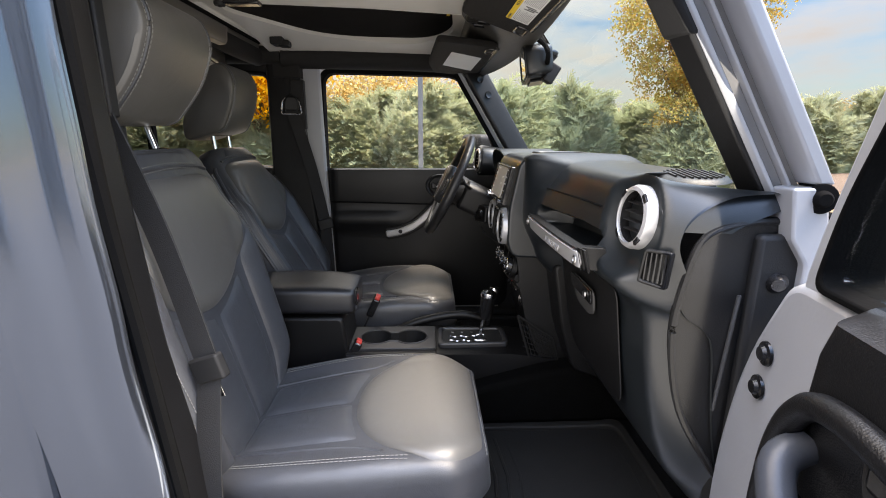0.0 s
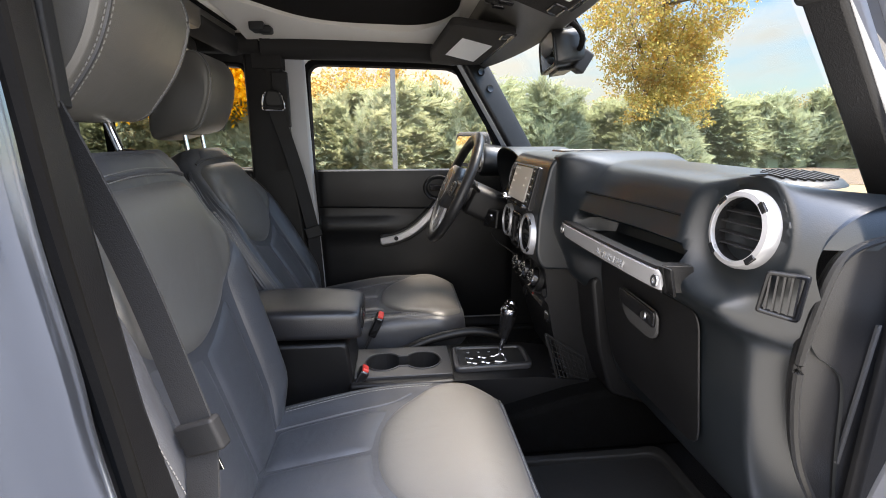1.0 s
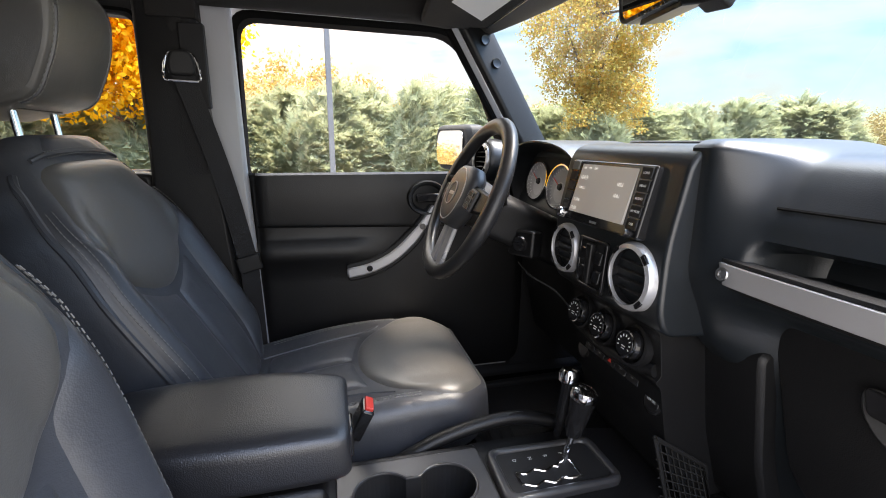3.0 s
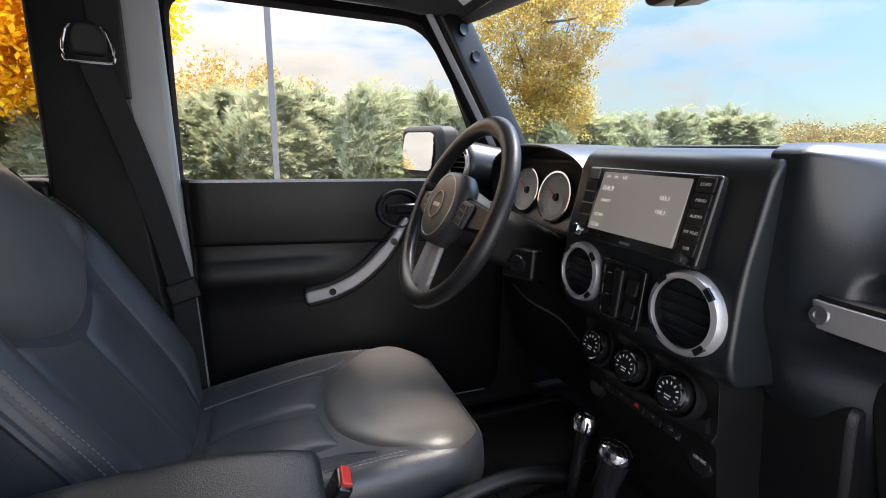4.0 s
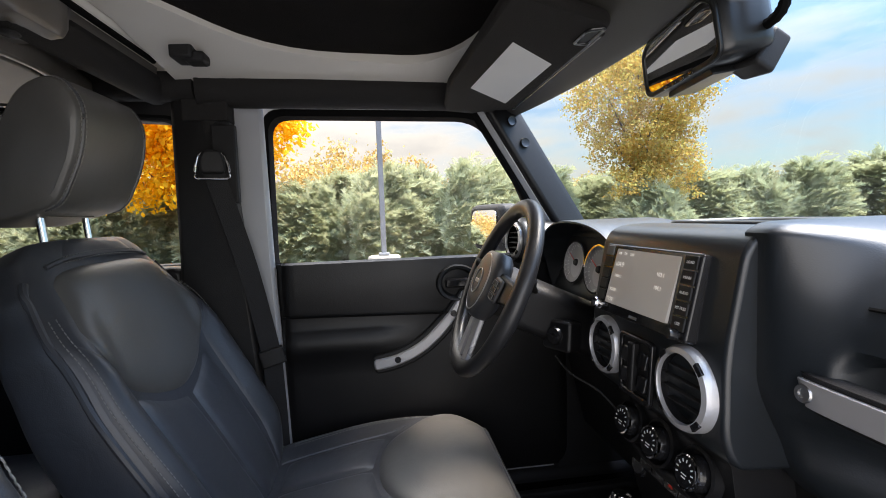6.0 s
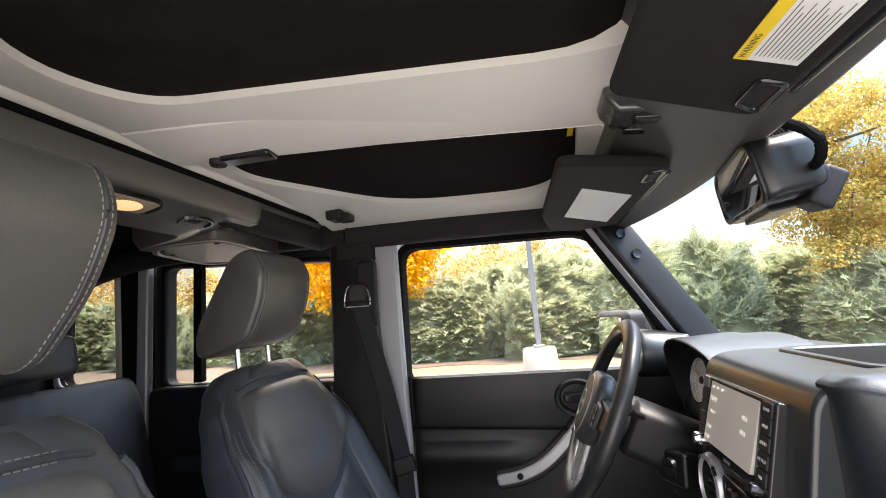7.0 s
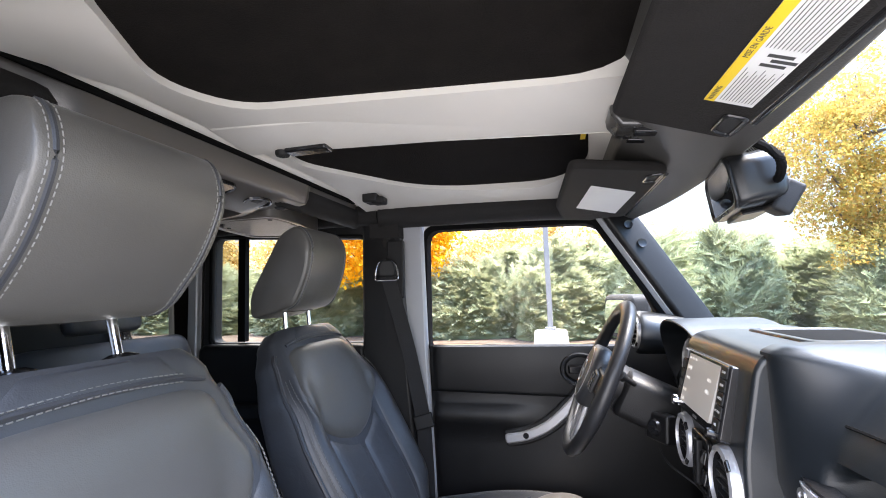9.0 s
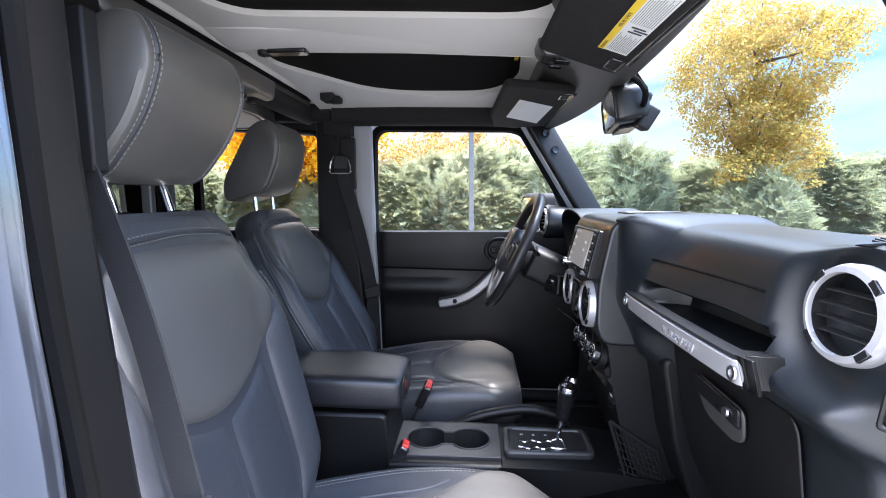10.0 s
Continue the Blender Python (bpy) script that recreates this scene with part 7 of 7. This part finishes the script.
def sun_visor(s, y0, y1, rear, front, label):
    """A cloth visor between its rear and front edges, given as (x, z)."""
    ym = (y0 + y1) / 2
    p = thing("sun_visor", (rear[0], ym, rear[1]), label, "sun visor", "sun visors")
    ax = Vector((front[0] - rear[0], 0, front[1] - rear[1]))
    ln = ax.length
    ax.normalize()
    nrm = Vector((ax.z, 0, -ax.x))

    def at(u, v, d):
        if s < 0:
            u += 0.02 * max(-0.02, -0.2 - v) * (1 - u / ln)
        return Vector((rear[0], 0, rear[1])) + ax * u + Vector((0, v, 0)) + nrm * d

    out = rounded([(0, y0), (0, y1), (ln, y1), (ln, y0)], 0.022) if s < 0 else rounded([(0, -0.032), (-0.022, 0.38), (0.0, 0.60), (ln, 0.60), (ln, 0.05)], 0.03)
    bm = bmesh.new()
    prism(bm, out, lambda u, v, d: at(u, v, d - 0.009), 0.018)
    part("pad", bm, VISOR, p, "charcoal cloth pad", bevel=0.007, segments=3)
    inn = y0 if s > 0 else y1
    out_s = 1 if s > 0 else -1
    bm = bmesh.new()
    ring(bm, rounded([(ln - 0.036, inn + out_s * 0.025), (ln - 0.036, inn + out_s * 0.085), (ln - 0.006, inn + out_s * 0.085), (ln - 0.006, inn + out_s * 0.015)], 0.010), rounded([(ln - 0.030, inn + out_s * 0.032), (ln - 0.030, inn + out_s * 0.078), (ln - 0.012, inn + out_s * 0.078), (ln - 0.012, inn + out_s * 0.024)], 0.007), lambda u, v, d: at(u, v, 0.007 + d), 0.006)
    part("clip_loop", bm, GLOSS_BLACK, p, "gloss black moulded clip loop", bevel=0.003, segments=3)
    bm = bmesh.new()
    prism(bm, rounded([(ln - 0.030, inn + out_s * 0.032), (ln - 0.030, inn + out_s * 0.078), (ln - 0.012, inn + out_s * 0.078), (ln - 0.012, inn + out_s * 0.024)], 0.007), lambda u, v, d: at(u, v, 0.0085 + d), 0.0015)
    part("clip_gap", bm, PLASTIC_SOFT, p)
    bm = bmesh.new()
    tube(bm, [at(ln + 0.004, inn + out_s * 0.06, 0.0), at(ln + 0.004, y1 if s > 0 else y0, 0.0)], 0.007, 10)
    part("pivot_rod", bm, GLOSS_BLACK, p)
    # warning label
    if s < 0:
        a, b, u0, u1 = y1 - 0.112, y1 - 0.345, ln - 0.068, ln - 0.016
    else:
        a, b, u0, u1 = 0.15, 0.45, 0.045, 0.145
    bm = bmesh.new()
    prism(bm, [(u0, a), (u0, b), (u1, b), (u1, a)] if s < 0 else [(0.048, 0.13), (0.030, 0.39), (0.142, 0.52), (0.150, 0.23)], lambda u, v, d: at(u, v, 0.0088 + d), 0.0008)
    lb = part("warning_label", bm, LABEL_WHITE, p, "white label with a yellow band and small print")
    if s < 0:
        bm = bmesh.new()
        prism(bm, [(u0, a), (u0, b), (u0 + 0.011, b), (u0 + 0.011, a)], lambda u, v, d: at(u, v, 0.0096 + d), 0.0006)
        part("yellow_band", bm, LABEL_YELLOW, lb)
        m0 = Matrix((Vector((0, -1, 0)), -ax, nrm)).transposed().to_4x4()
        for tx, yy in (("WARNING", a - 0.022), ("MISE EN GARDE", a - 0.130)):
            mm = m0.copy()
            mm.translation = at(u0 + 0.0055, yy, 0.0104)
            writing("label_title", tx, 0.0075, mm, DARK_INK, lb, 0.0001)
        bm = bmesh.new()
        for i in range(11):
            for c0, c1 in ((a - 0.008, a - 0.085), (a - 0.125, b + 0.008)):
                w = (c1 - c0) * (1 - 0.25 * ((i * 37) % 5) / 5)
                uu = u0 + 0.0145 + 0.0033 * i
                q = [at(uu, c0, 0.0099), at(uu, c0 + w, 0.0099), at(uu + 0.0008, c0 + w, 0.0099), at(uu + 0.0008, c0, 0.0099)]
                bm.faces.new([bm.verts.new(z) for z in q])
        for i in range(3):
            q0 = a - 0.092 - 0.009 * i
            box(bm, (0, 0, 0), (1, 1, 1), Matrix.Translation(at(u0 + 0.022 + 0.006 * (i % 2), q0, 0.0098)) @ Matrix((ax * 0.022, Vector((0, -0.0055, 0)), nrm * 0.0002)).transposed().to_4x4())
        part("small_print", bm, DARK_INK, lb)
    return p


sun_visor(-1, -0.60, -0.158, (-0.142, 1.599), (0.012, 1.545), "charcoal sun visor folded up, with a warning label")
sun_visor(1, 0.045, 0.60, (-0.200, 1.562), (-0.020, 1.560), "charcoal sun visor folded up, with a white label")
# yellow tag on the driver's roof pad
bm = bmesh.new()
box(bm, (-0.168, 0.06, ZR - 0.003), (-0.158, 0.13, ZR - 0.001))
part("yellow_tag", bm, LABEL_YELLOW, roof)

rm = thing("rear_view_mirror", (0.06, -0.03, 1.50), "black rear-view mirror on a windscreen arm", "mirror")
mc_ = Vector((0.058, 0.004, 1.497))
mm_ = basis(mc_, (-0.98, 0.14, -0.14))
bm = bmesh.new()
shape = rounded([(-0.102, -0.033), (-0.086, -0.041), (0.086, -0.041), (0.102, -0.033), (0.100, 0.027), (0.080, 0.041), (-0.080, 0.041), (-0.100, 0.027)], 0.011, 3)
rows = []
for k, dz in ((0.985, 0.014), (1.02, 0.010), (1.03, -0.002), (1.02, -0.034), (0.985, -0.046), (0.90, -0.055), (0.60, -0.060)):
    rows.append([mm_ @ Vector((q.x * k, q.y * k, dz)) for q in shape])
grid(bm, rows, close_u=True, caps=True)
housing = part("housing", bm, MIRROR_SHELL, rm, "satin black housing")
bm = bmesh.new()
ring(bm, [q * 1.0 for q in shape], [Vector((q.x * 0.93, q.y * 0.84 + 0.001)) for q in shape], lambda u, v, d: mm_ @ Vector((u, v, 0.012 + d)), 0.006)
part("bezel", bm, MIRROR_SHELL, housing, "black frame round the glass", bevel=0.002)
bm = bmesh.new()
prism(bm, [Vector((q.x * 0.94, q.y * 0.86)) for q in shape], lambda u, v, d: mm_ @ Vector((u, v, 0.0145 + d)), 0.001)
part("mirror_glass", bm, MIRROR, rm)
bm = bmesh.new()
prism(bm, rounded([(-0.060, -0.006), (0.060, -0.006), (0.052, 0.006), (-0.052, 0.006)], 0.005), lambda u, v, d: mm_ @ Vector((u, -0.044 + v, d - 0.036)), 0.040)
part("lower_lip", bm, MIRROR_SHELL, housing, bevel=0.003)
for i in range(4):
    bm = bmesh.new()
    box(bm, (-0.036 + 0.022 * i, -0.041, 0.017), (-0.025 + 0.022 * i, -0.036, 0.020), mm_)
    part("mirror_button", bm, GLOSS_BLACK, rm, bevel=0.001)
wpt = ws_at(-0.06, 0.80)
bm = bmesh.new()
tube(bm, spline([mm_ @ Vector((0, 0, -0.05)), mm_ @ Vector((0.0, 0.02, -0.075)), wpt + Vector((-0.03, 0, 0.012)), wpt + Vector((-0.006, 0, 0.02))], 6), 0.009, 10)
part("arm", bm, GLOSS_BLACK, rm)
bm = bmesh.new()
prism(bm, rounded([(-0.026, -0.020), (0.026, -0.026), (0.026, 0.026), (-0.026, 0.020)], 0.007), lambda u, v, d: basis(wpt + Vector((-0.012, -0.030, -0.050)), (-1, 0, 0.6)) @ Vector((u, v, d - 0.014)), 0.028)
part("sensor_pod", bm, PLASTIC_SOFT, rm, bevel=0.005)
bm = bmesh.new()
run = spline([Vector((0.030, -0.105, 1.552)), Vector((0.052, -0.112, 1.545)), Vector((0.070, -0.124, 1.528)), Vector((0.076, -0.136, 1.508)), Vector((0.082, -0.110, 1.490)), mm_ @ Vector((0.0, 0.0, -0.05))], 8)
tube(bm, run, [0.0058 + 0.0008 * (i % 2) for i in range(len(run))], 8)
part("cable", bm, RUBBER, rm, "thick ribbed black cable")


# ---- outside ----
ground = thing("ground", (0, 0, 0), "pale worn pavement running into dry grass", "ground", kind="structure")
m, n, l, p = nodes_of("pavement_and_grass")
tc = n.new("ShaderNodeTexCoord")
sep = n.new("ShaderNodeSeparateXYZ")
nz = n.new("ShaderNodeTexNoise")
nz.inputs["Scale"].default_value, nz.inputs["Detail"].default_value = 0.5, 8
nf = n.new("ShaderNodeTexNoise")
nf.inputs["Scale"].default_value, nf.inputs["Detail"].default_value = 14, 6
mix1, mix2 = n.new("ShaderNodeMix"), n.new("ShaderNodeMix")
mix1.data_type = mix2.data_type = "RGBA"
mix1.inputs[6].default_value, mix1.inputs[7].default_value = (0.165, 0.110, 0.05, 1), (0.23, 0.16, 0.082, 1)
mix2.inputs[6].default_value, mix2.inputs[7].default_value = (0.75, 0.75, 0.75, 1), (1, 1, 1, 1)
mix2.blend_type = "MIX"
mul = n.new("ShaderNodeMix")
mul.data_type, mul.blend_type = "RGBA", "MULTIPLY"
mul.inputs[0].default_value = 1.0
l.new(tc.outputs["Object"], nz.inputs["Vector"])
l.new(tc.outputs["Object"], nf.inputs["Vector"])
l.new(nz.outputs["Fac"], mix1.inputs[0])
l.new(nf.outputs["Fac"], mix2.inputs[0])
l.new(mix1.outputs[2], mul.inputs[6])
l.new(mix2.outputs[2], mul.inputs[7])
l.new(mul.outputs[2], p.inputs["Base Color"])
p.inputs["Roughness"].default_value = 0.9
bp = n.new("ShaderNodeBump")
bp.inputs["Distance"].default_value = 0.02
l.new(nf.outputs["Fac"], bp.inputs["Height"])
l.new(bp.outputs[0], p.inputs["Normal"])
bm = bmesh.new()
for lo, hi in (((-900, -900), (900, 900)),):
    bm.faces.new([bm.verts.new((x, y, 0.0)) for x, y in ((lo[0], lo[1]), (hi[0], lo[1]), (hi[0], hi[1]), (lo[0], hi[1]))])
part("sheet", bm, m, ground)
# dark asphalt under the car, unseen, added to darken what the paint mirrors
bm = bmesh.new()
prism(bm, rounded([(-60, -60), (60, -60), (60, 5.5), (-60, 5.5)], 0.5), lambda u, v, d: Vector((u, v, d)), 0.006)
tagged(part("road", bm, surface("worn_asphalt", (0.055, 0.056, 0.060), 0.85, var=0.3, scale=0.8, bump=0.6, bscale=90, depth=0.006)), "unseen dark worn asphalt under the car, added to darken reflections", "road", kind="structure")
# unseen metal-clad building, added so that the silver paint mirrors streaks
bw = thing("mirrored_wall", (-14, -9, 0), "unseen plain blue-grey building, added for streaks in the paint", "building", kind="structure")
bm = bmesh.new()
box(bm, (-40, -13, 0), (-3.0, -9, 4.6))
part("wall", bm, surface("blue_grey_cladding", (0.13, 0.165, 0.21), 0.6, var=0.1, scale=0.6, bump=0.1), bw)
# pale strips that put cream streaks into the paint's reflection
for i in range(9):
    bm = bmesh.new()
    x = -3.3 - 1.9 * i - 0.5 * (i % 3)
    box(bm, (x - 0.32, -9.15, 0), (x, -9, 4.6))
    part("pilaster", bm, CONCRETE, bw, "pale strip added for cream streaks in the paint")
# mulch bed under the shrubs
bm = bmesh.new()
rows = []
for j in range(5):
    rows.append([(-26 + 46 * i / 60, 10.9 + 0.25 * math.sin(i * 1.7) + j * 1.6 - 0.16 * max(0, (i - 34)) * (j < 1) * 0.5, 0.012 + 0.02 * (0 < j < 4)) for i in range(61)])
grid(bm, rows)
tagged(part("pavement", bm, surface("leaf_mulch", (0.10, 0.065, 0.04), 0.95, var=0.5, scale=9, bump=0.9, bscale=30, depth=0.03)), "brown mulch bed with fallen leaves under the shrubs", "mulch bed", kind="structure")

lp = thing("lamp_post", (-0.36, 9.1, 0), "grey steel lamp post on a round concrete base", "lamp post")
bm = bmesh.new()
lathe(bm, [(0.385, 0.0), (0.335, 0.47), (0.31, 0.50), (0.0, 0.50)], Matrix.Translation((-0.36, 9.1, 0)), 32)
part("concrete_base", bm, CONCRETE, lp, "round concrete base", bevel=0.01)
bm = bmesh.new()
box(bm, (-0.47, 8.99, 0.50), (-0.25, 9.21, 0.56))
part("base_plate", bm, GALV, lp, bevel=0.01)
bm = bmesh.new()
box(bm, (-0.415, 9.045, 0.55), (-0.305, 9.155, 7.5))
part("pole", bm, GALV, lp, bevel=0.012)


def spray_mesh(name, count, seed, sx, sy, h, pairs=11):
    """Short flat fans over an uneven mound, each one piece with a feathered outline, most of them rising to one side."""
    g = np.random.default_rng(seed)
    V, F = [], []
    up = np.array([0.0, 0.0, 1.0])
    for c in range(count):
        th, rr = g.uniform(0, 2 * math.pi), math.sqrt(g.uniform(0.0, 1.0))
        lob = 0.86 + 0.14 * math.sin(3 * th + seed) + 0.08 * math.sin(7 * th + 2 * seed)
        top = h * (1 - 0.66 * rr ** 2.8) * (0.82 + 0.18 * math.sin(7 * rr * math.cos(th) + seed) * math.cos(rr * math.sin(th) * 6 + seed * 2))
        # most fans start on the mound's skin, some inside it, a few stand out above
        q = g.random()
        z = max(0.05, top * (g.uniform(0.78, 0.98) if q < 0.60 else g.uniform(0.08, 0.85) if q < 0.96 else g.uniform(0.98, 1.10)))
        x, y = sx * rr * lob * math.cos(th), sy * rr * lob * math.sin(th)
        turn = th + g.normal(0, 0.8)
        out = np.array([math.cos(turn) + 0.95, math.sin(turn), 0.38 + 0.40 * (z / h) + g.normal(0, 0.24)])
        out /= np.linalg.norm(out)
        ln = g.uniform(0.28, 0.74) * (1.35 if q > 0.96 else 1.0)
        side = np.cross(out, up)
        side /= np.linalg.norm(side) + 1e-9
        roll = g.normal(0, 0.5)
        nrm = np.cross(side, out)
        side = side * math.cos(roll) + nrm * math.sin(roll)
        nrm = np.cross(side, out)
        base = np.array([x, y, z]) - out * ln * 0.35
        bend = g.uniform(-0.05, 0.35)
        first = len(V)
        for i in range(pairs + 1):
            t = i / pairs
            V.append(base + out * ln * t + np.array([0, 0, -bend * t * t * ln]))
        for i in range(pairs):
            t = (i + 0.3) / pairs
            w = ln * (0.10 + 0.36 * (1 - t) ** 0.8 * min(1.0, 0.45 + 2.0 * t))
            for sg in (-1, 1):
                k = w * g.uniform(0.45, 1.30)
                V.append(V[first + i] + side * sg * 0.66 * k + out * 0.80 * k + nrm * g.normal(0, 0.22) * k)
                F.append((first + i, len(V) - 1, first + i + 1))
    me = bpy.data.meshes.new(name)
    me.from_pydata([tuple(v) for v in V], [], F)
    me.update()
    return me


def mound(bm, sx, sy, h, seed):
    rows = []
    for j in range(9):
        a = j / 8 * math.pi / 2
        rows.append([(sx * 0.80 * math.cos(a) * (1 + 0.15 * math.sin(3 * q + seed)) * math.cos(q), sy * 0.80 * math.cos(a) * (1 + 0.15 * math.sin(3 * q + seed)) * math.sin(q), 0.02 + h * 0.70 * math.sin(a) * (1 + 0.12 * math.sin(5 * q + j))) for q in (2 * math.pi * i / 24 for i in range(24))])
    return grid(bm, rows, close_u=True)


def shrub(at, sx, sy, h, seed, count, turn, scale=(1, 1, 1), label="spreading grey-green juniper shrub beside the pavement"):
    p = thing("juniper_shrub", (0, 0, 0), label, "shrub", "juniper hedge")
    me = spray_mesh("foliage", count, seed, sx, sy, h)
    me.materials.append(JUNIPER)
    f = new("foliage", me)
    f.parent = p
    # filler mound added inside, so that nothing shows through the fans
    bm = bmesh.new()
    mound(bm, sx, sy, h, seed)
    part("inner_fill", bm, JUNIPER_FILL, p, "filler mound, shade between the fans put into its duller green")
    p.matrix_basis = pose(*at, 0, 0, turn) @ Matrix.Diagonal((*scale, 1))
    return p


kinds = [shrub((-0.2, 12.6, 0), 1.8, 1.4, 2.75, 1, 4600, 0), shrub((2.3, 12.5, 0), 1.7, 1.45, 2.95, 2, 4600, 40), shrub((4.2, 13.2, 0), 1.8, 1.5, 2.95, 3, 4600, 80)]
spots = [(-2.6, 12.9, 0, 200, 0.88), (-4.8, 13.2, 1, 120, 0.86), (-7.3, 14.2, 2, 20, 0.95), (-9.8, 14.6, 0, 300, 0.9), (-12.8, 15.4, 1, 60, 0.95), (-16.2, 16.0, 2, 150, 1.0), (-20.0, 16.6, 0, 250, 1.1), (1.0, 14.6, 2, 100, 0.98), (-1.7, 14.7, 1, 300, 1.0),
         (6.4, 13.6, 0, 130, 0.95), (8.9, 15.4, 1, 200, 1.08), (12.2, 17.0, 2, 310, 1.15), (14.9, 16.9, 0, 70, 1.15), (17.6, 16.6, 1, 20, 1.2), (20.6, 16.6, 2, 220, 1.25), (3.2, 15.0, 0, 15, 1.1), (5.5, 15.4, 1, 260, 1.02), (23.8, 17.6, 0, 10, 1.25), (6.5, 10.5, 1, 80, 0.76)]
for x, y, k, a, sc in spots:
    copy_thing(kinds[k], pose(x, y, 0, 0, 0, a) @ Matrix.Diagonal((sc, sc, sc * (0.93 if x > 6 else 1.0), 1)))


def leaf_cloud(name, centres, per, spread, size, seed):
    """Many small leaves round the ends of twigs."""
    g = np.random.default_rng(seed)
    V, F = [], []
    for c in centres:
        for i in range(per):
            q = np.array(c) + g.normal(0, spread, 3)
            a = g.normal(0, 1, 3)
            a[2] -= 0.6
            a /= np.linalg.norm(a)
            b = np.cross(a, g.normal(0, 1, 3))
            b /= np.linalg.norm(b) + 1e-9
            s = size * g.uniform(0.6, 1.3)
            k = len(V)
            V += [q, q + a * s * 0.5 + b * s * 0.28, q + a * s, q + a * s * 0.5 - b * s * 0.28]
            F.append((k, k + 1, k + 2, k + 3))
    me = bpy.data.meshes.new(name)
    me.from_pydata([tuple(v) for v in V], [], F)
    me.update()
    return me


def tree(at, height, lobes, seed, mat, twigs, per, label, size, spread):
    """A tapered trunk, limbs to each lobe of the crown, twigs that divide, and leaves in tufts at the twig ends.

    lobes: (dx, dy, z, radius, half height) of the rounded masses that make up the crown.
    """
    p = thing("autumn_tree", at, label, "tree", "autumn trees")
    g = np.random.default_rng(seed)
    o = Vector(at)
    bm = bmesh.new()
    tube(bm, spline([o, o + Vector((0.04, 0.02, height * 0.3)), o + Vector((-0.03, 0.05, height * 0.6)), o + Vector((0.02, 0, height * 0.95))], 5), [0.10 * (1 - 0.058 * i) for i in range(16)], 10)
    whole = sum(r * r * hh for dx, dy, z, r, hh in lobes)
    ends = []
    for dx, dy, z, r, hh in lobes:
        c = o + Vector((dx, dy, z))
        foot = o + Vector((0, 0, max(0.5, z - 1.3 * hh)))
        limb = spline([foot, foot.lerp(c, 0.5) + Vector((0, 0, -0.15)), c], 4)
        tube(bm, limb, [0.045 - 0.004 * i for i in range(len(limb))], 6)
        for i in range(int(twigs * r * r * hh / whole)):
            d = Vector(g.normal(0, 1, 3)).normalized()
            k = g.uniform(0.25, 1.0) ** 0.5
            tip = c + Vector((d.x * r * k, d.y * r * k, d.z * hh * k))
            tube(bm, [c.lerp(tip, 0.62), c.lerp(tip, 0.8) + Vector((0, 0, -0.03)), tip], [0.006, 0.005, 0.003], 4)
            ends.append((tip.x, tip.y, tip.z))
    part("trunk", bm, BARK, p, "grey-brown trunk and limbs")
    me = leaf_cloud("crown", ends, per, spread, size, seed)
    me.materials.append(mat)
    c = new("crown", me)
    c.parent = p
    c.matrix_parent_inverse = Matrix.Translation(-p.location)
    c["label"] = "loose crown of small leaves"
    return p


tree((6.7, 11.2, 0), 6.3, [(-0.9, 0.1, 4.3, 1.15, 1.2), (0.7, -0.2, 4.6, 1.15, 1.3), (-0.2, 0.1, 5.7, 1.1, 0.9), (1.95, 0.0, 5.3, 0.75, 0.55), (0.2, 0.0, 3.2, 1.15, 0.9), (-0.7, 0.1, 3.1, 0.8, 0.7), (0.1, 0.0, 2.1, 0.95, 0.95), (0.9, 0.1, 3.0, 0.7, 0.7), (0.5, -0.5, 2.3, 0.9, 0.8), (-0.2, -0.6, 1.8, 0.8, 0.7)],
     11, AUTUMN, 640, 60, "young tree with yellow and orange autumn leaves", 0.085, 0.125)
tree((-5.1, 12.5, 0), 6.0, [(-0.8, 0.0, 4.4, 1.7, 1.5), (1.1, 0.1, 4.3, 1.6, 1.3), (0.0, -0.2, 5.5, 1.4, 1.0), (0.3, 0.1, 2.9, 1.5, 1.0), (-1.4, 0.0, 2.8, 1.3, 0.9)],
     12, AUTUMN_ORANGE, 620, 40, "young tree with golden orange autumn leaves", 0.17, 0.20)


def far_wood(name, pts, seed, mat, label):
    """A far belt of trees: crowns of many leaf clumps."""
    g = np.random.default_rng(seed)
    ends = []
    for x, y, r, h in pts:
        for i in range(34):
            d = g.normal(0, 1, 3)
            d /= np.linalg.norm(d)
            ends.append((x + d[0] * r, y + d[1] * r, max(0.3, h * 0.55 + d[2] * h * 0.45)))
    me = leaf_cloud(name, ends, 60, 0.6, 0.42, seed)
    me.materials.append(mat)
    return tagged(new(name, me), label, "trees", kind="stuff")


A = []
for i in range(46):
    x = -70 + 3.6 * i * 0.72
    A.append((x, 46 + 5 * math.sin(i * 1.9), 2.2 + 0.8 * math.sin(i * 2.3), (7.4 if x < 4 else 3.0) + 0.7 * math.sin(i * 3.1)))
far_wood("far_trees", A, 21, FAR_ORANGE, "far belt of orange autumn trees")
Bp = []
for i in range(46):
    a = radians(10 + 50 * i / 46)
    d = 95 + 12 * math.sin(i * 2.1)
    Bp.append((d * math.cos(a), d * math.sin(a), 3.2, 4.4 + 1.3 * math.sin(i * 1.3)))
far_wood("far_trees", Bp, 22, FAR_LEAF, "far low belt of brown and green trees")
